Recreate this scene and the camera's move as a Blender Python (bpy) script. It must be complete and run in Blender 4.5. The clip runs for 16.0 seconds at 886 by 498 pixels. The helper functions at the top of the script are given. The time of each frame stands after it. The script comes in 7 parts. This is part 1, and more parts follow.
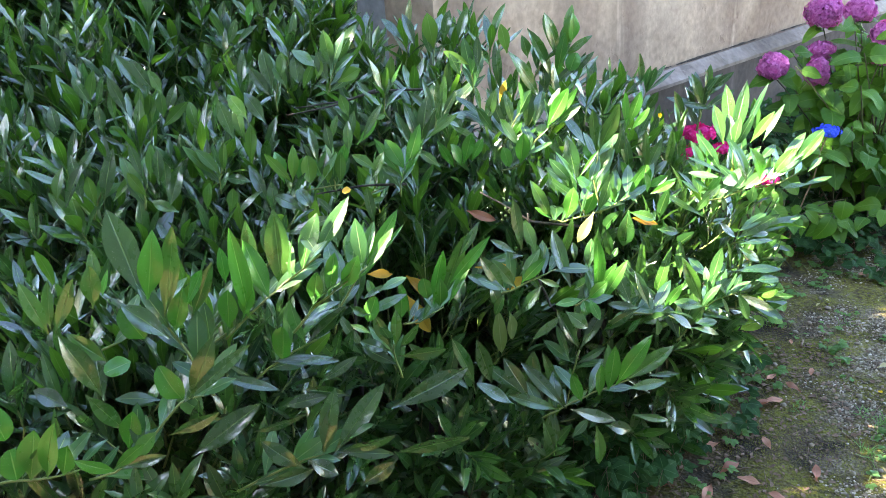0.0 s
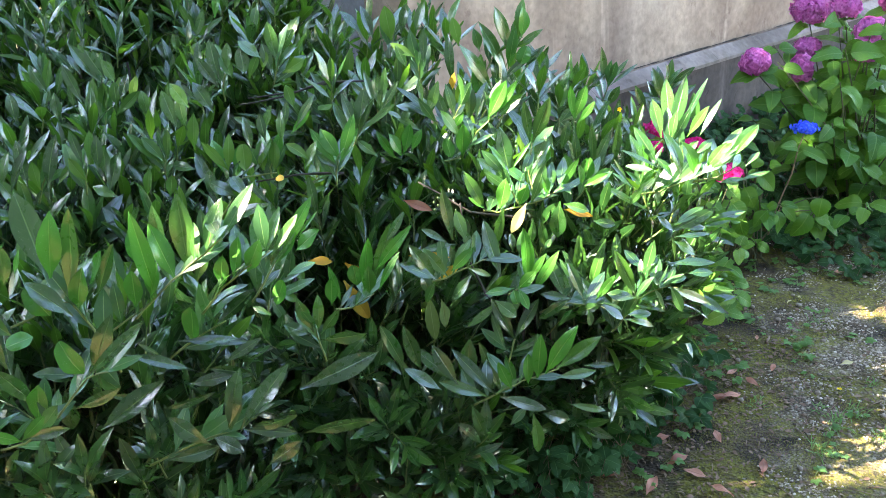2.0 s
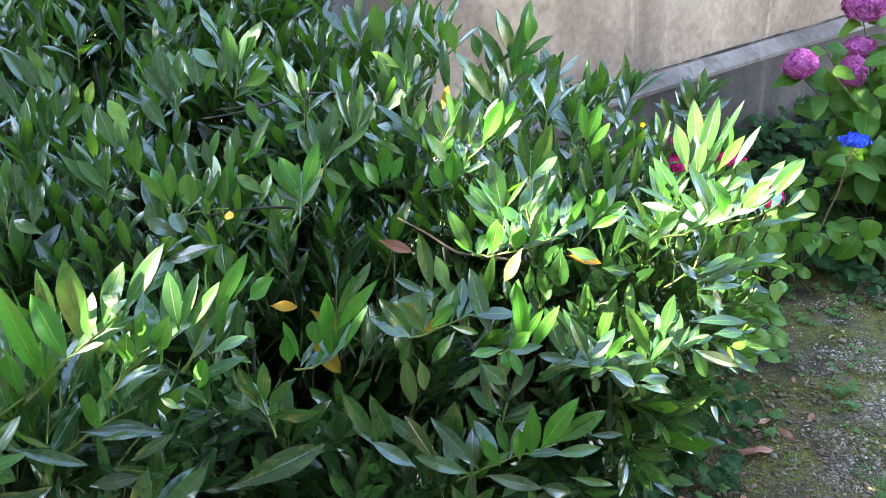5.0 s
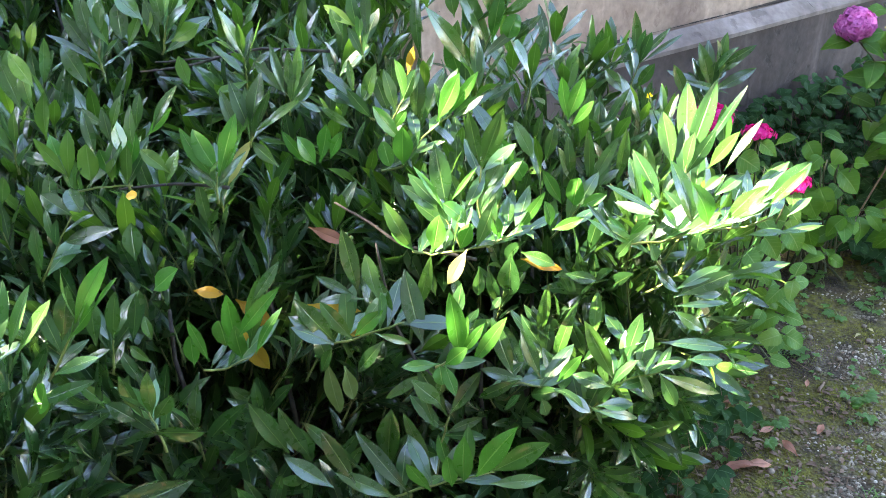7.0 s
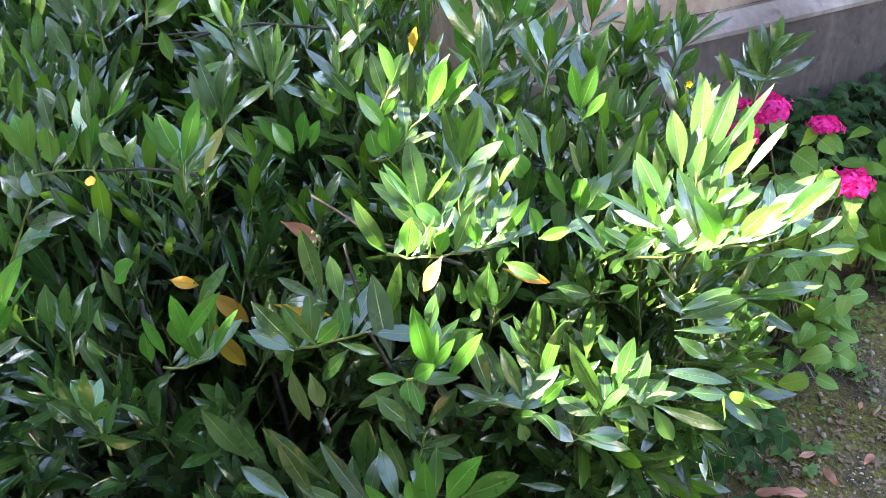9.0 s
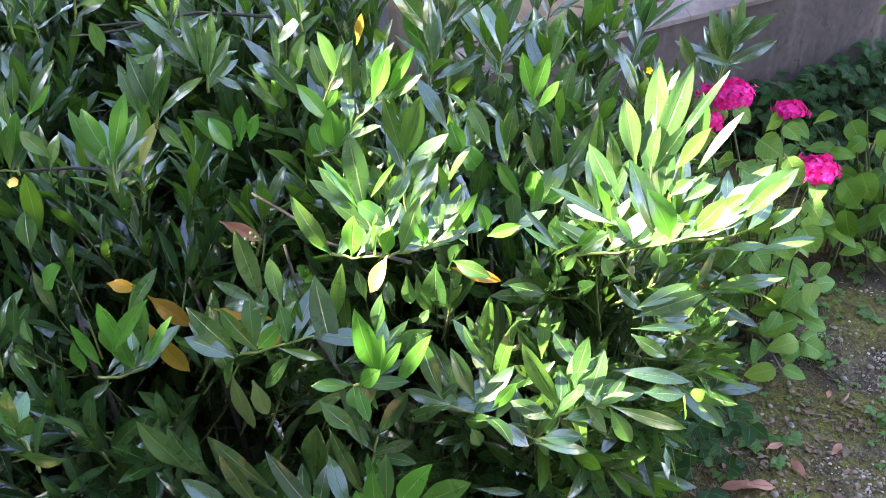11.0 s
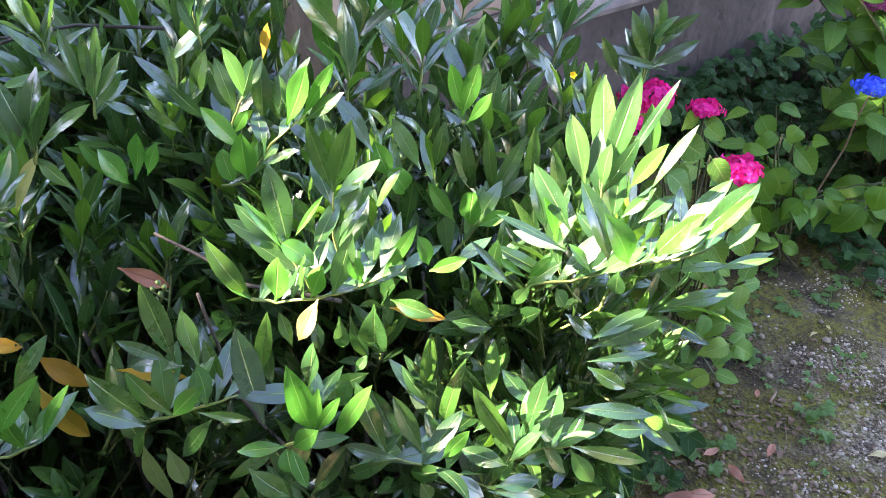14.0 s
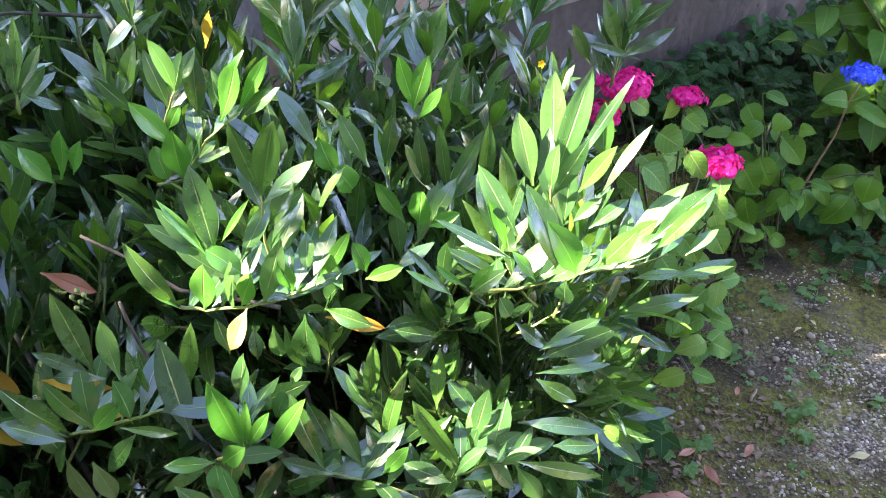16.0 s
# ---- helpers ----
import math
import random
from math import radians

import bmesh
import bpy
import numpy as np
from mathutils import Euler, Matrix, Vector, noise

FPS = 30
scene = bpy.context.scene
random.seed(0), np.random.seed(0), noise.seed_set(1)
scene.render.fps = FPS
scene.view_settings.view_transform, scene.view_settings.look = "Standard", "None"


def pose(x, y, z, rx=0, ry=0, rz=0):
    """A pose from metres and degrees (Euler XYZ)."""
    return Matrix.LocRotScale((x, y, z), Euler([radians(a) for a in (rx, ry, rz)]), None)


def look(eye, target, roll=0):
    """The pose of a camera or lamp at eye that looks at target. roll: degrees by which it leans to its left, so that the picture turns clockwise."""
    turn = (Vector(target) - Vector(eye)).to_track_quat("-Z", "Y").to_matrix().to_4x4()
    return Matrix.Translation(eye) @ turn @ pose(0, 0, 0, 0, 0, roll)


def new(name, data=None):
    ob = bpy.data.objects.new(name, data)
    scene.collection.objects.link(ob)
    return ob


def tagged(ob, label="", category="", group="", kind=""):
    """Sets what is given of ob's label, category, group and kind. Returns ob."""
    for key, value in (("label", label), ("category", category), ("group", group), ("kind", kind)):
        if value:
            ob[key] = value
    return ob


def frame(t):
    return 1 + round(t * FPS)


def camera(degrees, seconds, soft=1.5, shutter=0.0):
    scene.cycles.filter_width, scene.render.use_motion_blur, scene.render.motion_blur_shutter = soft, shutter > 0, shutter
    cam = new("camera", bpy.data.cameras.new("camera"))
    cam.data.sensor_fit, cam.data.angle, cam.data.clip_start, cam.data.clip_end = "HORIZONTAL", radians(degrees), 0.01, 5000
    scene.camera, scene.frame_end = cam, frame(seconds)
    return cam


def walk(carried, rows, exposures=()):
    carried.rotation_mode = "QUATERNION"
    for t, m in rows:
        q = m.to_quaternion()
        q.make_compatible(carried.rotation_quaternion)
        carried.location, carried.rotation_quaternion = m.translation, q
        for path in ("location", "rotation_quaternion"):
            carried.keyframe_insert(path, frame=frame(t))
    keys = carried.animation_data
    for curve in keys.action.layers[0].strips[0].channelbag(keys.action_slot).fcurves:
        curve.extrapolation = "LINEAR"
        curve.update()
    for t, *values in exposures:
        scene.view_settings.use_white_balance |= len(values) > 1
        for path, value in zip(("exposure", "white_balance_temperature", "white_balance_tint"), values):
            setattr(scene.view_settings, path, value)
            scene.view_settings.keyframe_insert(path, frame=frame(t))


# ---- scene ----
cam = camera(54.7, 16.0, soft=0.9)
METRES, EYE, TILT, LEAN, TURN = 1.68, 1.655, -25.0, 3.6, 0.0
ROWS = [
    (0.0, 0.0, 0.0, 0.0, -0.0, 0.0, -0.0),
    (0.5, 0.0178, -0.0019, -0.0003, -0.03, -0.12, 0.23),
    (1.0, 0.0493, -0.0005, 0.0013, 0.17, -0.22, 0.1),
    (1.5, 0.0907, -0.0105, 0.0015, 1.03, -0.16, -0.41),
    (2.0, 0.1276, -0.0211, -0.0067, 1.9, -0.39, -0.91),
    (2.5, 0.147, -0.0029, -0.0014, 2.36, -0.46, -1.17),
    (3.0, 0.1406, 0.0471, 0.0259, 1.88, -0.86, -0.83),
    (3.5, 0.1229, 0.0887, 0.0411, 1.88, -1.49, -0.29),
    (4.0, 0.1159, 0.1224, 0.0547, 1.53, -1.46, -0.42),
    (6.5, 0.2984, 0.2463, 0.1232, 8.98, -4.69, -4.84),
    (7.0, 0.2875, 0.3066, 0.1469, 8.15, -6.81, -5.01),
    (7.5, 0.2909, 0.3547, 0.1544, 8.74, -8.16, -5.3),
    (8.0, 0.321, 0.3814, 0.1712, 11.35, -9.31, -7.09),
    (8.5, 0.3505, 0.3939, 0.18, 13.39, -9.83, -7.56),
    (9.0, 0.3759, 0.4064, 0.1848, 14.63, -9.81, -6.92),
    (11.5, 0.3945, 0.4641, 0.1979, 11.83, -10.55, -5.92),
    (12.0, 0.3751, 0.4819, 0.2036, 10.07, -10.43, -5.69),
    (12.5, 0.3594, 0.4909, 0.2038, 7.99, -11.03, -5.48),
    (13.0, 0.345, 0.4931, 0.202, 5.96, -11.29, -5.22),
    (13.5, 0.3319, 0.5044, 0.2025, 5.0, -10.78, -4.76),
    (14.0, 0.3433, 0.5208, 0.2075, 5.53, -10.16, -4.52),
    (14.5, 0.3708, 0.5394, 0.2209, 6.52, -10.28, -4.76),
    (15.0, 0.3827, 0.5493, 0.2244, 5.77, -11.0, -4.89),
    (15.5, 0.3843, 0.5581, 0.2244, 5.54, -11.59, -4.74),
    (16.0, 0.387, 0.566, 0.2248, 5.93, -11.63, -4.68),
]
walk(cam, [(t, pose(0, 0, EYE, TILT, LEAN, TURN) @ pose(METRES * x, METRES * y, METRES * z, 90 + pitch, roll, yaw)) for t, x, y, z, yaw, pitch, roll in ROWS],
     [(0.0, 3.74, 7500, 14), (4.0, 3.82, 7500, 15), (7.0, 3.88, 7600, 19), (9.0, 3.94, 7850, 26), (12.0, 3.82, 7450, 33), (16.0, 3.63, 7400, 31)])

# ---------------------------------------------------------------- light
SUN = Vector((-0.70, -0.20, 0.68)).normalized()          # towards the sun
world = bpy.data.worlds.new("world")
scene.world = world
world.use_nodes = True
wn = world.node_tree
sky = wn.nodes.new("ShaderNodeTexSky")
sky.sky_type, sky.sun_disc, sky.ozone_density, sky.dust_density = "NISHITA", False, 3.2, 0.5
sky.sun_elevation = math.asin(SUN.z)
sky.sun_rotation = math.atan2(SUN.x, SUN.y)
wn.links.new(sky.outputs[0], wn.nodes["Background"].inputs[0])
wn.nodes["Background"].inputs[1].default_value = 0.12
lamp = new("sun", bpy.data.lights.new("sun", "SUN"))
lamp.data.energy, lamp.data.angle, lamp.data.color = 5.0, radians(0.53), (1.0, 0.95, 0.86)
lamp.matrix_world = look(SUN * 20, (0, 0, 0))


# ---------------------------------------------------------------- materials
def mat(name):
    m = bpy.data.materials.new(name)
    m.use_nodes = True
    t = m.node_tree
    return m, t, t.nodes["Principled BSDF"]


def node(t, kind, **sets):
    n = t.nodes.new(kind)
    for k, v in sets.items():
        n.inputs[k].default_value = v
    return n


def mixc(t, fac, a, b, mode="MIX"):
    n = t.nodes.new("ShaderNodeMix")
    n.data_type, n.blend_type = "RGBA", mode
    for sock, v in ((n.inputs[0], fac), (n.inputs[6], a), (n.inputs[7], b)):
        if isinstance(v, (int, float)):
            sock.default_value = v
        elif isinstance(v, tuple):
            sock.default_value = (*v, 1)
        else:
            t.links.new(v, sock)
    return n.outputs[2]


def ramp(t, val, *stops):
    n = t.nodes.new("ShaderNodeValToRGB")
    e = n.color_ramp.elements
    while len(e) < len(stops):
        e.new(0.5)
    for el, (p, c) in zip(e, stops):
        el.position = p
        el.color = (c, c, c, 1) if isinstance(c, (int, float)) else (*c, 1)
    t.links.new(val, n.inputs[0])
    return n.outputs[0]


def math_node(t, op, a, b=0.0):
    n = t.nodes.new("ShaderNodeMath")
    n.operation = op
    for sock, v in zip(n.inputs, (a, b)):
        if isinstance(v, (int, float)):
            sock.default_value = v
        else:
            t.links.new(v, sock)
    return n.outputs[0]


def tex(t, kind="ShaderNodeTexNoise", scale=5.0, detail=3.0, coord="Object", stretch=None):
    c = t.nodes.new("ShaderNodeTexCoord")
    n = t.nodes.new(kind)
    n.inputs["Scale"].default_value = scale
    if kind == "ShaderNodeTexNoise":
        n.inputs["Detail"].default_value = detail
    src = c.outputs[coord]
    if stretch:
        mp = t.nodes.new("ShaderNodeMapping")
        mp.inputs["Scale"].default_value = stretch
        t.links.new(src, mp.inputs[0])
        src = mp.outputs[0]
    t.links.new(src, n.inputs["Vector"])
    return n.outputs["Fac"] if kind == "ShaderNodeTexNoise" else n.outputs["Distance"]


def bump(t, bsdf, height, strength=0.3, dist=0.002):
    b = t.nodes.new("ShaderNodeBump")
    b.inputs["Strength"].default_value, b.inputs["Distance"].default_value = strength, dist
    t.links.new(height, b.inputs["Height"])
    t.links.new(b.outputs[0], bsdf.inputs["Normal"])


def leaf_mat(name, dark, mid, bright, rib, through_col, gloss=0.3, thin=0.35, island=True, veins=9.0, coat=0.0, specks=0.0, vshow=0.05, spec=0.5):
    """A leaf: colour varied leaf by leaf, a pale midrib and side veins, and light coming through the blade."""
    m, t, p = mat(name)
    if island:
        rnd = t.nodes.new("ShaderNodeNewGeometry").outputs["Random Per Island"]
    else:
        rnd = t.nodes.new("ShaderNodeObjectInfo").outputs["Random"]
    col = t.nodes.new("ShaderNodeValToRGB")
    e = col.color_ramp.elements
    e.new(0.5)
    for el, (pos, c) in zip(e, ((0.0, dark), (0.55, mid), (1.0, bright))):
        el.position, el.color = pos, (*c, 1)
    t.links.new(rnd, col.inputs[0])
    uv = t.nodes.new("ShaderNodeUVMap")
    sep = t.nodes.new("ShaderNodeSeparateXYZ")
    t.links.new(uv.outputs[0], sep.inputs[0])
    across = math_node(t, "ABSOLUTE", sep.outputs[0])
    ribmask = ramp(t, across, (0.03, 1.0), (0.075, 0.0))
    slant = math_node(t, "SUBTRACT", math_node(t, "MULTIPLY", sep.outputs[1], veins), math_node(t, "MULTIPLY", across, 1.6))
    wave = math_node(t, "ABSOLUTE", math_node(t, "SUBTRACT", math_node(t, "FRACT", slant), 0.5))
    vein = ramp(t, wave, (0.0, 1.0), (0.1, 0.0))
    blotch = ramp(t, tex(t, scale=38.0, detail=3.0), (0.38, 0.0), (0.72, 1.0))
    base = mixc(t, math_node(t, "MULTIPLY", blotch, 0.35), col.outputs[0], mid)
    base = mixc(t, math_node(t, "MULTIPLY", vein, vshow), base, rib)
    base = mixc(t, math_node(t, "MULTIPLY", ribmask, 0.8 if vshow > 0.1 else 0.7), base, rib)
    if specks:
        sp = ramp(t, tex(t, "ShaderNodeTexVoronoi", scale=330.0), (0.13, 1.0), (0.22, 0.0))
        few = ramp(t, tex(t, scale=60.0, detail=1.0), (0.52, 0.0), (0.58, 1.0))
        base = mixc(t, math_node(t, "MULTIPLY", math_node(t, "MULTIPLY", sp, few), specks), base, (0.55, 0.58, 0.5))
        scorch = ramp(t, tex(t, scale=64.0, detail=3.0), (0.75, 0.0), (0.78, 0.6))
        base = mixc(t, scorch, base, (0.13, 0.075, 0.03))
    t.links.new(base, p.inputs["Base Color"])
    rough = ramp(t, tex(t, scale=55.0), (0.3, gloss * 0.75), (0.75, gloss * 1.5))
    t.links.new(rough, p.inputs["Roughness"])
    p.inputs["IOR"].default_value = 1.48
    p.inputs["Coat Weight"].default_value = coat
    p.inputs["Specular IOR Level"].default_value = spec
    p.inputs["Coat Roughness"].default_value = 0.10
    p.inputs["Coat IOR"].default_value = 1.68
    hgt = math_node(t, "ADD", math_node(t, "MULTIPLY", vein, -0.5 if vshow > 0.1 else -0.09), math_node(t, "MULTIPLY", tex(t, scale=45.0, detail=1.0), 0.30))
    hgt = math_node(t, "SUBTRACT", hgt, ribmask)
    bump(t, p, hgt, 0.55, 0.0017)
    if coat:
        t.links.new(p.inputs["Normal"].links[0].from_socket, p.inputs["Coat Normal"])
    tr = t.nodes.new("ShaderNodeBsdfTranslucent")
    tcol = mixc(t, 0.55, base, through_col)
    t.links.new(mixc(t, 1.0, tcol, (1.8, 1.8, 1.8), "MULTIPLY"), tr.inputs[0])
    mx = t.nodes.new("ShaderNodeMixShader")
    mx.inputs[0].default_value = thin
    t.links.new(p.outputs[0], mx.inputs[1])
    t.links.new(tr.outputs[0], mx.inputs[2])
    t.links.new(mx.outputs[0], t.nodes["Material Output"].inputs[0])
    return m


def plain_mat(name, a, b, scale=20.0, rough=0.8, bumpy=0.4, dist=0.003, stretch=None, third=None):
    m, t, p = mat(name)
    big = ramp(t, tex(t, scale=scale, detail=4.0, stretch=stretch), (0.32, 0.0), (0.7, 1.0))
    c = mixc(t, big, a, b)
    if third:
        c = mixc(t, ramp(t, tex(t, scale=scale * 0.3, detail=5.0), (0.5, 0.0), (0.66, 1.0)), c, third)
    fine = tex(t, scale=scale * 9, detail=5.0, stretch=stretch)
    c = mixc(t, 0.35, c, ramp(t, fine, (0.25, 0.15), (0.8, 0.95)), "OVERLAY")
    t.links.new(c, p.inputs["Base Color"])
    p.inputs["Roughness"].default_value = rough
    bump(t, p, fine, bumpy, dist)
    return m


LAUREL = dict(dark=(0.012, 0.048, 0.014), mid=(0.020, 0.082, 0.015), bright=(0.062, 0.172, 0.024), rib=(0.13, 0.24, 0.06),
              through_col=(0.15, 0.40, 0.05), gloss=0.30, thin=0.12, coat=1.0, spec=0.5)
# Leaf mass gets darker laurel colours to deepen the shade inside the shrub.
m_laurel_shaded = leaf_mat("laurel_leaf_shaded", **{**LAUREL, "dark": (0.010, 0.040, 0.012), "mid": (0.016, 0.066, 0.014), "bright": (0.045, 0.130, 0.022)})
m_laurel_one = leaf_mat("laurel_leaf_single", **LAUREL, island=False, specks=0.25)
# Laurel leaf with the shade low at the front put into its colour.
m_low_shaded = leaf_mat("low_shaded_laurel_leaf", (0.006, 0.027, 0.009), (0.012, 0.052, 0.012), (0.030, 0.100, 0.019), (0.10, 0.20, 0.05), (0.12, 0.34, 0.04),
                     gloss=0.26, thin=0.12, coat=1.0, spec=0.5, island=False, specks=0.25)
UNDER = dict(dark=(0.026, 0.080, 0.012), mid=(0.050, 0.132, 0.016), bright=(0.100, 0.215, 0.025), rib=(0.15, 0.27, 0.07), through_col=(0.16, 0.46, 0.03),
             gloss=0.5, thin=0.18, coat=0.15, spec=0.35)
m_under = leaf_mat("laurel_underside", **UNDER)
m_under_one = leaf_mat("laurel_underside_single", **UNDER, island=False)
# Fading yellow leaf, its colour whitened as by direct sun.
m_cream = leaf_mat("fading_sunlit_leaf", (0.34, 0.34, 0.11), (0.42, 0.40, 0.15), (0.48, 0.45, 0.20), (0.36, 0.38, 0.12), (0.4, 0.45, 0.05),
                   gloss=0.45, thin=0.25, island=False)
# Lighter copy of laurel for leaves in the sun; brightness put into the colour.
m_sunlit = leaf_mat("laurel_sunlit_leaf", (0.022, 0.085, 0.023), (0.038, 0.128, 0.029), (0.068, 0.190, 0.040), (0.20, 0.34, 0.11), (0.15, 0.44, 0.08),
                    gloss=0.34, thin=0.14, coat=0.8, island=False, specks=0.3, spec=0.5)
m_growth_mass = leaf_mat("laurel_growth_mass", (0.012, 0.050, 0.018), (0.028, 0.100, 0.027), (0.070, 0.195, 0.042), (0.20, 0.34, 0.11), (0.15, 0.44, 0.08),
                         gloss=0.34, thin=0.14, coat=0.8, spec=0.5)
# Fresh green base colour brightened to suggest sun on and through the blade.
m_fresh_lit = leaf_mat("laurel_fresh_lit_leaf", (0.034, 0.140, 0.020), (0.046, 0.185, 0.026), (0.068, 0.24, 0.034), (0.19, 0.36, 0.09), (0.08, 0.44, 0.03),
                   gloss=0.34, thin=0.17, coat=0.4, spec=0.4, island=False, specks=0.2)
m_yellow = leaf_mat("yellowed_leaf", (0.42, 0.20, 0.02), (0.55, 0.31, 0.03), (0.58, 0.40, 0.05), (0.5, 0.3, 0.06), (0.7, 0.4, 0.03),
                    gloss=0.45, thin=0.3, island=False)
m_pale = leaf_mat("pale_underside", (0.085, 0.14, 0.045), (0.11, 0.165, 0.055), (0.15, 0.20, 0.075), (0.25, 0.3, 0.14), (0.3, 0.4, 0.08),
                  gloss=0.55, thin=0.3, island=False)
m_brown = leaf_mat("dead_leaf", (0.30, 0.115, 0.065), (0.42, 0.175, 0.105), (0.54, 0.25, 0.16), (0.20, 0.10, 0.05), (0.4, 0.16, 0.05),
                   gloss=0.6, thin=0.12, island=False)
m_hyd_one = leaf_mat("hydrangea_leaf", (0.030, 0.110, 0.012), (0.055, 0.165, 0.018), (0.105, 0.235, 0.028), (0.13, 0.26, 0.05), (0.18, 0.42, 0.03),
                     gloss=0.42, thin=0.20, veins=7.0, vshow=0.25, island=False, spec=0.28)
m_hyd_yel = leaf_mat("hydrangea_leaf_yellowing", (0.050, 0.16, 0.028), (0.085, 0.23, 0.040), (0.19, 0.31, 0.060), (0.26, 0.36, 0.11), (0.28, 0.46, 0.04),
                     gloss=0.5, thin=0.26, veins=7.0, vshow=0.4, island=False, spec=0.28)
m_ivy = leaf_mat("ivy_leaf", (0.008, 0.033, 0.010), (0.014, 0.055, 0.015), (0.030, 0.090, 0.024), (0.10, 0.20, 0.07), (0.12, 0.32, 0.04),
                 gloss=0.60, thin=0.15, veins=4.0, spec=0.15)
m_weed = leaf_mat("weed_leaf", (0.045, 0.115, 0.030), (0.07, 0.165, 0.040), (0.12, 0.23, 0.055), (0.2, 0.36, 0.12), (0.25, 0.5, 0.06),
                  gloss=0.5, thin=0.3, veins=6.0)
m_tree = leaf_mat("tree_leaf", (0.03, 0.09, 0.02), (0.05, 0.14, 0.03), (0.08, 0.2, 0.04), (0.1, 0.2, 0.06), (0.2, 0.45, 0.04), gloss=0.5, thin=0.25)
m_bark = plain_mat("bark", (0.035, 0.029, 0.025), (0.085, 0.072, 0.062), 60.0, 0.85, 0.6, 0.002)
m_twig = plain_mat("green_twig", (0.15, 0.20, 0.055), (0.21, 0.27, 0.075), 60.0, 0.5, 0.2, 0.001)
m_berry = plain_mat("green_berry", (0.06, 0.11, 0.035), (0.10, 0.16, 0.05), 90.0, 0.4, 0.1, 0.0005)
m_hydstem = plain_mat("hydrangea_stem", (0.07, 0.085, 0.035), (0.12, 0.12, 0.055), 70.0, 0.7, 0.4, 0.001)
m_redtwig = plain_mat("brown_twig", (0.17, 0.10, 0.06), (0.28, 0.19, 0.11), 70.0, 0.7, 0.4, 0.001)


def petal_mat(name, a, b, c):
    m, t, p = mat(name)
    rnd = t.nodes.new("ShaderNodeNewGeometry").outputs["Random Per Island"]
    col = mixc(t, rnd, a, b)
    uv = t.nodes.new("ShaderNodeUVMap")
    sep = t.nodes.new("ShaderNodeSeparateXYZ")
    t.links.new(uv.outputs[0], sep.inputs[0])
    col = mixc(t, ramp(t, sep.outputs[1], (0.0, 1.0), (0.35, 0.0)), col, c)
    col = mixc(t, math_node(t, "MULTIPLY", tex(t, scale=300.0), 0.4), col, b)
    t.links.new(col, p.inputs["Base Color"])
    p.inputs["Roughness"].default_value = 0.7
    p.inputs["Specular IOR Level"].default_value = 0.2
    tr = t.nodes.new("ShaderNodeBsdfTranslucent")
    t.links.new(col, tr.inputs[0])
    mx = t.nodes.new("ShaderNodeMixShader")
    mx.inputs[0].default_value = 0.3
    t.links.new(p.outputs[0], mx.inputs[1])
    t.links.new(tr.outputs[0], mx.inputs[2])
    t.links.new(mx.outputs[0], t.nodes["Material Output"].inputs[0])
    return m


m_mauve = petal_mat("mauve_petal", (0.62, 0.11, 0.40), (0.78, 0.27, 0.60), (0.44, 0.05, 0.29))
m_crimson = petal_mat("crimson_petal", (0.80, 0.008, 0.20), (0.90, 0.04, 0.33), (0.80, 0.16, 0.36))
m_blue = petal_mat("blue_petal", (0.03, 0.09, 0.80), (0.06, 0.20, 0.95), (0.25, 0.35, 0.9))
m_buttercup = petal_mat("yellow_petal", (0.8, 0.5, 0.02), (0.85, 0.62, 0.03), (0.7, 0.4, 0.02))


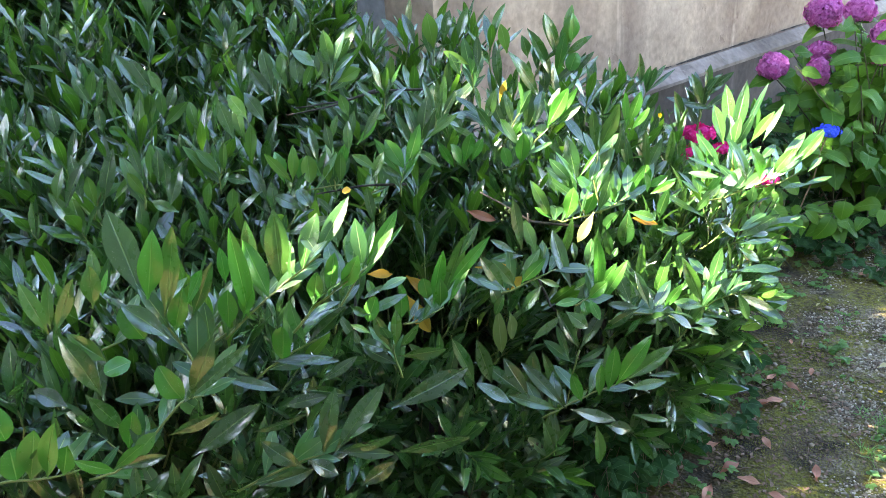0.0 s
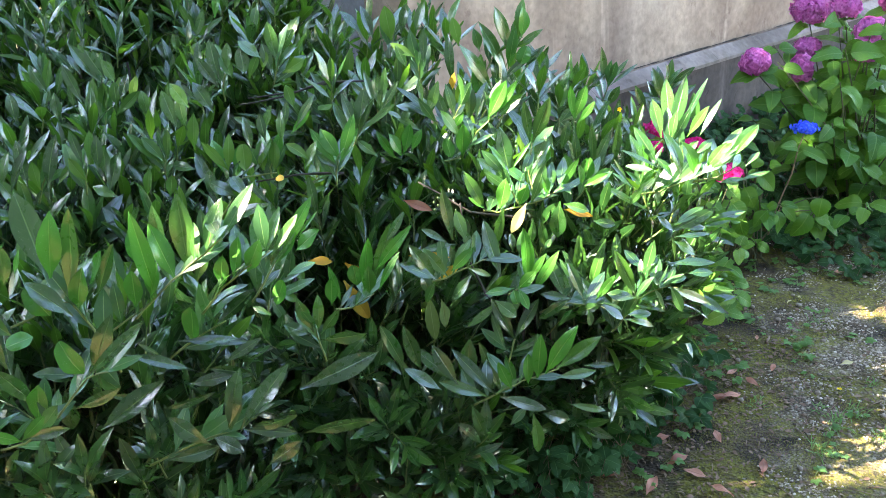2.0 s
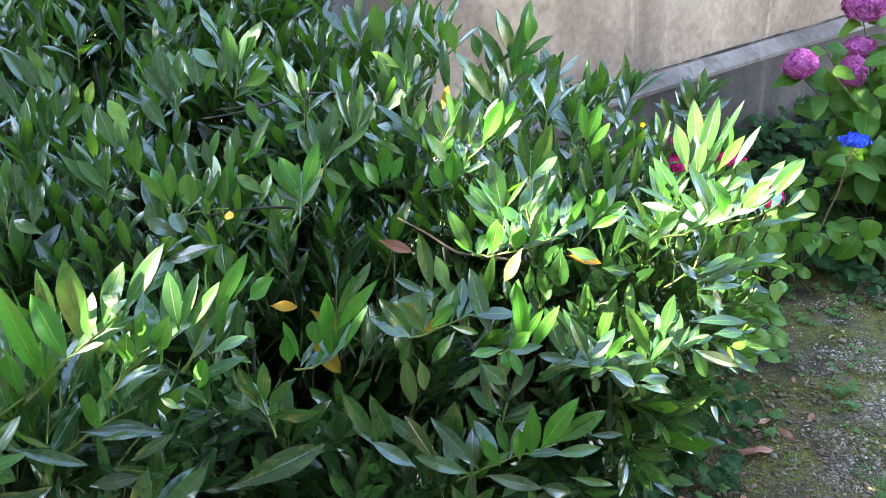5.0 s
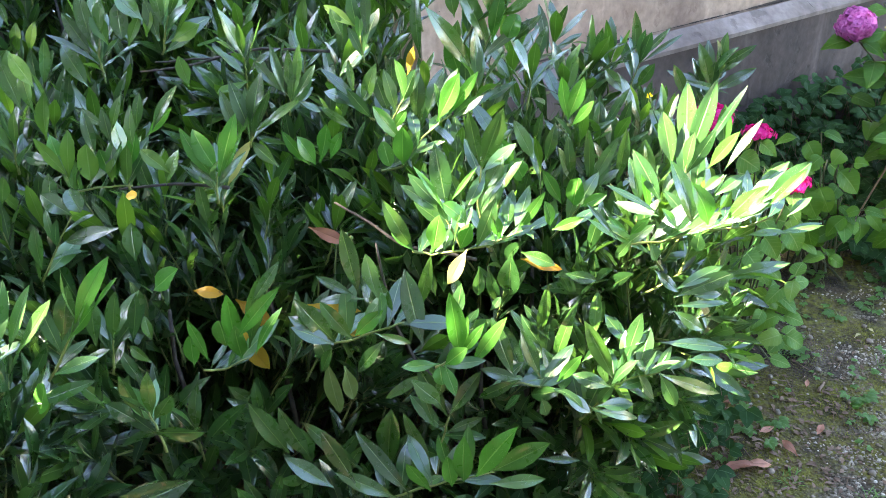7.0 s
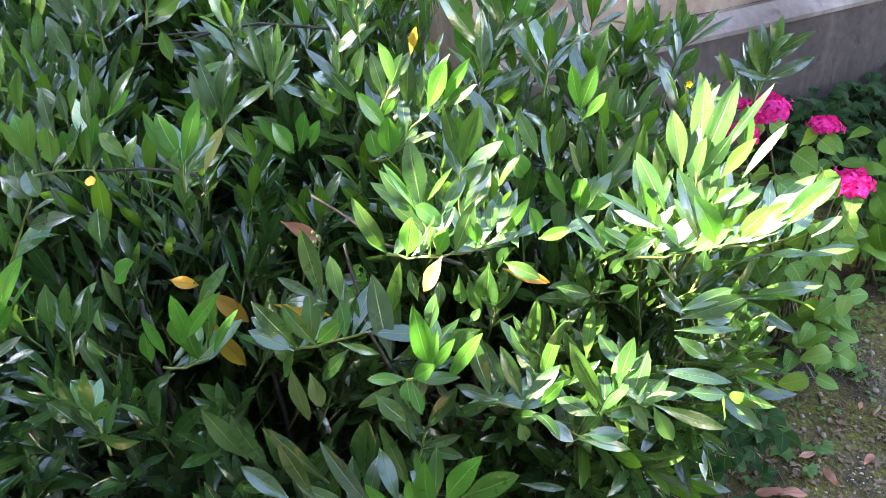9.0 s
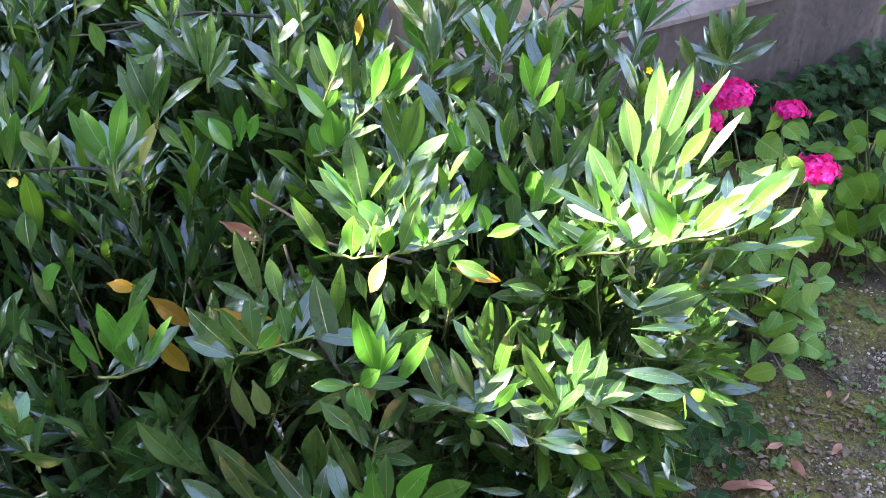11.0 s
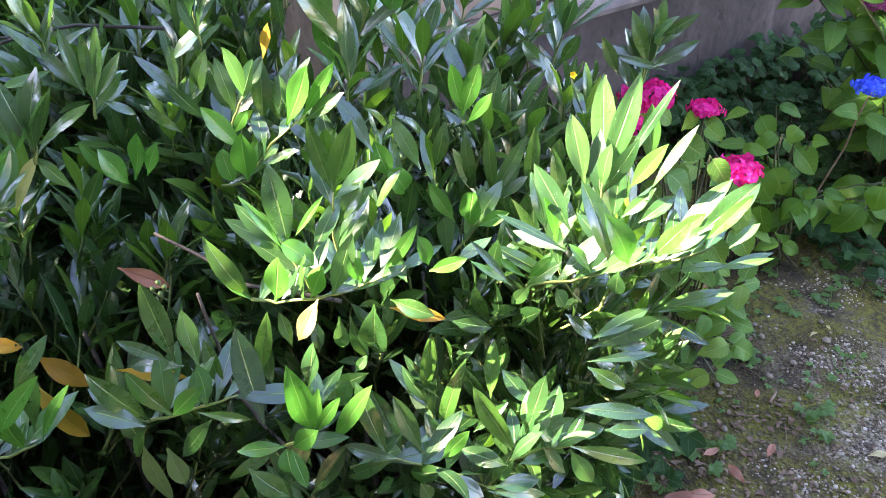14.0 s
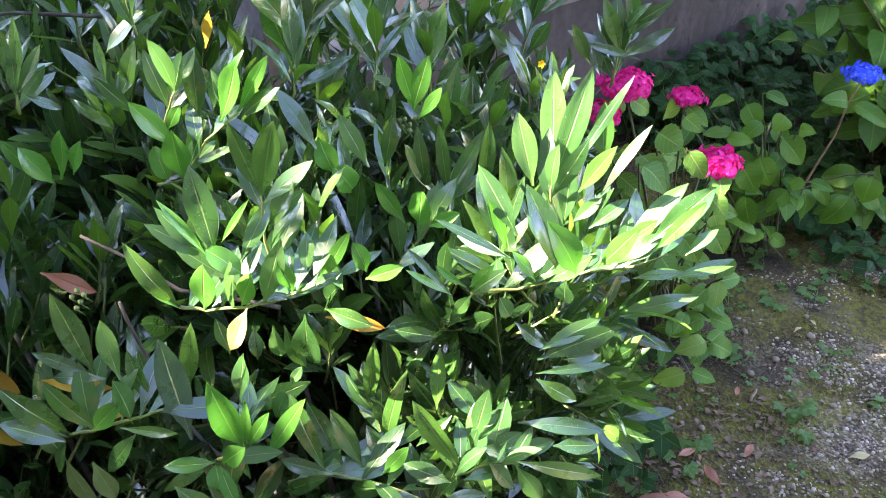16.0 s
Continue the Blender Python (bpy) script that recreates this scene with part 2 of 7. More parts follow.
# ---------------------------------------------------------------- mesh helpers
class Build:
    """Gathers vertices, faces and leaf coordinates for one mesh."""

    def __init__(self):
        self.v, self.f, self.uv = [], [], []

    def mesh(self, name, material, smooth=True):
        me = bpy.data.meshes.new(name)
        me.from_pydata(self.v, [], self.f)
        me.materials.append(material)
        idx = np.empty(len(me.loops), dtype=np.int32)
        me.loops.foreach_get("vertex_index", idx)
        lay = me.uv_layers.new(name="UVMap")
        lay.data.foreach_set("uv", np.array(self.uv, dtype=np.float32)[idx].ravel())
        me.polygons.foreach_set("use_smooth", [smooth] * len(me.polygons))
        me.update()
        return me

    def blade(self, base, tip, face, width, bow=0.08, fold=0.25, shape="laurel", segs=6, half=1, stalk=0.07, wavy=0.0, droop=0.0, ph=0.0):
        """A leaf from base to tip whose upper side looks towards face."""
        base, tip = Vector(base), Vector(tip)
        d = tip - base
        ln = d.length
        if ln < 1e-5:
            return
        d /= ln
        side = d.cross(Vector(face))
        if side.length < 1e-4:
            side = d.orthogonal()
        side.normalize()
        nrm = side.cross(d)
        n0 = len(self.v)
        cols = 2 * half + 1
        for i in range(segs + 1):
            s = i / segs
            w = OUTLINE[shape](s, stalk) * width * 0.5
            mid = base + d * (ln * s) + nrm * (ln * (bow * math.sin(math.pi * s) - droop * s * s))
            for j in range(cols):
                u = (j - half) / half
                lift = abs(u) * w * fold * (2 - abs(u)) * 0.7
                if wavy:
                    lift += wavy * width * u * u * math.sin(9.0 * s + ph + (2.0 if u > 0 else 0.0))
                p = mid + side * (w * u) + nrm * lift
                self.v.append(p[:])
                self.uv.append((u, s))
        for i in range(segs):
            for j in range(cols - 1):
                a = n0 + i * cols + j
                self.f.append((a, a + 1, a + cols + 1, a + cols))

    def tube(self, pts, r0, r1, sides=5):
        pts = [Vector(p) for p in pts]
        n0 = len(self.v)
        k = len(pts)
        for i, p in enumerate(pts):
            d = (pts[min(i + 1, k - 1)] - pts[max(i - 1, 0)]).normalized()
            a = d.orthogonal().normalized()
            b = d.cross(a)
            r = r0 + (r1 - r0) * i / (k - 1)
            for j in range(sides):
                t = 2 * math.pi * j / sides
                self.v.append((p + (a * math.cos(t) + b * math.sin(t)) * r)[:])
                self.uv.append((0.5, i / k))
        for i in range(k - 1):
            for j in range(sides):
                a, b = n0 + i * sides + j, n0 + i * sides + (j + 1) % sides
                self.f.append((a, b, b + sides, a + sides))
        self.f.append(tuple(n0 + j for j in reversed(range(sides))))
        self.f.append(tuple(n0 + (k - 1) * sides + j for j in range(sides)))


def out_laurel(s, stalk):
    if s <= 0.0:
        return 0.09
    if s < stalk:
        return 0.11
    q = (s - stalk) / (1 - stalk)
    return max(0.010, 0.03 * (1 - q) + math.sin(math.pi * min(1.0, q ** 1.08)) ** 0.86)


def out_ovate(s, stalk):
    if s < stalk:
        return 0.05
    q = (s - stalk) / (1 - stalk)
    return max(0.01, 2.40 * (q + 0.012) ** 0.5 * (1 - q) ** 0.84)


def out_toothed(s, stalk):
    return out_ovate(s, stalk) * (1.0 + (0.04 if round(s * 17) % 2 else -0.035))


def out_petal(s, stalk):
    return max(0.12, math.sin(math.pi * min(1.0, 0.12 + 0.80 * s)) ** 0.8)


def out_oval(s, stalk):
    if s < stalk:
        return 0.07
    q = (s - stalk) / (1 - stalk)
    return max(0.02, 2.0 * ((q + 0.01) * (1.01 - q)) ** 0.5)


OUTLINE = dict(toothed=out_toothed, laurel=out_laurel, ovate=out_ovate, petal=out_petal, oval=out_oval)


def part(name, b, material, parent, label="", smooth=True, kind=""):
    """Links what a Build holds as one mesh object under a thing or a part."""
    ob = new(name, b.mesh(name, material, smooth))
    ob.parent = parent
    if label:
        ob["label"] = label
    if kind:
        ob["kind"] = kind
    return ob


def thing(name, label, category, at=(0, 0, 0), group="", kind=""):
    ob = new(name)
    ob.location = at
    return tagged(ob, label, category, group, kind)


def curve_pts(a, b, sag, n=6):
    a, b, sag = Vector(a), Vector(b), Vector(sag)
    return [a.lerp(b, i / n) + sag * (4 * (i / n) * (1 - i / n)) for i in range(n + 1)]


UP = Vector((0, 0, 1))
rng = random.Random(7)


def uni(a, b):
    return rng.uniform(a, b)


def rand_dir():
    while True:
        v = Vector((uni(-1, 1), uni(-1, 1), uni(-1, 1)))
        if 0.05 < v.length < 1:
            return v.normalized()


# ---------------------------------------------------------------- ground
def ground_height(x, y):
    return 0.012 * noise.noise((x * 1.7, y * 1.7, 3.0)) + 0.006 * noise.noise((x * 7, y * 7, 1.0))


m_ground, gt, gp = mat("earth_gravel_moss")
soil = mixc(gt, ramp(gt, tex(gt, scale=9.0, detail=6.0), (0.35, 0.0), (0.65, 1.0)), (0.022, 0.015, 0.007), (0.105, 0.070, 0.034))
grit = ramp(gt, tex(gt, "ShaderNodeTexVoronoi", scale=140.0), (0.05, 0.95), (0.6, 0.25))
soil = mixc(gt, 0.5, soil, grit, "OVERLAY")
cells = gt.nodes.new("ShaderNodeTexVoronoi")
cells.inputs["Scale"].default_value = 170.0
gc = gt.nodes.new("ShaderNodeTexCoord")
gt.links.new(gc.outputs["Object"], cells.inputs["Vector"])
bw = gt.nodes.new("ShaderNodeRGBToBW")
gt.links.new(cells.outputs["Color"], bw.inputs[0])
chips = ramp(gt, bw.outputs[0], (0.2, (0.052, 0.038, 0.022)), (0.55, (0.185, 0.148, 0.100)), (0.85, (0.38, 0.32, 0.23)))
gs = gt.nodes.new("ShaderNodeSeparateXYZ")
gt.links.new(gc.outputs["Object"], gs.inputs[0])
away = math_node(gt, "SUBTRACT", math_node(gt, "SUBTRACT", gs.outputs[0], 0.15), math_node(gt, "MULTIPLY", gs.outputs[1], 0.33))
away = math_node(gt, "ADD", away, math_node(gt, "MULTIPLY", tex(gt, scale=6.0, detail=6.0), 0.25))
strew = math_node(gt, "MULTIPLY", ramp(gt, away, (0.18, 0.0), (0.42, 1.0)), ramp(gt, tex(gt, scale=5.0, detail=8.0), (0.47, 0.0), (0.60, 0.9)))
soil = mixc(gt, strew, soil, chips)
moss = mixc(gt, tex(gt, scale=60.0), (0.076, 0.076, 0.010), (0.235, 0.212, 0.026))
mossy = ramp(gt, tex(gt, scale=4.2, detail=9.0), (0.43, 0.0), (0.54, 0.9))
fuzz = ramp(gt, tex(gt, scale=55.0, detail=5.0), (0.38, 0.15), (0.60, 1.0))
gcol = mixc(gt, math_node(gt, "MULTIPLY", mossy, fuzz), soil, moss)
gt.links.new(gcol, gp.inputs["Base Color"])
gp.inputs["Roughness"].default_value = 0.95
bump(gt, gp, math_node(gt, "ADD", tex(gt, scale=90.0, detail=6.0), tex(gt, "ShaderNodeTexVoronoi", scale=110.0)), 0.9, 0.006)

gb = Build()
GN, GX0, GX1, GY0, GY1 = 90, -2.5, 4.0, -0.5, 5.5
for j in range(GN + 1):
    for i in range(GN + 1):
        x, y = GX0 + (GX1 - GX0) * i / GN, GY0 + (GY1 - GY0) * j / GN
        edge = min(1.0, 8 * min(i, j, GN - i, GN - j) / GN)
        gb.v.append((x, y, ground_height(x, y) * edge))
        gb.uv.append((x, y))
for j in range(GN):
    for i in range(GN):
        a = j * (GN + 1) + i
        gb.f.append((a, a + 1, a + GN + 2, a + GN + 1))
# outer skirt to the horizon
c0 = len(gb.v)
gb.v += [(-900, -900, 0), (900, -900, 0), (900, 900, 0), (-900, 900, 0)]
gb.uv += [(0, 0)] * 4
k00, k10, k11, k01 = 0, GN, (GN + 1) * (GN + 1) - 1, GN * (GN + 1)
gb.f += [(c0, c0 + 1) + tuple(range(k10, k00 - 1, -1)), (c0 + 1, c0 + 2) + tuple(range(k11, k10 - 1, -(GN + 1))),
         (c0 + 2, c0 + 3) + tuple(range(k01, k11 + 1)), (c0 + 3, c0) + tuple(range(k00, k01 + 1, GN + 1))]
ground = new("ground", gb.mesh("ground", m_ground))
tagged(ground, "earthy path with grey gravel and green moss", "ground", kind="structure")

# ---------------------------------------------------------------- wall
WALL_P, WALL_ANG = Vector((0.86, 4.02, 0.0)), math.atan(0.85)
WDIR = Vector((math.cos(WALL_ANG), math.sin(WALL_ANG), 0))
WOUT = Vector((math.sin(WALL_ANG), -math.cos(WALL_ANG), 0))       # out of the wall, towards the garden
LEDGE = 0.63
CORNER = -1.22                                                    # where the wall turns back


def wall_mat(name, a, b, stain, streak):
    m, t, p = mat(name)
    big = ramp(t, tex(t, scale=2.4, detail=7.0), (0.38, 0.0), (0.62, 1.0))
    c = mixc(t, big, a, b)
    runs = ramp(t, tex(t, scale=3.5, detail=2.0, stretch=(1.0, 1.0, 0.08)), (0.45, 0.0), (0.75, 1.0))
    c = mixc(t, math_node(t, "MULTIPLY", runs, streak), c, stain)
    drips = ramp(t, tex(t, scale=13.0, detail=3.0, stretch=(1.0, 1.0, 0.05)), (0.60, 0.0), (0.70, 1.0))
    c = mixc(t, math_node(t, "MULTIPLY", drips, 0.5 * streak), c, tuple(min(0.75, k * 1.3 + 0.02) for k in b))
    damp = ramp(t, tex(t, scale=1.3, detail=9.0), (0.50, 0.0), (0.60, 1.0))
    c = mixc(t, math_node(t, "MULTIPLY", damp, 0.6), c, stain)
    fine = tex(t, scale=32.0, detail=9.0)
    c = mixc(t, 0.30, c, ramp(t, fine, (0.3, 0.2), (0.75, 0.85)), "OVERLAY")
    pits = ramp(t, tex(t, scale=14.0, detail=8.0), (0.62, 0.0), (0.70, 1.0))
    c = mixc(t, math_node(t, "MULTIPLY", pits, 0.4), c, stain)
    t.links.new(c, p.inputs["Base Color"])
    p.inputs["Roughness"].default_value = 0.9
    bump(t, p, math_node(t, "ADD", fine, math_node(t, "MULTIPLY", pits, -0.6)), 0.5, 0.006)
    return m


m_render = wall_mat("old_lime_render", (0.38, 0.265, 0.185), (0.56, 0.41, 0.30), (0.21, 0.135, 0.10), 0.9)
m_plinth = wall_mat("plinth_render", (0.085, 0.064, 0.055), (0.135, 0.103, 0.087), (0.042, 0.032, 0.029), 0.9)
m_greywall = wall_mat("grey_roughcast", (0.30, 0.30, 0.30), (0.40, 0.40, 0.41), (0.18, 0.18, 0.19), 0.3)
m_coping = wall_mat("weathered_stone", (0.19, 0.150, 0.125), (0.38, 0.315, 0.27), (0.09, 0.068, 0.055), 0.25)


def wall_solid(name, s0, s1, profile, material, parent=None, label=""):
    """Extrudes a profile of (out, height) along the wall from s0 to s1."""
    b = Build()
    n = len(profile)
    cuts = max(1, int((s1 - s0) / 0.04))
    for i in range(cuts + 1):
        s = s0 + (s1 - s0) * i / cuts
        for o, z in profile:
            w = 0.005 * noise.noise((s * 2.3, o * 9, z * 3.1)) + 0.004 * noise.noise((s * 9.0, o * 30, z * 3.1)) if 0 < z < 2.0 else 0.0
            b.v.append((WALL_P + WDIR * s + WOUT * (o + w) + UP * (z + w * 0.6))[:])
            b.uv.append((s, z))
    for i in range(cuts):
        for j in range(n):
            a, c = i * n + j, i * n + (j + 1) % n
            b.f.append((a, a + n, c + n, c))
    b.f.append(tuple(range(n)))
    b.f.append(tuple(cuts * n + j for j in reversed(range(n))))
    ob = new(name, b.mesh(name, material, False))
    ob.parent = parent
    if label:
        ob["label"] = label
    return ob


wall = thing("wall_garden", "old cream rendered garden wall with a projecting plinth", "wall", kind="structure")
wall_solid("wall_face", CORNER, 4.5, [(-0.30, 0.0), (0.0, 0.0), (0.0, 3.4), (-0.30, 3.4)], m_render, wall)
wall_solid("plinth", CORNER, 4.5, [(0.002, 0.0), (0.09, 0.0), (0.09, LEDGE - 0.068), (0.002, LEDGE - 0.068)], m_plinth, wall, "dark stained plinth")
s = CORNER
while s < 4.5:
    e = min(4.5, s + uni(0.85, 1.1))
    wall_solid("coping_stone", s + 0.0008, e - 0.0008, [(0.008, LEDGE - 0.066), (0.100, LEDGE - 0.066), (0.100, LEDGE - 0.050), (0.092, LEDGE - 0.044), (0.032, LEDGE - 0.004), (0.026, LEDGE - 0.008), (0.022, LEDGE - 0.030)], m_coping, wall,
               "sloping grey weathered ledge stone")
    s = e
# dirty open joint between the wall face and the ledge stones
lb = Build()
for i in range(241):
    q = CORNER + 0.02 + (4.4 - CORNER) * i / 240
    wid = max(0.0006, 0.007 * (0.45 + 1.3 * noise.noise((q * 3.1, 2.0, 7.0)) + 0.5 * noise.noise((q * 17, 5.0, 7.0))))
    for sg in (-1, 1):
        lb.v.append((WALL_P + WDIR * q + WOUT * 0.0095 + UP * (LEDGE - 0.003 + sg * wid))[:])
        lb.uv.append((sg, q))
lb.f += [(2 * i, 2 * i + 2, 2 * i + 3, 2 * i + 1) for i in range(240)]
part("joint", lb, plain_mat("joint_dirt", (0.035, 0.026, 0.02), (0.09, 0.065, 0.05), 40.0), wall, "dark open mortar joint")
side = thing("wall_return", "rough grey rendered wall turning back at the corner", "wall", kind="structure")
rb = Build()
c0 = WALL_P + WDIR * CORNER
c1 = c0 - WOUT * 3.0
for base, zz in ((0.0, 0.0), (0.0, 1.7)):
    for q in (c0 + WDIR * 0.0 - WOUT * 0.302, c0 - WOUT * 0.302 + WDIR * 0.28, c1 + WDIR * 0.28, c1):
        rb.v.append((q.x, q.y, zz))
        rb.uv.append((0, 0))
rb.f += [(0, 3, 2, 1), (4, 5, 6, 7), (0, 1, 5, 4), (1, 2, 6, 5), (2, 3, 7, 6), (3, 0, 4, 7)]
part("wall_face", rb, m_greywall, side, smooth=False)

# Unseen walls added to close the garden and cut sky light on the leaves.
m_far = wall_mat("plain_dark_render", (0.20, 0.19, 0.17), (0.27, 0.25, 0.22), (0.14, 0.13, 0.12), 0.4)
for nm, (x0, y0, x1, y1), hh in (("wall_south", (-5.6, -2.9, 9.0, -2.6), 7.5), ("wall_west", (-5.6, -2.598, -5.3, 6.0), 2.8)):
    cb = Build()
    for zz in (0.0, hh):
        cb.v += [(x0, y0, zz), (x1, y0, zz), (x1, y1, zz), (x0, y1, zz)]
        cb.uv += [(0, 0)] * 4
    cb.f += [(0, 3, 2, 1), (4, 5, 6, 7), (0, 1, 5, 4), (1, 2, 6, 5), (2, 3, 7, 6), (3, 0, 4, 7)]
    tagged(new(nm, cb.mesh(nm, m_far, False)), "plain dark unseen wall added to block sky light", "wall", kind="structure")

# ---------------------------------------------------------------- laurel shrub
MOUNDS = [  # centre and radii
    ((-0.66, 1.32, 0.40), (0.46, 0.30, 0.52)),
    ((-0.22, 1.80, 0.42), (0.46, 0.30, 0.52)),
    ((0.30, 2.04, 0.42), (0.36, 0.22, 0.50)),
    ((0.58, 2.02, 0.60), (0.17, 0.13, 0.26)),
    ((-0.95, 2.05, 0.46), (0.62, 0.46, 0.64)),
    ((-0.08, 2.42, 0.52), (0.40, 0.34, 0.66)),
    ((0.40, 2.45, 0.42), (0.26, 0.28, 0.50)),
    ((0.50, 2.62, 0.44), (0.20, 0.20, 0.42)),
    ((-0.50, 2.72, 0.55), (0.30, 0.28, 0.76)),
    ((-1.05, 2.60, 0.55), (0.56, 0.36, 0.84)),
    ((-1.70, 2.70, 0.55), (0.45, 0.45, 0.85)),
    ((-1.60, 3.34, 0.95), (0.62, 0.40, 1.15)),
    ((-0.76, 3.30, 0.80), (0.34, 0.30, 0.80)),
]


def inside(p, shrink=1.0):
    for c, r in MOUNDS:
        q = sum(((p[k] - c[k]) / (r[k] * shrink)) ** 2 for k in range(3))
        if q < 1:
            return True
    return False


def sprig(leaves, unders, twigs, base, aim, ln, count, size):
    """A leafy shoot: leaves alternate along it and stand up round its end."""
    aim = aim.normalized()
    bend = (UP * 0.9 + rand_dir() * 0.3) * ln * 0.25
    pts = [base + aim * (ln * k / 4) + bend * (k / 4) ** 2 for k in range(5)]
    twigs.tube(pts, 0.0028, 0.0014, 3)
    turn = uni(0, 6.28)
    for i in range(count):
        f = 0.18 + 0.82 * i / max(1, count - 1)
        k = min(3, int(f * 4))
        p = pts[k].lerp(pts[k + 1], f * 4 - k)
        ax = (pts[k + 1] - pts[k]).normalized()
        a = ax.orthogonal().normalized()
        b = ax.cross(a)
        turn += 2.4 + uni(-0.3, 0.3)
        rad = a * math.cos(turn) + b * math.sin(turn)
        open_a = radians(70 - 48 * f + uni(-12, 12))
        d = ax * math.cos(open_a) + rad * math.sin(open_a) + UP * 0.42
        d.normalize()
        face = ax * math.sin(open_a) - rad * math.cos(open_a) + rand_dir() * 0.2
        sz = size * uni(0.75, 1.12) * (0.85 + 0.15 * math.sin(3.1 * f))
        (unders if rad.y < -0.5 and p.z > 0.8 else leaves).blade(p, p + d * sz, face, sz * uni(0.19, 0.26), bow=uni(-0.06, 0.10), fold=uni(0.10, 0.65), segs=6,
                                                    droop=uni(0.0, 0.16), wavy=0.05, ph=uni(0, 6))


shrub = thing("laurel_shrub", "dense dark green cherry laurel shrub with glossy narrow leaves", "shrub")
LOOKS = dict(d=(m_laurel_one, ""), l=(m_sunlit, "light green leaf coloured as if sunlit"), y=(m_fresh_lit, "fresh green leaf brightened as if sunlit"), w=(m_yellow, "yellowed leaf"),
             p=(m_pale, "pale dull leaf"), r=(m_brown, "dead brown leaf"),
             o=(m_low_shaded, "leaf darkened for the shade low at the front"), u=(m_under_one, "leaf showing its dull light green underside"), c=(m_cream, "fading yellow green leaf paled as if sunlit"))
SHOOT = [None]
PATHS = []           # the green shoots
SINGLE = []          # middles of the single leaves


def shoot(name):
    """The next leafy shoot; its first twig carries its leaves."""
    SHOOT[0] = None


def twig(look_of, *pts):
    b = Build()
    pts = [Vector(p) for p in pts]
    fine = []
    for i in range(len(pts) - 1):
        fine += [pts[i].lerp(pts[i + 1], k / 3) for k in range(3)]
    fine.append(pts[-1])
    fine = [p + rand_dir() * 0.0012 for p in fine]
    if look_of == "g":
        b.tube(fine, 0.0025, 0.0014, 6)
    else:
        b.tube(fine, 0.0020, 0.0034, 7)
    if look_of == "g":
        PATHS.append(fine)
    ob = part("shoot" if look_of == "g" else "branch", b, m_twig if look_of == "g" else m_bark, shrub,
              "slender green shoot" if look_of == "g" else "grey woody branch")
    if SHOOT[0] is None:
        SHOOT[0] = ob


def berry(x, y, z):
    b = Build()
    for i in range(5):
        a = math.pi * (0.06 + 0.88 * i / 4)
        for j in range(8):
            q = 2 * math.pi * j / 8
            b.v.append((x + 0.0036 * math.sin(a) * math.cos(q), y + 0.0036 * math.sin(a) * math.sin(q), z + 0.0038 * math.cos(a)))
            b.uv.append((0.5, 0.5))
    for i in range(4):
        for j in range(8):
            b.f.append((i * 8 + j, (i + 1) * 8 + j, (i + 1) * 8 + (j + 1) % 8, i * 8 + (j + 1) % 8))
    b.f += [tuple(range(7, -1, -1)), tuple(range(32, 40))][::-1]
    b.tube([(x, y, z - 0.004), (x + 0.004, y + 0.006, z - 0.016)], 0.0008, 0.0008, 4)
    part("berry", b, m_berry, shrub, "small unripe green berry")


def lf(k, base, tip, width, face=None):
    """One single leaf of the shoot that was named last."""
    base, tip = Vector(base), Vector(tip)
    d = (tip - base).normalized()
    toward = face
    face = Vector((0.12, -0.74, 0.66)) + rand_dir() * 0.30
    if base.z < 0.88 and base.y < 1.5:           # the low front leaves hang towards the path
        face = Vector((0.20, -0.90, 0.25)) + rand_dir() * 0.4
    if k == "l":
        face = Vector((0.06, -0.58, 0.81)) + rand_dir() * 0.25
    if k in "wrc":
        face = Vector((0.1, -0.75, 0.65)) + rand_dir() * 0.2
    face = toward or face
    # Low front leaves of these looks take the shade-darkened colour.
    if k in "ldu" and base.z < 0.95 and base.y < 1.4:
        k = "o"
    b = Build()
    oval = width > 0.56 * (tip - base).length
    ln = (tip - base).length
    b.blade(base, tip, face, width * (0.95 if toward is None else 0.82), bow=uni(-0.04, 0.07), fold=uni(0.10, 0.50), shape="oval" if oval else "laurel", segs=9, half=2, stalk=0.06,
            wavy=0.09 if k in "rw" else uni(0.02, 0.09), droop=uni(-0.04, 0.14), ph=uni(0, 6))
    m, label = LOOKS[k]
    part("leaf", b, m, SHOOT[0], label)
    SINGLE.append((base + tip) * 0.5)


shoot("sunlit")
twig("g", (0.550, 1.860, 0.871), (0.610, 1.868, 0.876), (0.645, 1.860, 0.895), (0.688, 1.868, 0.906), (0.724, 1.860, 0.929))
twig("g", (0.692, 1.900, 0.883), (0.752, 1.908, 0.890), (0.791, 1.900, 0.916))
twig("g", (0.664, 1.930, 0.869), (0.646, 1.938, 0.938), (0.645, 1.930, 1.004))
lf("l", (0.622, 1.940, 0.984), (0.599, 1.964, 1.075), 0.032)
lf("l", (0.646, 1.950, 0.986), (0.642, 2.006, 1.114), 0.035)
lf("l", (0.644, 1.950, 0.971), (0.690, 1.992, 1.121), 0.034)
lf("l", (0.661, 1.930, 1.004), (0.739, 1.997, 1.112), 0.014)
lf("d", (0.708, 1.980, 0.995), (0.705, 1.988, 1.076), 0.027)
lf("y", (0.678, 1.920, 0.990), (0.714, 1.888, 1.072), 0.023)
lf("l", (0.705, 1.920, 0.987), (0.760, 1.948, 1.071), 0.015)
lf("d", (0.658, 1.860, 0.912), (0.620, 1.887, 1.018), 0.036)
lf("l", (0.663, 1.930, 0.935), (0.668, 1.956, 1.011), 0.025)
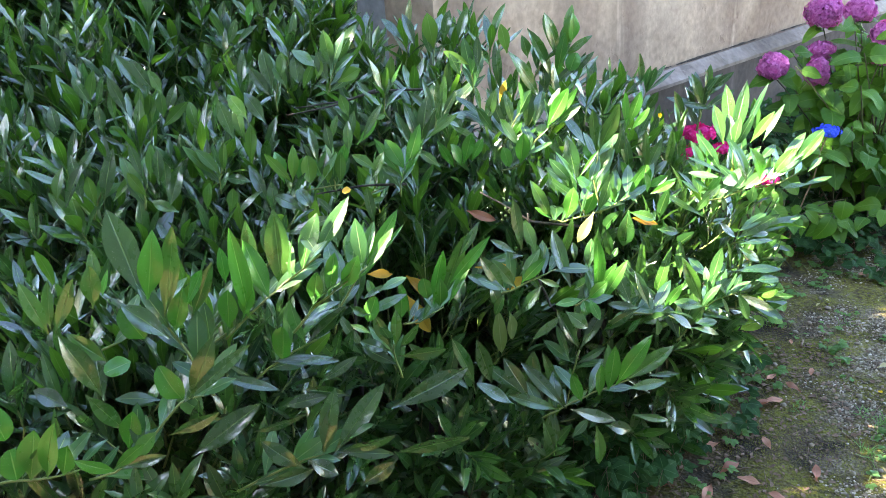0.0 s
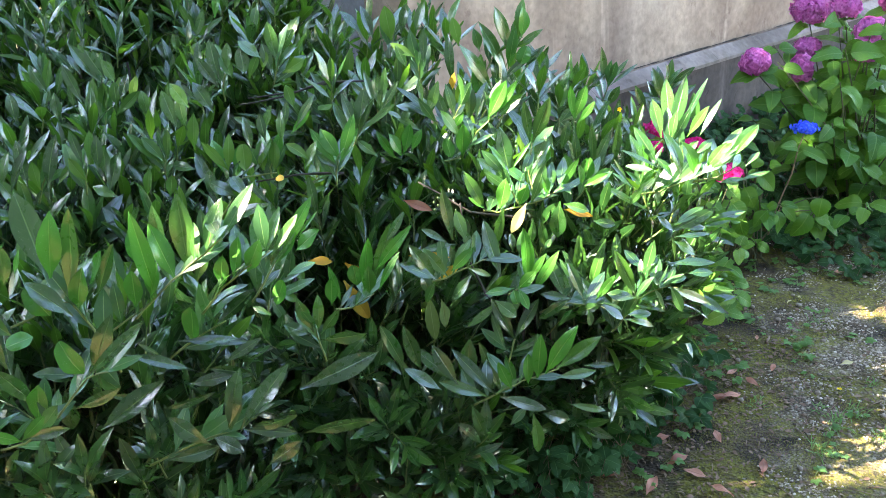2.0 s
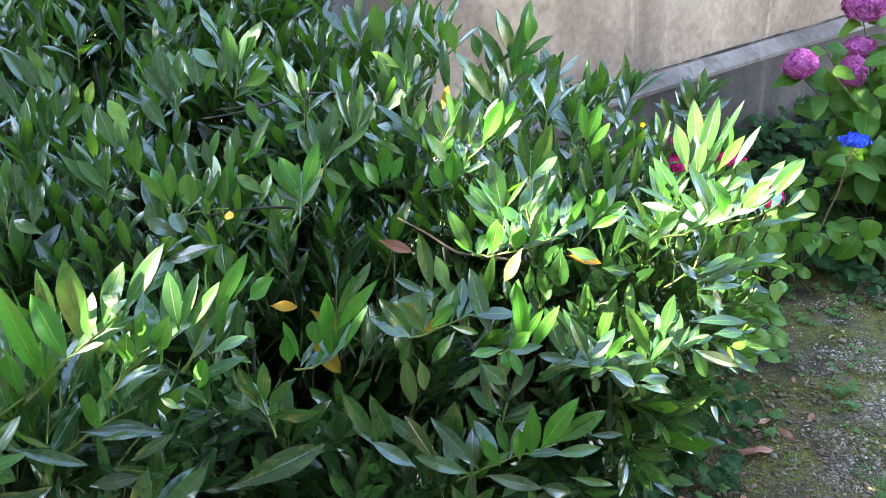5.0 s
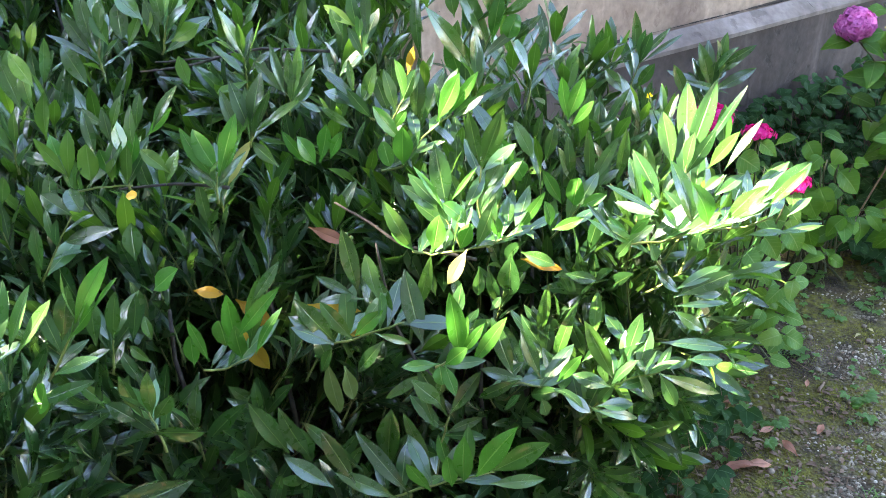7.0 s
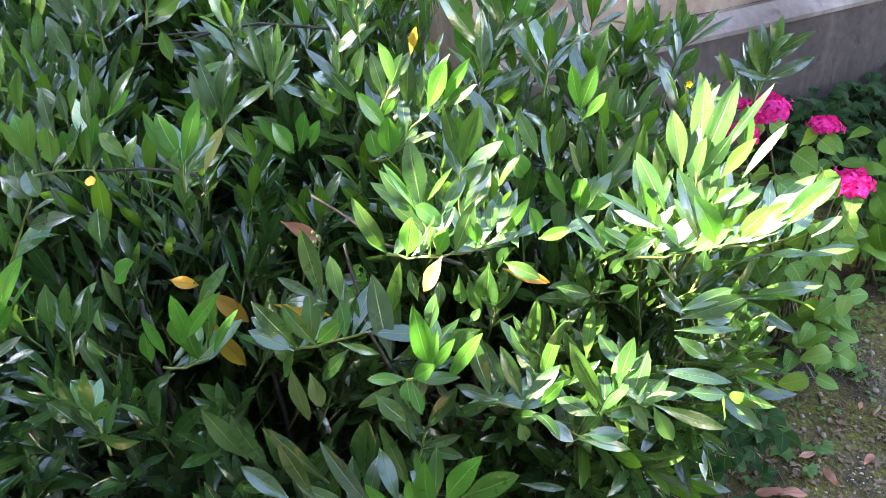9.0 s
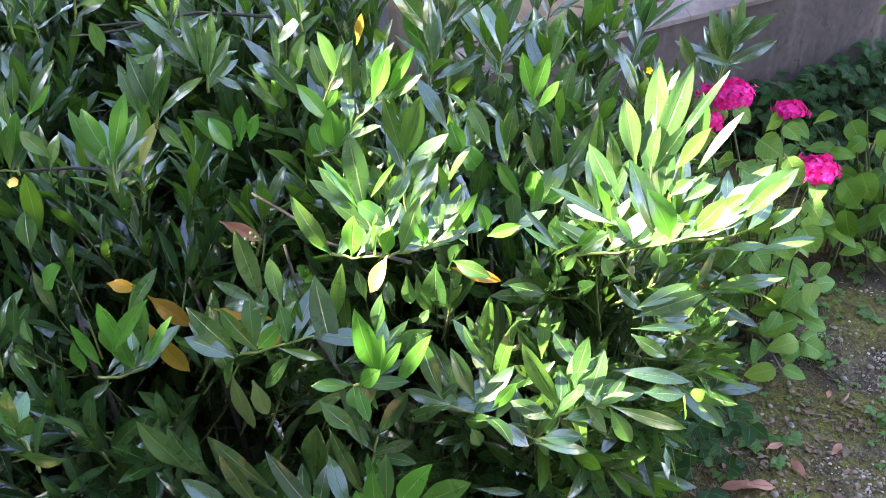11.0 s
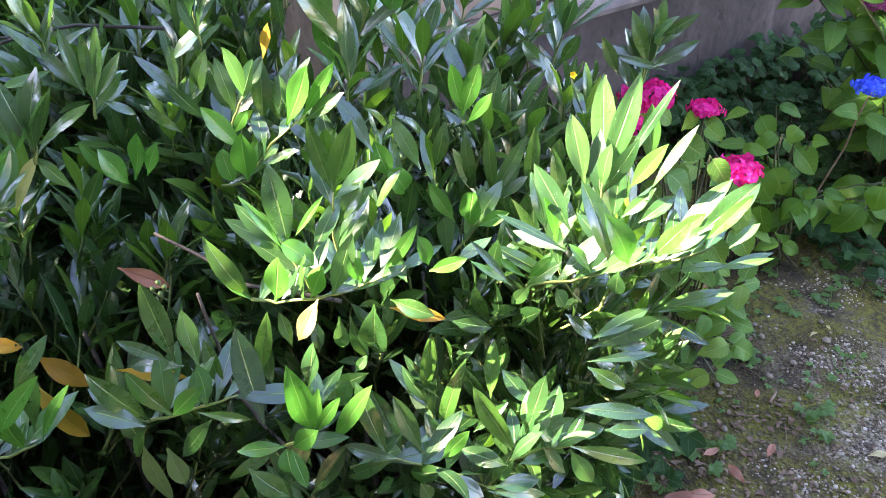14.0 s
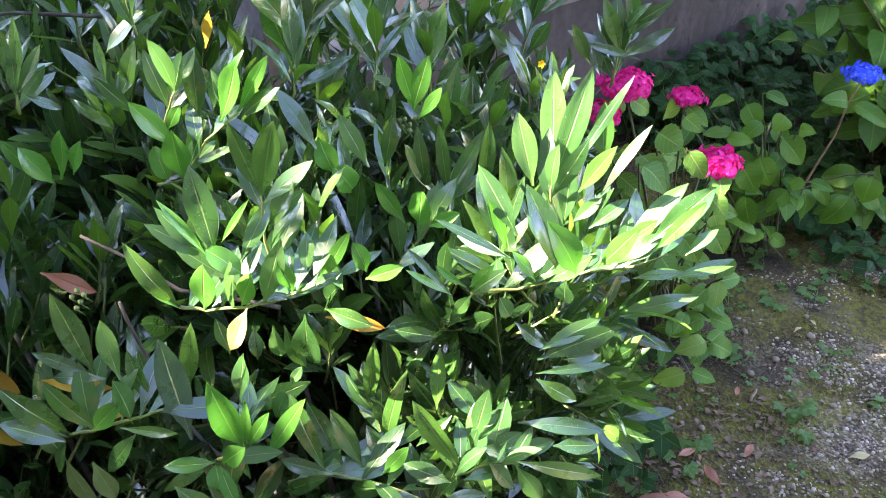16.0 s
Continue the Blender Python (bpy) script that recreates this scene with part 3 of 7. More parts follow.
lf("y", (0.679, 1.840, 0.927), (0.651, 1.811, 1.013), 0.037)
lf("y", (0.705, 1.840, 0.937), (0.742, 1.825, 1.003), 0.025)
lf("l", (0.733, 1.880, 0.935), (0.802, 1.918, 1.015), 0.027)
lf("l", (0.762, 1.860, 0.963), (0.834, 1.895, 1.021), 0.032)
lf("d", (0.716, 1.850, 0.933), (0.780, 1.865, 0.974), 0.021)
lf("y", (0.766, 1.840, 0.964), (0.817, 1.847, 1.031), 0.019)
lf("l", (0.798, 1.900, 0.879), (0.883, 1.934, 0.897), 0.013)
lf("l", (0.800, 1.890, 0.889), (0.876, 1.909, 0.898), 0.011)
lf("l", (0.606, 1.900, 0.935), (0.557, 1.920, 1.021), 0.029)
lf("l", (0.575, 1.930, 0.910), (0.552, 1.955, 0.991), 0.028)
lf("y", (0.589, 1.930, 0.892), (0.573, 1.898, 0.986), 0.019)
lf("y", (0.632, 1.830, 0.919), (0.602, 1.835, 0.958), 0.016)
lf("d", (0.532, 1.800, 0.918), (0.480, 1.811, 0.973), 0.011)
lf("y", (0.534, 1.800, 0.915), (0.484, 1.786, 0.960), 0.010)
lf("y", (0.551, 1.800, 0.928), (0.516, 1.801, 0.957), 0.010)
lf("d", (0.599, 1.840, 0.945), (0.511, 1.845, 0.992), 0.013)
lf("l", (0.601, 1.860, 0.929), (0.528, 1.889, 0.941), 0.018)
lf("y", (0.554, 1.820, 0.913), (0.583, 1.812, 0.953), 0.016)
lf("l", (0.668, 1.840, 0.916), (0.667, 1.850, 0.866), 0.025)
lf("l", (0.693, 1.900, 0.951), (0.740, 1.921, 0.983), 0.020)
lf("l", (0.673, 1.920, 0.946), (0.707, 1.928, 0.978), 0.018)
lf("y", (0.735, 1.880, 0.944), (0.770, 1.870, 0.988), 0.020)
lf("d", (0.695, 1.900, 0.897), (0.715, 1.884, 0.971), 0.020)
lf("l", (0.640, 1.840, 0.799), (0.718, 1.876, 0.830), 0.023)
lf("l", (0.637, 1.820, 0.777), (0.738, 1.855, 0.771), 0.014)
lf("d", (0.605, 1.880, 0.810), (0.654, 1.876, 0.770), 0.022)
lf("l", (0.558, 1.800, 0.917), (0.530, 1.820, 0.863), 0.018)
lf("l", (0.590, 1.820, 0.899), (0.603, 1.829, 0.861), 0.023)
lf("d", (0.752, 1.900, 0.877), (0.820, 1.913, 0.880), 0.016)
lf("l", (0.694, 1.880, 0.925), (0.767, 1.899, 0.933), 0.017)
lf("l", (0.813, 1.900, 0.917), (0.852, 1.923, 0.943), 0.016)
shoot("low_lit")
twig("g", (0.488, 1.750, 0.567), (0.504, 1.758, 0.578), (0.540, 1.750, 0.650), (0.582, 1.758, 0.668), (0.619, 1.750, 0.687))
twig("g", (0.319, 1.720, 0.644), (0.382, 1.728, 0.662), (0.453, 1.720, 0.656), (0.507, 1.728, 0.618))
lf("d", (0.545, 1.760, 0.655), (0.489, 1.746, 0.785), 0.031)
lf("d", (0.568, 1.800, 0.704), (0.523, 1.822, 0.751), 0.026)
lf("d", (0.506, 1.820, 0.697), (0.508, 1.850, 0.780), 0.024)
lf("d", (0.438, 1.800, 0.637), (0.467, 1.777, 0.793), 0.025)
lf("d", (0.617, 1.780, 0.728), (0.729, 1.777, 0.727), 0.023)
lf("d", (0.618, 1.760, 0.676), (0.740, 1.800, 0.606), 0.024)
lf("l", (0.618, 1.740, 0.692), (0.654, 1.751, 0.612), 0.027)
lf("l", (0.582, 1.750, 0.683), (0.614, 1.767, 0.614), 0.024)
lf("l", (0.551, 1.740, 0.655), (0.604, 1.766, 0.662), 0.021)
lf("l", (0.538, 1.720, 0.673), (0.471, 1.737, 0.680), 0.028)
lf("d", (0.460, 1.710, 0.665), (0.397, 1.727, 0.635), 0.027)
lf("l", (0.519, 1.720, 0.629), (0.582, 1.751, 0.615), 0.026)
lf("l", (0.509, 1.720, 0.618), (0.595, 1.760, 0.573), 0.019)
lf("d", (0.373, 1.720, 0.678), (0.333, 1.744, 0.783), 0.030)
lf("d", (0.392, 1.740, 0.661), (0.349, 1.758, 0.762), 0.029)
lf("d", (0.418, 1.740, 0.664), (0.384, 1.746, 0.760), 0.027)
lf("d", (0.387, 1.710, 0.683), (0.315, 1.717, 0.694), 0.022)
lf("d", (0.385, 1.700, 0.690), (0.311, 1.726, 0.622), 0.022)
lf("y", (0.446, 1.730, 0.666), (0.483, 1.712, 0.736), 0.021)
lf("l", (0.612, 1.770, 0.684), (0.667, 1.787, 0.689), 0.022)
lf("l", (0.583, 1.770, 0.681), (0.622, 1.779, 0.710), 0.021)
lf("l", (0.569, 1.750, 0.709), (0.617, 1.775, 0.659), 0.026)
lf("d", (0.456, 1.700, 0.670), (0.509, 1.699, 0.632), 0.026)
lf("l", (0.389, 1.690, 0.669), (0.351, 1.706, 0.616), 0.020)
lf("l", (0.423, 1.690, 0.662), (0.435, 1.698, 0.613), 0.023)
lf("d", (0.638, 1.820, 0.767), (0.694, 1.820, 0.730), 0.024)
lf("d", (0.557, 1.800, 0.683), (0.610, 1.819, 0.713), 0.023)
shoot("oval_twig")
twig("g", (0.194, 1.790, 0.879), (0.224, 1.798, 0.870), (0.282, 1.790, 0.886), (0.326, 1.798, 0.895), (0.374, 1.790, 0.927))
twig("g", (0.279, 1.800, 0.878), (0.247, 1.808, 0.942), (0.245, 1.800, 0.965))
twig("g", (0.317, 1.830, 0.870), (0.300, 1.838, 0.951), (0.310, 1.830, 1.024))
lf("y", (0.231, 1.780, 0.885), (0.245, 1.764, 0.960), 0.034)
lf("y", (0.274, 1.790, 0.886), (0.294, 1.786, 0.940), 0.030)
lf("d", (0.195, 1.790, 0.881), (0.154, 1.769, 0.983), 0.029)
lf("y", (0.198, 1.780, 0.887), (0.161, 1.782, 0.917), 0.012)
lf("c", (0.291, 1.770, 0.901), (0.253, 1.769, 0.826), 0.026)
lf("d", (0.256, 1.790, 0.962), (0.237, 1.812, 1.071), 0.037)
lf("y", (0.251, 1.780, 0.970), (0.213, 1.773, 1.048), 0.013)
lf("d", (0.310, 1.830, 1.024), (0.349, 1.804, 1.136), 0.033)
lf("d", (0.305, 1.840, 1.021), (0.291, 1.821, 1.127), 0.024)
lf("l", (0.282, 1.800, 0.950), (0.314, 1.845, 1.009), 0.023)
lf("y", (0.261, 1.800, 0.973), (0.304, 1.801, 1.037), 0.010)
lf("d", (0.311, 1.830, 0.974), (0.344, 1.852, 1.034), 0.025)
lf("d", (0.219, 1.840, 0.918), (0.202, 1.854, 0.975), 0.025)
lf("l", (0.354, 1.820, 0.920), (0.352, 1.845, 0.964), 0.022)
lf("y", (0.363, 1.820, 0.902), (0.415, 1.821, 0.987), 0.019)
lf("y", (0.288, 1.780, 0.947), (0.255, 1.775, 0.983), 0.029)
lf("l", (0.310, 1.840, 0.905), (0.304, 1.857, 0.956), 0.021)
lf("y", (0.342, 1.800, 0.908), (0.330, 1.792, 0.958), 0.022)
lf("l", (0.379, 1.840, 0.899), (0.436, 1.872, 0.926), 0.019)
lf("l", (0.397, 1.820, 0.897), (0.373, 1.840, 0.931), 0.021)
lf("y", (0.424, 1.840, 0.911), (0.418, 1.823, 0.966), 0.025)
lf("l", (0.452, 1.860, 0.898), (0.502, 1.894, 0.924), 0.020)
lf("d", (0.377, 1.800, 0.883), (0.436, 1.792, 0.865), 0.024)
lf("w", (0.376, 1.800, 0.869), (0.448, 1.814, 0.844), 0.021)
lf("d", (0.321, 1.800, 0.851), (0.337, 1.801, 0.771), 0.023)
lf("l", (0.306, 1.800, 0.850), (0.300, 1.821, 0.771), 0.023)
lf("y", (0.427, 1.820, 0.917), (0.480, 1.806, 0.951), 0.020)
lf("l", (0.349, 1.800, 0.909), (0.399, 1.816, 0.927), 0.016)
lf("d", (0.270, 1.860, 0.935), (0.247, 1.864, 0.997), 0.023)
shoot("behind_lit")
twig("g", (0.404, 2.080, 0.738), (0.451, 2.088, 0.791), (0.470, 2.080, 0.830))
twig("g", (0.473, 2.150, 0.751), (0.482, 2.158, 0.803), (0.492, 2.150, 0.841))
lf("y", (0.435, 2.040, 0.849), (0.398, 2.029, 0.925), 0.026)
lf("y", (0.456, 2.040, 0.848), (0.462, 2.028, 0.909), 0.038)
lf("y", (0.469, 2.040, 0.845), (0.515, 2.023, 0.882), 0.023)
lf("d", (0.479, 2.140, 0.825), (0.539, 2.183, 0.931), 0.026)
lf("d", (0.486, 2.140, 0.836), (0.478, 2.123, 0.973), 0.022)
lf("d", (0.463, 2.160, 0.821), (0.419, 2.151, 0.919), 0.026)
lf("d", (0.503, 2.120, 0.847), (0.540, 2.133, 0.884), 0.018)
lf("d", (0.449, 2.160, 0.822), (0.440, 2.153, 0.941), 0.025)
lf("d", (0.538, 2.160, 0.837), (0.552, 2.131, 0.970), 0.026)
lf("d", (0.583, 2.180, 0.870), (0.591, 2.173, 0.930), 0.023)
shoot("upper_left")
twig("g", (0.100, 1.980, 0.936), (0.138, 1.988, 0.942), (0.184, 1.980, 1.009), (0.236, 1.988, 1.050))
twig("g", (0.110, 2.000, 1.000), (0.125, 2.008, 1.033), (0.147, 2.000, 1.072))
lf("y", (0.210, 1.980, 1.038), (0.260, 1.956, 1.139), 0.035)
lf("y", (0.228, 2.000, 1.042), (0.286, 1.992, 1.129), 0.021)
lf("d", (0.184, 2.020, 1.027), (0.210, 2.060, 1.113), 0.032)
lf("d", (0.163, 2.020, 1.023), (0.174, 2.015, 1.118), 0.030)
lf("l", (0.146, 2.000, 1.066), (0.174, 2.029, 1.121), 0.021)
lf("d", (0.113, 2.040, 1.047), (0.118, 2.047, 1.117), 0.027)
lf("y", (0.141, 1.980, 0.997), (0.102, 1.959, 1.073), 0.030)
lf("y", (0.144, 1.970, 0.954), (0.154, 1.946, 1.034), 0.039)
lf("y", (0.117, 1.980, 0.945), (0.106, 1.982, 0.993), 0.029)
lf("d", (0.066, 2.020, 1.041), (0.092, 2.017, 1.129), 0.027)
lf("d", (0.113, 2.030, 1.020), (0.080, 2.047, 1.106), 0.026)
lf("d", (0.232, 2.000, 1.036), (0.290, 1.986, 1.087), 0.024)
lf("y", (0.125, 2.000, 1.014), (0.152, 1.993, 1.054), 0.019)
lf("d", (0.144, 1.990, 0.960), (0.167, 2.017, 1.025), 0.022)
lf("d", (0.313, 2.050, 0.962), (0.260, 2.076, 1.044), 0.029)
lf("d", (0.379, 2.080, 0.918), (0.339, 2.090, 0.999), 0.028)
lf("y", (0.334, 2.060, 0.913), (0.314, 2.061, 0.975), 0.035)
lf("y", (0.359, 2.060, 0.889), (0.339, 2.042, 0.938), 0.038)
lf("d", (0.398, 2.100, 0.908), (0.416, 2.102, 0.990), 0.025)
lf("y", (0.438, 2.140, 0.982), (0.467, 2.136, 1.071), 0.030)
lf("y", (0.438, 2.160, 0.972), (0.422, 2.129, 1.074), 0.027)
lf("y", (0.444, 2.140, 0.967), (0.487, 2.119, 1.030), 0.020)
shoot("lower_left")
twig("b", (0.142, 1.750, 0.916), (0.148, 1.758, 0.825), (0.159, 1.750, 0.762), (0.191, 1.758, 0.675), (0.220, 1.750, 0.644))
lf("d", (0.220, 1.730, 0.668), (0.143, 1.702, 0.620), 0.020)
twig("g", (0.067, 1.680, 0.755), (0.103, 1.688, 0.761), (0.166, 1.680, 0.795), (0.195, 1.688, 0.805))
twig("g", (0.240, 1.700, 0.703), (0.271, 1.708, 0.719), (0.289, 1.700, 0.761))
lf("d", (0.122, 1.690, 0.853), (0.108, 1.685, 0.978), 0.031)
lf("d", (0.152, 1.690, 0.849), (0.131, 1.717, 0.915), 0.028)
lf("d", (0.173, 1.700, 0.799), (0.146, 1.719, 0.863), 0.024)
lf("d", (0.226, 1.680, 0.763), (0.190, 1.731, 0.882), 0.039)
lf("d", (0.207, 1.740, 0.794), (0.239, 1.722, 0.909), 0.023)
lf("y", (0.284, 1.690, 0.743), (0.282, 1.652, 0.888), 0.035)
lf("y", (0.283, 1.700, 0.732), (0.300, 1.688, 0.824), 0.017)
lf("y", (0.286, 1.700, 0.734), (0.328, 1.685, 0.814), 0.018)
lf("l", (0.273, 1.730, 0.779), (0.282, 1.748, 0.847), 0.026)
lf("y", (0.254, 1.670, 0.737), (0.190, 1.659, 0.733), 0.021)
lf("y", (0.254, 1.670, 0.732), (0.261, 1.655, 0.705), 0.029)
lf("y", (0.264, 1.670, 0.736), (0.302, 1.655, 0.784), 0.029)
lf("y", (0.265, 1.660, 0.743), (0.286, 1.633, 0.702), 0.022)
lf("d", (0.078, 1.670, 0.767), (0.026, 1.648, 0.867), 0.033)
lf("d", (0.080, 1.660, 0.774), (-0.002, 1.678, 0.809), 0.026)
lf("d", (0.082, 1.650, 0.778), (0.022, 1.632, 0.822), 0.029)
lf("d", (0.106, 1.680, 0.768), (0.055, 1.685, 0.839), 0.030)
lf("d", (0.109, 1.700, 0.845), (0.053, 1.688, 0.885), 0.018)
lf("d", (0.127, 1.700, 0.838), (0.041, 1.719, 0.812), 0.020)
lf("d", (0.080, 1.650, 0.772), (0.053, 1.644, 0.722), 0.023)
lf("d", (0.163, 1.670, 0.778), (0.112, 1.656, 0.716), 0.026)
lf("d", (0.152, 1.660, 0.799), (0.210, 1.684, 0.762), 0.015)
lf("y", (0.117, 1.660, 0.791), (0.167, 1.648, 0.851), 0.026)
lf("w", (0.018, 1.720, 0.805), (0.112, 1.724, 0.795), 0.021)
lf("w", (0.078, 1.720, 0.742), (0.132, 1.730, 0.769), 0.024)
lf("w", (-0.142, 1.780, 0.764), (-0.079, 1.786, 0.701), 0.034)
lf("w", (-0.146, 1.760, 0.727), (-0.096, 1.771, 0.614), 0.040)
lf("w", (-0.234, 1.800, 0.763), (-0.175, 1.797, 0.762), 0.024)
lf("r", (0.006, 1.810, 0.906), (0.074, 1.809, 0.878), 0.024)
lf("d", (-0.015, 1.580, 0.900), (0.030, 1.603, 0.963), 0.019)
lf("y", (-0.036, 1.560, 0.851), (0.045, 1.536, 0.958), 0.025)
lf("d", (0.211, 1.640, 0.724), (0.259, 1.634, 0.683), 0.033)
shoot("front_left")
twig("g", (-0.404, 1.220, 0.946), (-0.373, 1.228, 0.972), (-0.328, 1.220, 1.016), (-0.278, 1.228, 1.050), (-0.229, 1.220, 1.089))
twig("g", (-0.295, 1.240, 0.938), (-0.252, 1.248, 0.985), (-0.210, 1.240, 1.019), (-0.161, 1.248, 1.051))
twig("g", (-0.477, 1.220, 0.907), (-0.373, 1.228, 0.972))
twig("g", (-0.393, 1.260, 0.829), (-0.329, 1.268, 0.873), (-0.263, 1.260, 0.913))
lf("y", (-0.320, 1.220, 1.015), (-0.345, 1.224, 1.118), 0.035)
lf("d", (-0.303, 1.240, 1.018), (-0.297, 1.235, 1.163), 0.041)
lf("l", (-0.267, 1.240, 1.045), (-0.238, 1.260, 1.144), 0.035)
lf("l", (-0.247, 1.250, 1.065), (-0.185, 1.295, 1.158), 0.028)
lf("y", (-0.360, 1.220, 0.986), (-0.344, 1.160, 1.154), 0.032)
lf("d", (-0.353, 1.260, 1.022), (-0.348, 1.248, 1.142), 0.027)
lf("y", (-0.396, 1.250, 1.035), (-0.392, 1.242, 1.099), 0.021)
lf("y", (-0.366, 1.210, 0.990), (-0.339, 1.209, 1.058), 0.030)
lf("y", (-0.389, 1.200, 0.979), (-0.375, 1.175, 1.053), 0.034)
lf("y", (-0.228, 1.240, 1.007), (-0.213, 1.246, 1.079), 0.028)
lf("y", (-0.206, 1.250, 1.011), (-0.172, 1.237, 1.077), 0.030)
lf("l", (-0.176, 1.270, 1.034), (-0.149, 1.304, 1.107), 0.023)
lf("l", (-0.167, 1.270, 1.032), (-0.116, 1.295, 1.096), 0.019)
lf("l", (-0.200, 1.280, 1.048), (-0.184, 1.307, 1.094), 0.025)
lf("y", (-0.321, 1.240, 0.889), (-0.312, 1.229, 0.954), 0.039)
lf("l", (-0.276, 1.250, 0.913), (-0.207, 1.277, 0.964), 0.029)
lf("l", (-0.153, 1.300, 0.977), (-0.105, 1.323, 0.993), 0.019)
lf("y", (-0.260, 1.260, 0.979), (-0.245, 1.245, 1.044), 0.029)
lf("d", (-0.301, 1.260, 0.992), (-0.272, 1.253, 1.057), 0.023)
lf("d", (-0.184, 1.280, 0.941), (-0.106, 1.309, 0.965), 0.021)
lf("y", (-0.176, 1.280, 0.930), (-0.157, 1.283, 0.976), 0.029)
shoot("big_left")
twig("g", (-0.417, 1.150, 0.883), (-0.449, 1.158, 0.966), (-0.471, 1.150, 1.023), (-0.490, 1.158, 1.069))
twig("g", (-0.624, 1.160, 0.954), (-0.527, 1.168, 0.996), (-0.475, 1.160, 1.018))
lf("d", (-0.493, 1.140, 1.077), (-0.536, 1.192, 1.198), 0.051)
lf("y", (-0.479, 1.130, 1.074), (-0.441, 1.105, 1.190), 0.038)
lf("d", (-0.464, 1.140, 1.036), (-0.415, 1.120, 1.195), 0.033)
lf("y", (-0.449, 1.130, 1.018), (-0.418, 1.110, 1.095), 0.031)
lf("d", (-0.456, 1.120, 1.010), (-0.516, 1.114, 1.076), 0.033)
lf("y", (-0.499, 1.130, 1.006), (-0.521, 1.127, 1.063), 0.039)
lf("d", (-0.589, 1.180, 1.039), (-0.578, 1.181, 1.114), 0.031)
lf("y", (-0.582, 1.200, 1.043), (-0.564, 1.198, 1.094), 0.012)
lf("d", (-0.637, 1.120, 1.029), (-0.660, 1.119, 1.121), 0.026)
lf("d", (-0.643, 1.140, 1.025), (-0.633, 1.148, 1.105), 0.021)
lf("d", (-0.627, 1.120, 1.030), (-0.577, 1.114, 1.122), 0.023)
lf("d", (-0.550, 1.100, 0.988), (-0.597, 1.096, 1.041), 0.031)
lf("y", (-0.505, 1.080, 0.998), (-0.538, 1.059, 0.994), 0.031)
lf("d", (-0.562, 1.080, 0.941), (-0.584, 1.057, 1.056), 0.035)
lf("d", (-0.565, 1.090, 0.924), (-0.578, 1.133, 1.010), 0.030)
lf("y", (-0.435, 1.160, 1.045), (-0.397, 1.133, 1.115), 0.027)
lf("d", (-0.433, 1.170, 1.019), (-0.382, 1.149, 1.115), 0.024)
shoot("mid_left")
twig("g", (-0.544, 1.120, 0.802), (-0.465, 1.128, 0.889), (-0.424, 1.120, 0.905))
twig("g", (-0.416, 1.160, 0.678), (-0.355, 1.168, 0.704), (-0.291, 1.160, 0.737), (-0.233, 1.168, 0.750))
twig("g", (-0.767, 1.060, 0.800), (-0.726, 1.068, 0.797), (-0.662, 1.060, 0.808), (-0.623, 1.068, 0.813))
twig("g", (-0.617, 1.080, 0.783), (-0.577, 1.088, 0.790), (-0.525, 1.080, 0.833))
lf("d", (-0.437, 1.100, 0.911), (-0.380, 1.089, 1.025), 0.033)
lf("d", (-0.445, 1.090, 0.914), (-0.326, 1.058, 1.027), 0.022)
lf("y", (-0.442, 1.080, 0.927), (-0.464, 1.075, 0.989), 0.038)
lf("d", (-0.417, 1.080, 0.922), (-0.439, 1.096, 0.845), 0.027)
lf("d", (-0.463, 1.120, 0.788), (-0.341, 1.137, 0.872), 0.039)
lf("d", (-0.258, 1.160, 0.755), (-0.229, 1.181, 0.863), 0.033)
lf("d", (-0.238, 1.160, 0.751), (-0.150, 1.189, 0.862), 0.037)
lf("d", (-0.230, 1.150, 0.759), (-0.137, 1.152, 0.744), 0.021)
lf("d", (-0.281, 1.140, 0.752), (-0.236, 1.151, 0.710), 0.029)
lf("d", (-0.222, 1.160, 0.756), (-0.134, 1.158, 0.781), 0.024)
lf("d", (-0.146, 1.240, 0.778), (-0.003, 1.300, 0.810), 0.044)
lf("d", (-0.144, 1.220, 0.695), (-0.011, 1.222, 0.722), 0.031)
lf("d", (-0.288, 1.140, 0.735), (-0.359, 1.153, 0.787), 0.033)
lf("d", (-0.319, 1.180, 0.834), (-0.242, 1.185, 0.848), 0.023)
lf("d", (-0.208, 1.200, 0.836), (-0.279, 1.186, 0.861), 0.025)
lf("d", (-0.336, 1.220, 0.898), (-0.229, 1.258, 0.867), 0.021)
lf("d", (-0.587, 1.080, 0.943), (-0.556, 1.108, 0.857), 0.028)
lf("y", (-0.707, 1.040, 0.822), (-0.702, 1.040, 0.875), 0.042)
lf("y", (-0.692, 1.050, 0.813), (-0.667, 1.057, 0.900), 0.046)
lf("y", (-0.671, 1.060, 0.807), (-0.621, 1.023, 0.927), 0.036)
lf("y", (-0.646, 1.060, 0.810), (-0.618, 1.042, 0.877), 0.036)
lf("y", (-0.717, 1.060, 0.882), (-0.724, 1.058, 0.942), 0.043)
lf("y", (-0.571, 1.070, 0.808), (-0.492, 1.034, 0.885), 0.020)
lf("y", (-0.552, 1.100, 0.827), (-0.525, 1.080, 0.903), 0.037)
lf("y", (-0.561, 1.060, 0.814), (-0.606, 1.032, 0.861), 0.023)
lf("d", (-0.562, 1.070, 0.812), (-0.476, 1.059, 0.840), 0.021)
lf("d", (-0.483, 1.100, 0.847), (-0.390, 1.085, 0.896), 0.023)
lf("d", (-0.607, 1.060, 0.938), (-0.645, 1.053, 0.975), 0.028)
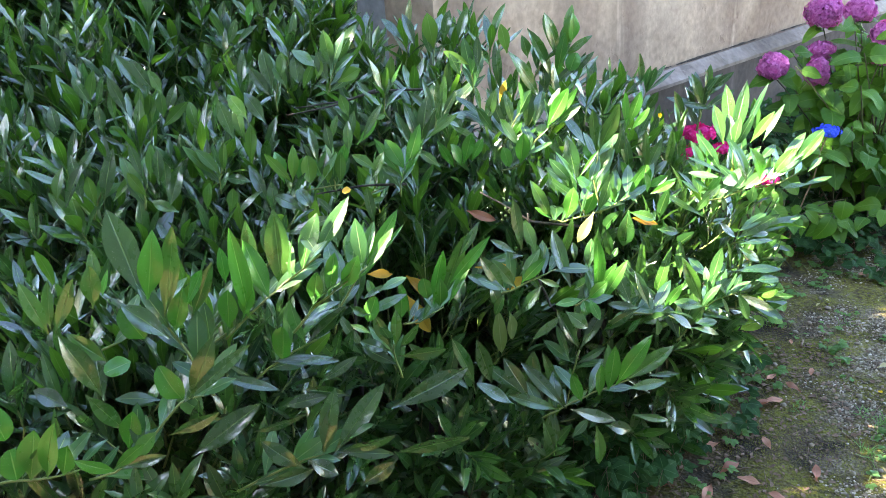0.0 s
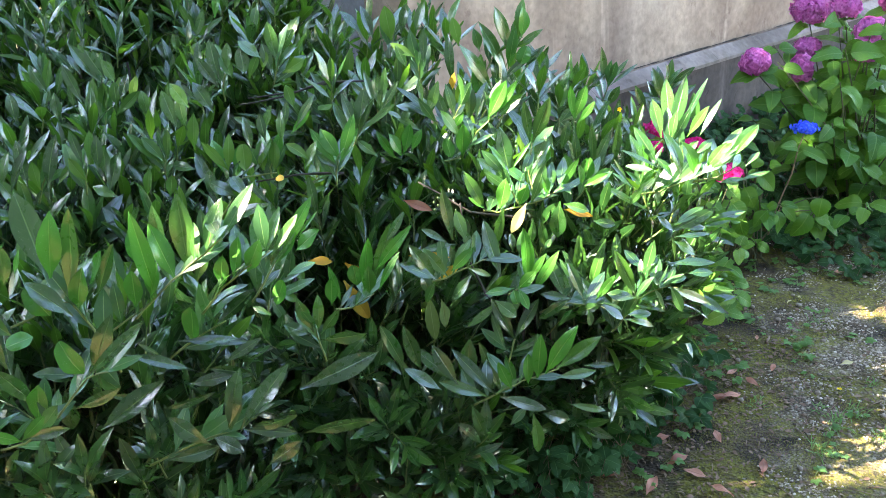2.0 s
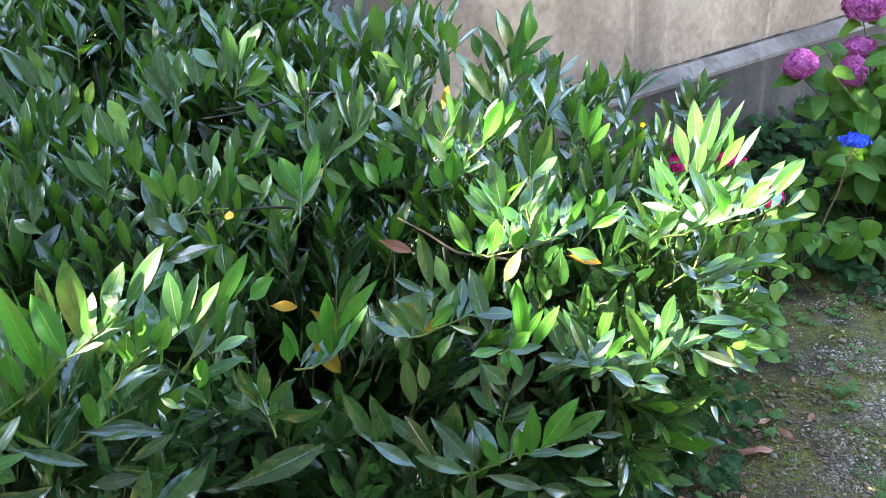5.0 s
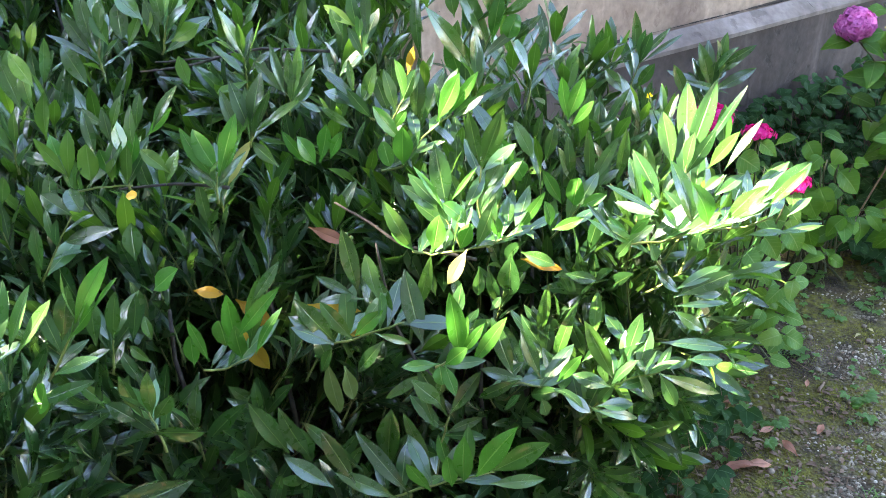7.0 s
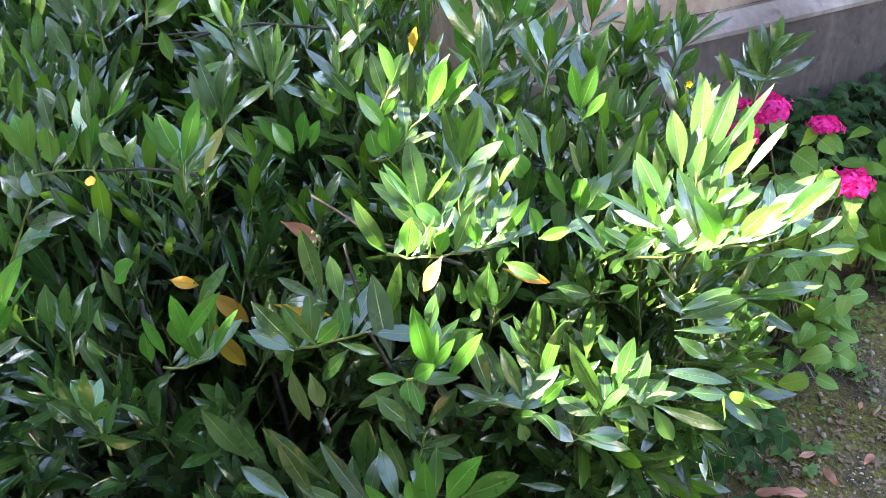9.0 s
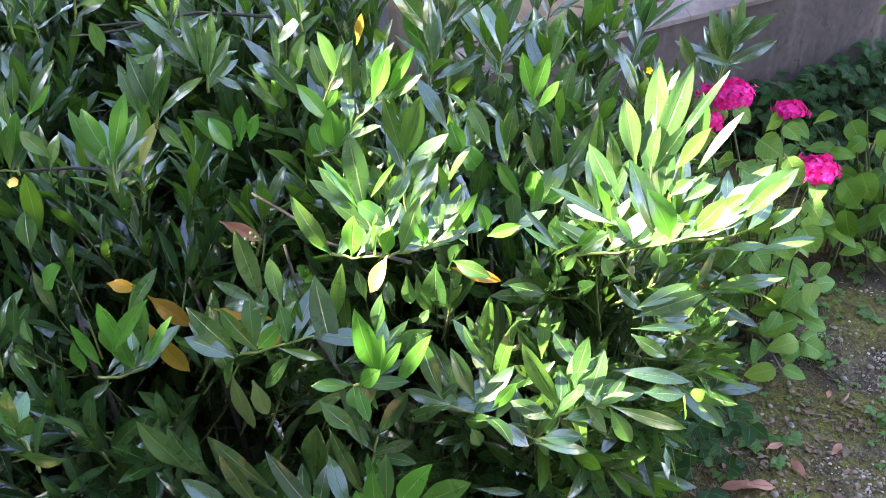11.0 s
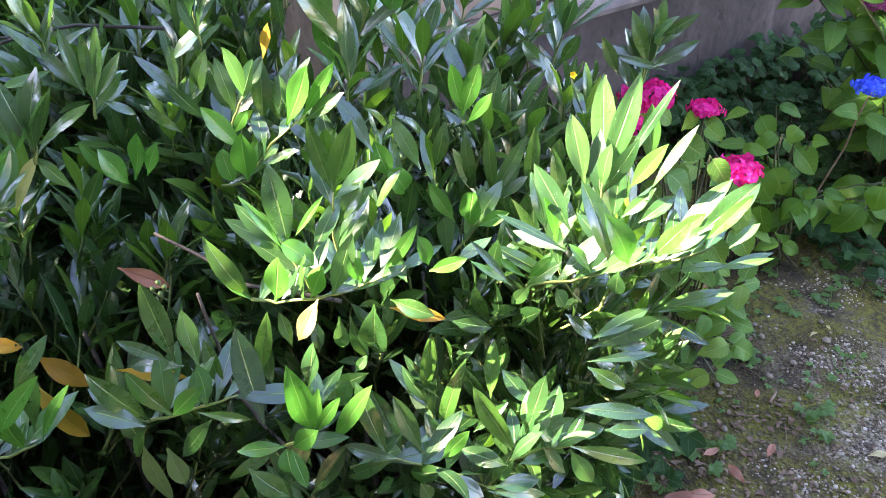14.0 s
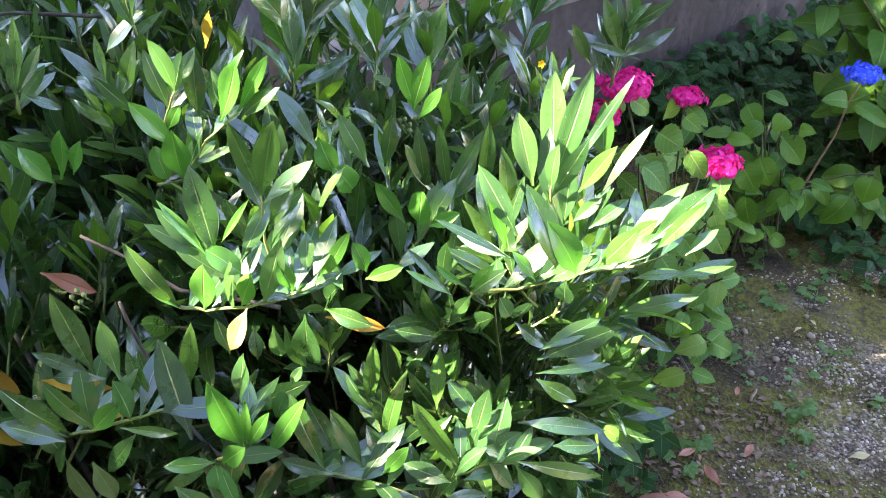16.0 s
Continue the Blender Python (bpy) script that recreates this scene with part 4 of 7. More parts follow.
lf("d", (-0.363, 1.120, 0.721), (-0.274, 1.158, 0.719), 0.028)
lf("d", (-0.205, 1.180, 0.660), (-0.142, 1.180, 0.705), 0.031)
shoot("center")
twig("g", (-0.144, 1.620, 0.726), (-0.109, 1.628, 0.726), (-0.056, 1.620, 0.763))
twig("g", (-0.143, 1.460, 0.695), (-0.154, 1.468, 0.743), (-0.154, 1.460, 0.774))
lf("y", (-0.076, 1.620, 0.771), (-0.047, 1.570, 0.926), 0.031)
lf("d", (-0.058, 1.630, 0.774), (0.003, 1.596, 0.948), 0.031)
lf("y", (-0.044, 1.620, 0.768), (0.006, 1.631, 0.860), 0.019)
lf("y", (-0.087, 1.610, 0.791), (-0.093, 1.614, 0.838), 0.033)
lf("y", (-0.063, 1.610, 0.769), (-0.054, 1.584, 0.843), 0.031)
lf("y", (-0.147, 1.600, 0.749), (-0.141, 1.591, 0.817), 0.031)
lf("y", (-0.129, 1.620, 0.746), (-0.144, 1.606, 0.841), 0.019)
lf("d", (-0.158, 1.450, 0.770), (-0.186, 1.458, 0.845), 0.029)
lf("d", (-0.150, 1.460, 0.769), (-0.141, 1.457, 0.848), 0.024)
lf("d", (-0.142, 1.450, 0.767), (-0.100, 1.449, 0.824), 0.024)
lf("d", (-0.161, 1.440, 0.772), (-0.219, 1.458, 0.785), 0.028)
lf("d", (-0.144, 1.430, 0.765), (-0.046, 1.423, 0.775), 0.030)
lf("d", (0.063, 1.660, 0.735), (0.052, 1.658, 0.791), 0.029)
lf("p", (0.063, 1.660, 0.735), (0.068, 1.659, 0.604), 0.034)
lf("p", (0.089, 1.670, 0.717), (0.100, 1.671, 0.636), 0.029)
lf("d", (0.003, 1.580, 0.591), (-0.041, 1.555, 0.722), 0.034)
lf("d", (0.039, 1.580, 0.589), (0.010, 1.555, 0.719), 0.034)
lf("d", (0.085, 1.550, 0.552), (0.008, 1.549, 0.613), 0.031)
lf("d", (0.121, 1.560, 0.557), (0.069, 1.563, 0.657), 0.034)
shoot("low_center")
twig("g", (0.153, 1.610, 0.466), (0.205, 1.618, 0.489), (0.268, 1.610, 0.529), (0.351, 1.618, 0.553))
lf("y", (0.299, 1.600, 0.541), (0.308, 1.571, 0.673), 0.035)
lf("y", (0.318, 1.610, 0.545), (0.379, 1.576, 0.685), 0.038)
lf("d", (0.345, 1.620, 0.552), (0.446, 1.606, 0.642), 0.038)
lf("y", (0.279, 1.600, 0.527), (0.280, 1.571, 0.624), 0.031)
lf("y", (0.241, 1.600, 0.512), (0.211, 1.564, 0.616), 0.027)
lf("d", (0.342, 1.600, 0.542), (0.438, 1.626, 0.539), 0.025)
lf("d", (0.203, 1.600, 0.499), (0.107, 1.631, 0.608), 0.031)
lf("d", (0.188, 1.580, 0.509), (0.076, 1.587, 0.549), 0.029)
lf("d", (0.213, 1.580, 0.508), (0.321, 1.611, 0.447), 0.029)
lf("d", (0.148, 1.560, 0.503), (0.178, 1.558, 0.410), 0.030)
lf("d", (0.116, 1.620, 0.524), (0.018, 1.610, 0.627), 0.030)
lf("d", (0.242, 1.700, 0.632), (0.270, 1.721, 0.751), 0.036)
lf("y", (0.297, 1.720, 0.691), (0.358, 1.721, 0.802), 0.027)
shoot("mid_top")
twig("g", (-0.246, 1.880, 0.896), (-0.213, 1.888, 0.935), (-0.177, 1.880, 0.948))
lf("c", (-0.158, 1.870, 0.950), (-0.104, 1.861, 1.042), 0.026)
lf("y", (-0.016, 1.920, 0.972), (-0.053, 1.897, 1.049), 0.021)
lf("y", (0.006, 1.910, 0.983), (0.030, 1.910, 1.059), 0.031)
lf("y", (0.001, 1.900, 0.983), (-0.021, 1.886, 1.043), 0.031)
lf("y", (0.026, 1.910, 0.991), (0.053, 1.900, 1.046), 0.023)
lf("d", (-0.378, 1.780, 0.981), (-0.294, 1.766, 1.066), 0.031)
lf("d", (-0.289, 1.840, 0.936), (-0.316, 1.853, 1.024), 0.033)
lf("d", (-0.282, 1.720, 0.874), (-0.287, 1.740, 0.938), 0.036)
lf("y", (-0.225, 1.660, 0.856), (-0.161, 1.650, 0.911), 0.038)
lf("w", (-0.255, 1.700, 1.010), (-0.238, 1.704, 1.016), 0.017)
lf("l", (-0.007, 2.120, 1.067), (0.057, 2.148, 1.127), 0.030)
lf("w", (0.111, 2.200, 1.045), (0.129, 2.202, 1.104), 0.019)
shoot("back_shoot")
twig("g", (0.185, 2.300, 0.936), (0.234, 2.308, 1.011), (0.272, 2.300, 1.104), (0.301, 2.308, 1.191))
lf("y", (0.310, 2.300, 1.165), (0.317, 2.287, 1.247), 0.038)
lf("y", (0.306, 2.290, 1.095), (0.324, 2.291, 1.142), 0.041)
lf("d", (0.281, 2.310, 1.116), (0.239, 2.293, 1.253), 0.038)
lf("d", (0.267, 2.320, 1.053), (0.192, 2.311, 1.212), 0.041)
lf("y", (0.272, 2.300, 1.081), (0.293, 2.283, 1.197), 0.031)
lf("d", (0.234, 2.310, 1.010), (0.142, 2.269, 1.164), 0.041)
lf("d", (0.240, 2.290, 1.039), (0.355, 2.299, 1.137), 0.022)
lf("y", (0.209, 2.300, 0.983), (0.180, 2.292, 1.096), 0.044)
lf("d", (0.295, 2.300, 1.141), (0.367, 2.296, 1.186), 0.019)
shoot("wall_side")
twig("g", (0.454, 2.660, 0.761), (0.471, 2.668, 0.872), (0.485, 2.660, 0.943))
twig("g", (0.559, 2.640, 0.778), (0.579, 2.648, 0.880), (0.597, 2.640, 0.943))
twig("g", (0.755, 2.620, 0.802), (0.761, 2.628, 0.880), (0.775, 2.620, 0.935))
lf("d", (0.464, 2.680, 0.864), (0.428, 2.668, 0.964), 0.033)
lf("d", (0.470, 2.680, 0.875), (0.499, 2.653, 1.005), 0.030)
lf("d", (0.477, 2.700, 0.888), (0.472, 2.685, 1.002), 0.028)
lf("d", (0.482, 2.680, 0.882), (0.533, 2.722, 0.993), 0.033)
lf("d", (0.448, 2.660, 0.846), (0.405, 2.654, 0.914), 0.036)
lf("d", (0.457, 2.640, 0.827), (0.366, 2.676, 0.856), 0.030)
lf("d", (0.580, 2.660, 0.871), (0.550, 2.706, 0.977), 0.030)
lf("d", (0.585, 2.680, 0.929), (0.573, 2.666, 1.047), 0.030)
lf("d", (0.592, 2.660, 0.929), (0.661, 2.684, 1.002), 0.019)
lf("d", (0.599, 2.660, 0.923), (0.693, 2.688, 0.986), 0.014)
lf("d", (0.588, 2.630, 0.867), (0.627, 2.627, 0.930), 0.030)
lf("d", (0.564, 2.640, 0.848), (0.508, 2.634, 0.914), 0.033)
lf("d", (0.757, 2.620, 0.867), (0.661, 2.646, 0.912), 0.027)
lf("d", (0.763, 2.640, 0.873), (0.729, 2.669, 0.963), 0.033)
lf("d", (0.777, 2.630, 0.925), (0.786, 2.630, 1.004), 0.024)
lf("d", (0.782, 2.620, 0.929), (0.853, 2.610, 0.983), 0.024)
lf("d", (0.766, 2.600, 0.878), (0.864, 2.633, 0.921), 0.024)
lf("d", (0.762, 2.620, 0.909), (0.722, 2.626, 0.942), 0.021)
lf("d", (0.378, 2.500, 0.825), (0.332, 2.475, 0.998), 0.036)
lf("d", (0.371, 2.600, 0.958), (0.349, 2.629, 1.074), 0.026)
lf("d", (0.437, 2.550, 0.794), (0.441, 2.565, 0.896), 0.032)
lf("d", (0.301, 2.500, 0.873), (0.253, 2.547, 0.995), 0.033)
lf("d", (0.415, 2.500, 0.841), (0.470, 2.523, 0.901), 0.033)
lf("d", (0.803, 2.600, 0.868), (0.694, 2.617, 0.893), 0.019)
shoot("wall_tip")
twig("g", (0.750, 2.620, 0.797), (0.766, 2.628, 0.859), (0.782, 2.620, 0.912))
lf("d", (0.765, 2.620, 0.872), (0.726, 2.612, 0.985), 0.032)
lf("d", (0.777, 2.630, 0.890), (0.784, 2.640, 0.997), 0.034)
lf("d", (0.780, 2.620, 0.906), (0.848, 2.647, 0.970), 0.026)
lf("d", (0.770, 2.600, 0.873), (0.860, 2.619, 0.922), 0.028)
lf("d", (0.758, 2.630, 0.832), (0.716, 2.664, 0.937), 0.028)
lf("d", (0.710, 2.620, 0.847), (0.669, 2.603, 0.937), 0.028)
lf("d", (0.729, 2.600, 0.831), (0.711, 2.610, 0.895), 0.024)


def fan(at, n, size=0.105, lean=(0.10, -0.10, 1.0), spread=1.0, run=0.055):
    """A shoot that ends in a fan of upright leaves; those on the path side show their undersides."""
    at, ax = Vector(at), (Vector(lean) + rand_dir() * 0.15).normalized()
    shoot("fan")
    twig("g", at - ax * (run + 0.01) + rand_dir() * 0.01, at - ax * run * 0.5, at, at + ax * run * 0.36)
    PATHS.pop()
    a = ax.orthogonal().normalized()
    b = ax.cross(a)
    turn = uni(0, 6.28)
    for i in range(n):
        f = i / max(1, n - 1)
        turn += 2.4 + uni(-0.35, 0.35)
        rad = a * math.cos(turn) + b * math.sin(turn)
        tilt = radians((64 - 50 * f) * spread + uni(-8, 8))
        d = (ax * math.cos(tilt) + rad * math.sin(tilt)).normalized()
        face = ax * math.sin(tilt) - rad * math.cos(tilt) + rand_dir() * 0.15
        p = at - ax * (run * (0.64 - f))
        ln = size * uni(0.80, 1.15)
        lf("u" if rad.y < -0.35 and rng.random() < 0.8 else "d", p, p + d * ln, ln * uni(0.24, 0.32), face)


fan((0.465, 2.616, 0.885), 10, 0.13)
fan((0.147, 2.750, 0.847), 9, 0.12)
fan((0.190, 2.750, 0.769), 9, 0.12)
fan((0.252, 2.750, 0.837), 9, 0.12)
fan((0.107, 2.680, 0.786), 9, 0.12)
fan((0.307, 2.750, 0.812), 9, 0.12)
fan((0.136, 2.900, 0.828), 9, 0.12)
fan((0.191, 2.900, 0.842), 9, 0.12)
fan((0.354, 2.300, 1.000), 8, 0.12)
fan((0.520, 2.662, 0.900), 9, 0.12)
fan((0.600, 2.560, 0.800), 8, 0.12)
fan((0.300, 2.420, 0.980), 9, 0.13)
fan((0.254, 2.174, 1.015), 8, 0.11)
fan((-0.704, 2.682, 1.130), 10, 0.12)
fan((-1.182, 2.476, 1.020), 11, 0.12)
fan((-0.322, 2.416, 1.060), 11, 0.12)
fan((-0.120, 2.250, 1.050), 9, 0.11)
fan((-0.560, 2.200, 1.080), 11, 0.115)
fan((-0.900, 1.850, 1.030), 10, 0.115)
fan((-0.980, 2.150, 1.070), 10, 0.12)
fan((-0.180, 2.080, 1.100), 9, 0.10)
fan((0.100, 2.420, 1.130), 9, 0.12)
fan((-0.480, 2.480, 1.150), 9, 0.12)
fan((0.420, 2.420, 0.920), 9, 0.12)
fan((0.380, 2.740, 0.940), 9, 0.12)
fan((0.640, 2.420, 0.840), 7, 0.11)
fan((-0.900, 2.520, 1.150), 10, 0.12)
fan((-0.980, 2.800, 1.190), 10, 0.12)
fan((-0.820, 2.850, 1.190), 10, 0.12)
fan((-0.660, 2.850, 1.190), 10, 0.12)
fan((-1.120, 2.750, 1.200), 10, 0.12)
fan((-1.250, 2.700, 1.180), 10, 0.12)
fan((-0.740, 2.780, 1.120), 10, 0.12)
fan((-0.900, 2.780, 1.110), 10, 0.12)
shoot("fresh_fan")
twig("g", (-0.139, 1.780, 0.962), (-0.135, 1.780, 0.993), (-0.127, 1.780, 1.021))
lf("y", (-0.130, 1.770, 1.013), (-0.185, 1.782, 1.099), 0.024)
lf("y", (-0.123, 1.770, 1.027), (-0.161, 1.782, 1.096), 0.035)
lf("y", (-0.122, 1.770, 1.019), (-0.083, 1.782, 1.124), 0.029)
lf("y", (-0.115, 1.770, 1.024), (-0.080, 1.782, 1.093), 0.019)
lf("d", (-0.131, 1.770, 1.008), (-0.175, 1.782, 1.038), 0.020)
shoot("grey_trio")
twig("g", (-0.099, 1.860, 1.032), (-0.091, 1.860, 1.053), (-0.087, 1.860, 1.067))
lf("d", (-0.113, 1.850, 1.055), (-0.137, 1.862, 1.135), 0.022)
lf("d", (-0.086, 1.850, 1.057), (-0.067, 1.862, 1.166), 0.033)
lf("d", (-0.082, 1.850, 1.062), (-0.045, 1.862, 1.144), 0.011)
lf("d", (-0.076, 1.850, 1.068), (0.001, 1.862, 1.121), 0.017)
lf("d", (-0.048, 1.850, 1.001), (-0.096, 1.862, 1.041), 0.022)
lf("y", (-0.113, 1.850, 1.055), (-0.090, 1.862, 1.107), 0.019)
shoot("upright_grey")
twig("g", (-0.056, 1.960, 1.052), (-0.053, 1.960, 1.078), (-0.048, 1.960, 1.098))
lf("d", (-0.057, 1.950, 1.091), (-0.076, 1.962, 1.182), 0.018)
lf("d", (-0.048, 1.950, 1.097), (-0.045, 1.962, 1.174), 0.016)
lf("d", (-0.042, 1.950, 1.087), (-0.027, 1.962, 1.184), 0.021)
lf("d", (-0.056, 1.950, 1.096), (-0.113, 1.962, 1.152), 0.020)
lf("d", (-0.039, 1.950, 1.087), (0.001, 1.962, 1.148), 0.018)
lf("d", (-0.033, 1.950, 1.083), (0.005, 1.962, 1.060), 0.015)
shoot("pale_fan")
twig("g", (-0.276, 1.750, 0.996), (-0.277, 1.750, 1.021), (-0.267, 1.750, 1.046))
lf("y", (-0.383, 1.740, 1.022), (-0.398, 1.752, 1.093), 0.031)
lf("y", (-0.344, 1.740, 1.015), (-0.338, 1.752, 1.078), 0.031)
lf("y", (-0.288, 1.740, 1.020), (-0.291, 1.752, 1.086), 0.030)
lf("y", (-0.262, 1.740, 1.042), (-0.242, 1.752, 1.103), 0.024)
lf("y", (-0.300, 1.740, 1.029), (-0.315, 1.752, 1.070), 0.025)
lf("d", (-0.277, 1.740, 1.106), (-0.254, 1.752, 1.165), 0.016)
lf("d", (-0.234, 1.740, 1.109), (-0.219, 1.752, 1.172), 0.018)
lf("d", (-0.205, 1.740, 1.111), (-0.160, 1.752, 1.183), 0.018)
lf("y", (-0.217, 1.740, 1.101), (-0.170, 1.752, 1.148), 0.017)
lf("d", (-0.284, 1.740, 1.115), (-0.342, 1.752, 1.142), 0.018)
shoot("pale_fan_low")
twig("g", (-0.440, 1.680, 0.850), (-0.393, 1.680, 0.920), (-0.349, 1.680, 0.981))
lf("d", (-0.340, 1.670, 0.988), (-0.397, 1.682, 1.020), 0.032)
lf("d", (-0.323, 1.670, 0.995), (-0.344, 1.682, 1.030), 0.030)
lf("d", (-0.428, 1.670, 0.880), (-0.427, 1.682, 0.957), 0.025)
lf("d", (-0.263, 1.670, 0.969), (-0.382, 1.682, 0.931), 0.030)
lf("d", (-0.272, 1.670, 0.970), (-0.307, 1.682, 1.009), 0.015)
shoot("path_shoot")
twig("g", (-0.259, 1.410, 0.867), (-0.215, 1.410, 0.932), (-0.182, 1.410, 0.978))
lf("y", (-0.181, 1.400, 0.981), (-0.118, 1.412, 1.079), 0.026)
lf("y", (-0.201, 1.400, 0.951), (-0.156, 1.412, 1.002), 0.017)
lf("y", (-0.151, 1.400, 1.003), (-0.109, 1.412, 1.052), 0.009)
lf("d", (-0.209, 1.400, 0.950), (-0.185, 1.412, 1.032), 0.028)
lf("l", (-0.198, 1.400, 0.910), (-0.150, 1.412, 0.931), 0.015)
shoot("grey_fan")
twig("g", (-0.291, 1.590, 0.731), (-0.279, 1.590, 0.779), (-0.274, 1.590, 0.802))
lf("d", (-0.300, 1.580, 0.795), (-0.297, 1.592, 0.884), 0.029)
lf("d", (-0.266, 1.580, 0.811), (-0.244, 1.592, 0.901), 0.029)
lf("d", (-0.234, 1.580, 0.803), (-0.218, 1.592, 0.894), 0.026)
lf("d", (-0.196, 1.580, 0.816), (-0.208, 1.592, 0.854), 0.019)
lf("d", (-0.209, 1.580, 0.770), (-0.250, 1.592, 0.791), 0.020)
shoot("back_fan")
twig("g", (-0.764, 2.040, 1.043), (-0.757, 2.040, 1.080), (-0.746, 2.040, 1.116))
lf("d", (-0.749, 2.030, 1.169), (-0.809, 2.042, 1.265), 0.031)
lf("d", (-0.730, 2.030, 1.175), (-0.773, 2.042, 1.249), 0.032)
lf("d", (-0.710, 2.030, 1.167), (-0.737, 2.042, 1.222), 0.029)
lf("u", (-0.768, 2.030, 1.106), (-0.765, 2.042, 1.181), 0.027)
lf("u", (-0.748, 2.030, 1.097), (-0.747, 2.042, 1.166), 0.036)
lf("u", (-0.717, 2.030, 1.107), (-0.718, 2.042, 1.165), 0.031)
lf("d", (-0.705, 2.030, 1.120), (-0.678, 2.042, 1.184), 0.028)
lf("u", (-0.726, 2.030, 1.081), (-0.659, 2.042, 1.140), 0.030)
lf("d", (-0.804, 2.030, 1.119), (-0.839, 2.042, 1.214), 0.029)
lf("d", (-0.885, 2.030, 1.148), (-0.922, 2.042, 1.218), 0.029)
lf("u", (-0.892, 2.030, 1.148), (-0.868, 2.042, 1.229), 0.023)
lf("d", (-0.987, 2.030, 1.080), (-0.992, 2.042, 1.150), 0.030)
lf("d", (-0.641, 2.030, 1.070), (-0.652, 2.042, 1.140), 0.030)
lf("d", (-0.875, 2.030, 1.074), (-0.877, 2.042, 1.144), 0.028)
shoot("high_fan")
twig("g", (-0.432, 2.000, 1.111), (-0.430, 2.000, 1.146), (-0.420, 2.000, 1.180))
lf("d", (-0.438, 1.990, 1.149), (-0.486, 2.002, 1.225), 0.029)
lf("d", (-0.434, 1.990, 1.170), (-0.447, 2.002, 1.263), 0.034)
lf("u", (-0.400, 1.990, 1.168), (-0.426, 2.002, 1.228), 0.031)
lf("d", (-0.410, 1.990, 1.189), (-0.402, 2.002, 1.254), 0.027)
lf("d", (-0.370, 1.990, 1.180), (-0.373, 2.002, 1.239), 0.034)
lf("d", (-0.462, 1.990, 1.087), (-0.505, 2.002, 1.164), 0.035)
lf("u", (-0.361, 1.990, 1.166), (-0.334, 2.002, 1.223), 0.022)
shoot("tall_fan")
twig("g", (-0.307, 2.010, 1.144), (-0.295, 2.010, 1.178), (-0.280, 2.010, 1.219))
lf("d", (-0.291, 2.000, 1.204), (-0.301, 2.012, 1.296), 0.034)
lf("d", (-0.273, 2.000, 1.220), (-0.229, 2.012, 1.305), 0.032)
lf("u", (-0.327, 2.000, 1.182), (-0.315, 2.012, 1.227), 0.022)
lf("d", (-0.304, 2.000, 1.174), (-0.323, 2.012, 1.247), 0.029)
lf("u", (-0.279, 2.000, 1.173), (-0.223, 2.012, 1.201), 0.035)
lf("d", (-0.326, 2.000, 1.212), (-0.380, 2.012, 1.255), 0.032)
lf("u", (-0.271, 2.000, 1.183), (-0.207, 2.012, 1.268), 0.012)
lf("u", (-0.263, 2.000, 1.088), (-0.279, 2.012, 1.142), 0.027)
shoot("mid_fan")
twig("g", (-0.558, 1.850, 0.966), (-0.554, 1.850, 1.002), (-0.542, 1.850, 1.036))
lf("u", (-0.557, 1.840, 1.013), (-0.627, 1.852, 1.088), 0.025)
lf("u", (-0.548, 1.840, 1.016), (-0.596, 1.852, 1.080), 0.028)
lf("d", (-0.504, 1.840, 1.099), (-0.527, 1.852, 1.184), 0.033)
lf("d", (-0.480, 1.840, 1.089), (-0.496, 1.852, 1.175), 0.028)
lf("u", (-0.539, 1.840, 1.023), (-0.533, 1.852, 1.090), 0.021)
lf("d", (-0.466, 1.840, 1.142), (-0.504, 1.852, 1.198), 0.032)
lf("u", (-0.472, 1.840, 1.039), (-0.466, 1.852, 1.127), 0.031)
lf("d", (-0.480, 1.840, 0.995), (-0.543, 1.852, 1.008), 0.026)
shoot("blue_fan")
twig("g", (-0.675, 1.690, 1.000), (-0.671, 1.690, 1.033), (-0.661, 1.690, 1.058))
lf("d", (-0.664, 1.680, 1.073), (-0.681, 1.692, 1.148), 0.021)
lf("d", (-0.647, 1.680, 1.072), (-0.637, 1.692, 1.146), 0.022)
lf("d", (-0.632, 1.680, 1.058), (-0.625, 1.692, 1.133), 0.025)
lf("d", (-0.619, 1.680, 1.044), (-0.616, 1.692, 1.107), 0.025)
lf("d", (-0.618, 1.680, 1.010), (-0.591, 1.692, 1.093), 0.041)
lf("u", (-0.663, 1.680, 1.033), (-0.699, 1.692, 1.086), 0.024)
lf("d", (-0.603, 1.680, 0.994), (-0.659, 1.692, 1.018), 0.025)
shoot("left_fan")
twig("g", (-0.800, 1.710, 0.977), (-0.785, 1.710, 1.010), (-0.769, 1.710, 1.043))
lf("d", (-0.765, 1.700, 1.017), (-0.730, 1.712, 1.132), 0.034)
lf("d", (-0.810, 1.700, 1.020), (-0.819, 1.712, 1.123), 0.029)
lf("d", (-0.851, 1.700, 1.011), (-0.799, 1.712, 1.103), 0.030)
lf("u", (-0.784, 1.700, 1.012), (-0.793, 1.712, 1.077), 0.027)
lf("d", (-0.866, 1.700, 1.025), (-0.845, 1.712, 1.099), 0.028)
lf("u", (-0.745, 1.700, 1.019), (-0.697, 1.712, 1.078), 0.018)
shoot("row_fan")
twig("g", (-0.376, 1.730, 0.996), (-0.322, 1.730, 1.011), (-0.258, 1.730, 1.017))
lf("u", (-0.361, 1.720, 1.033), (-0.351, 1.732, 1.109), 0.025)
lf("u", (-0.324, 1.720, 1.028), (-0.324, 1.732, 1.085), 0.035)
lf("u", (-0.286, 1.720, 1.026), (-0.283, 1.732, 1.064), 0.022)
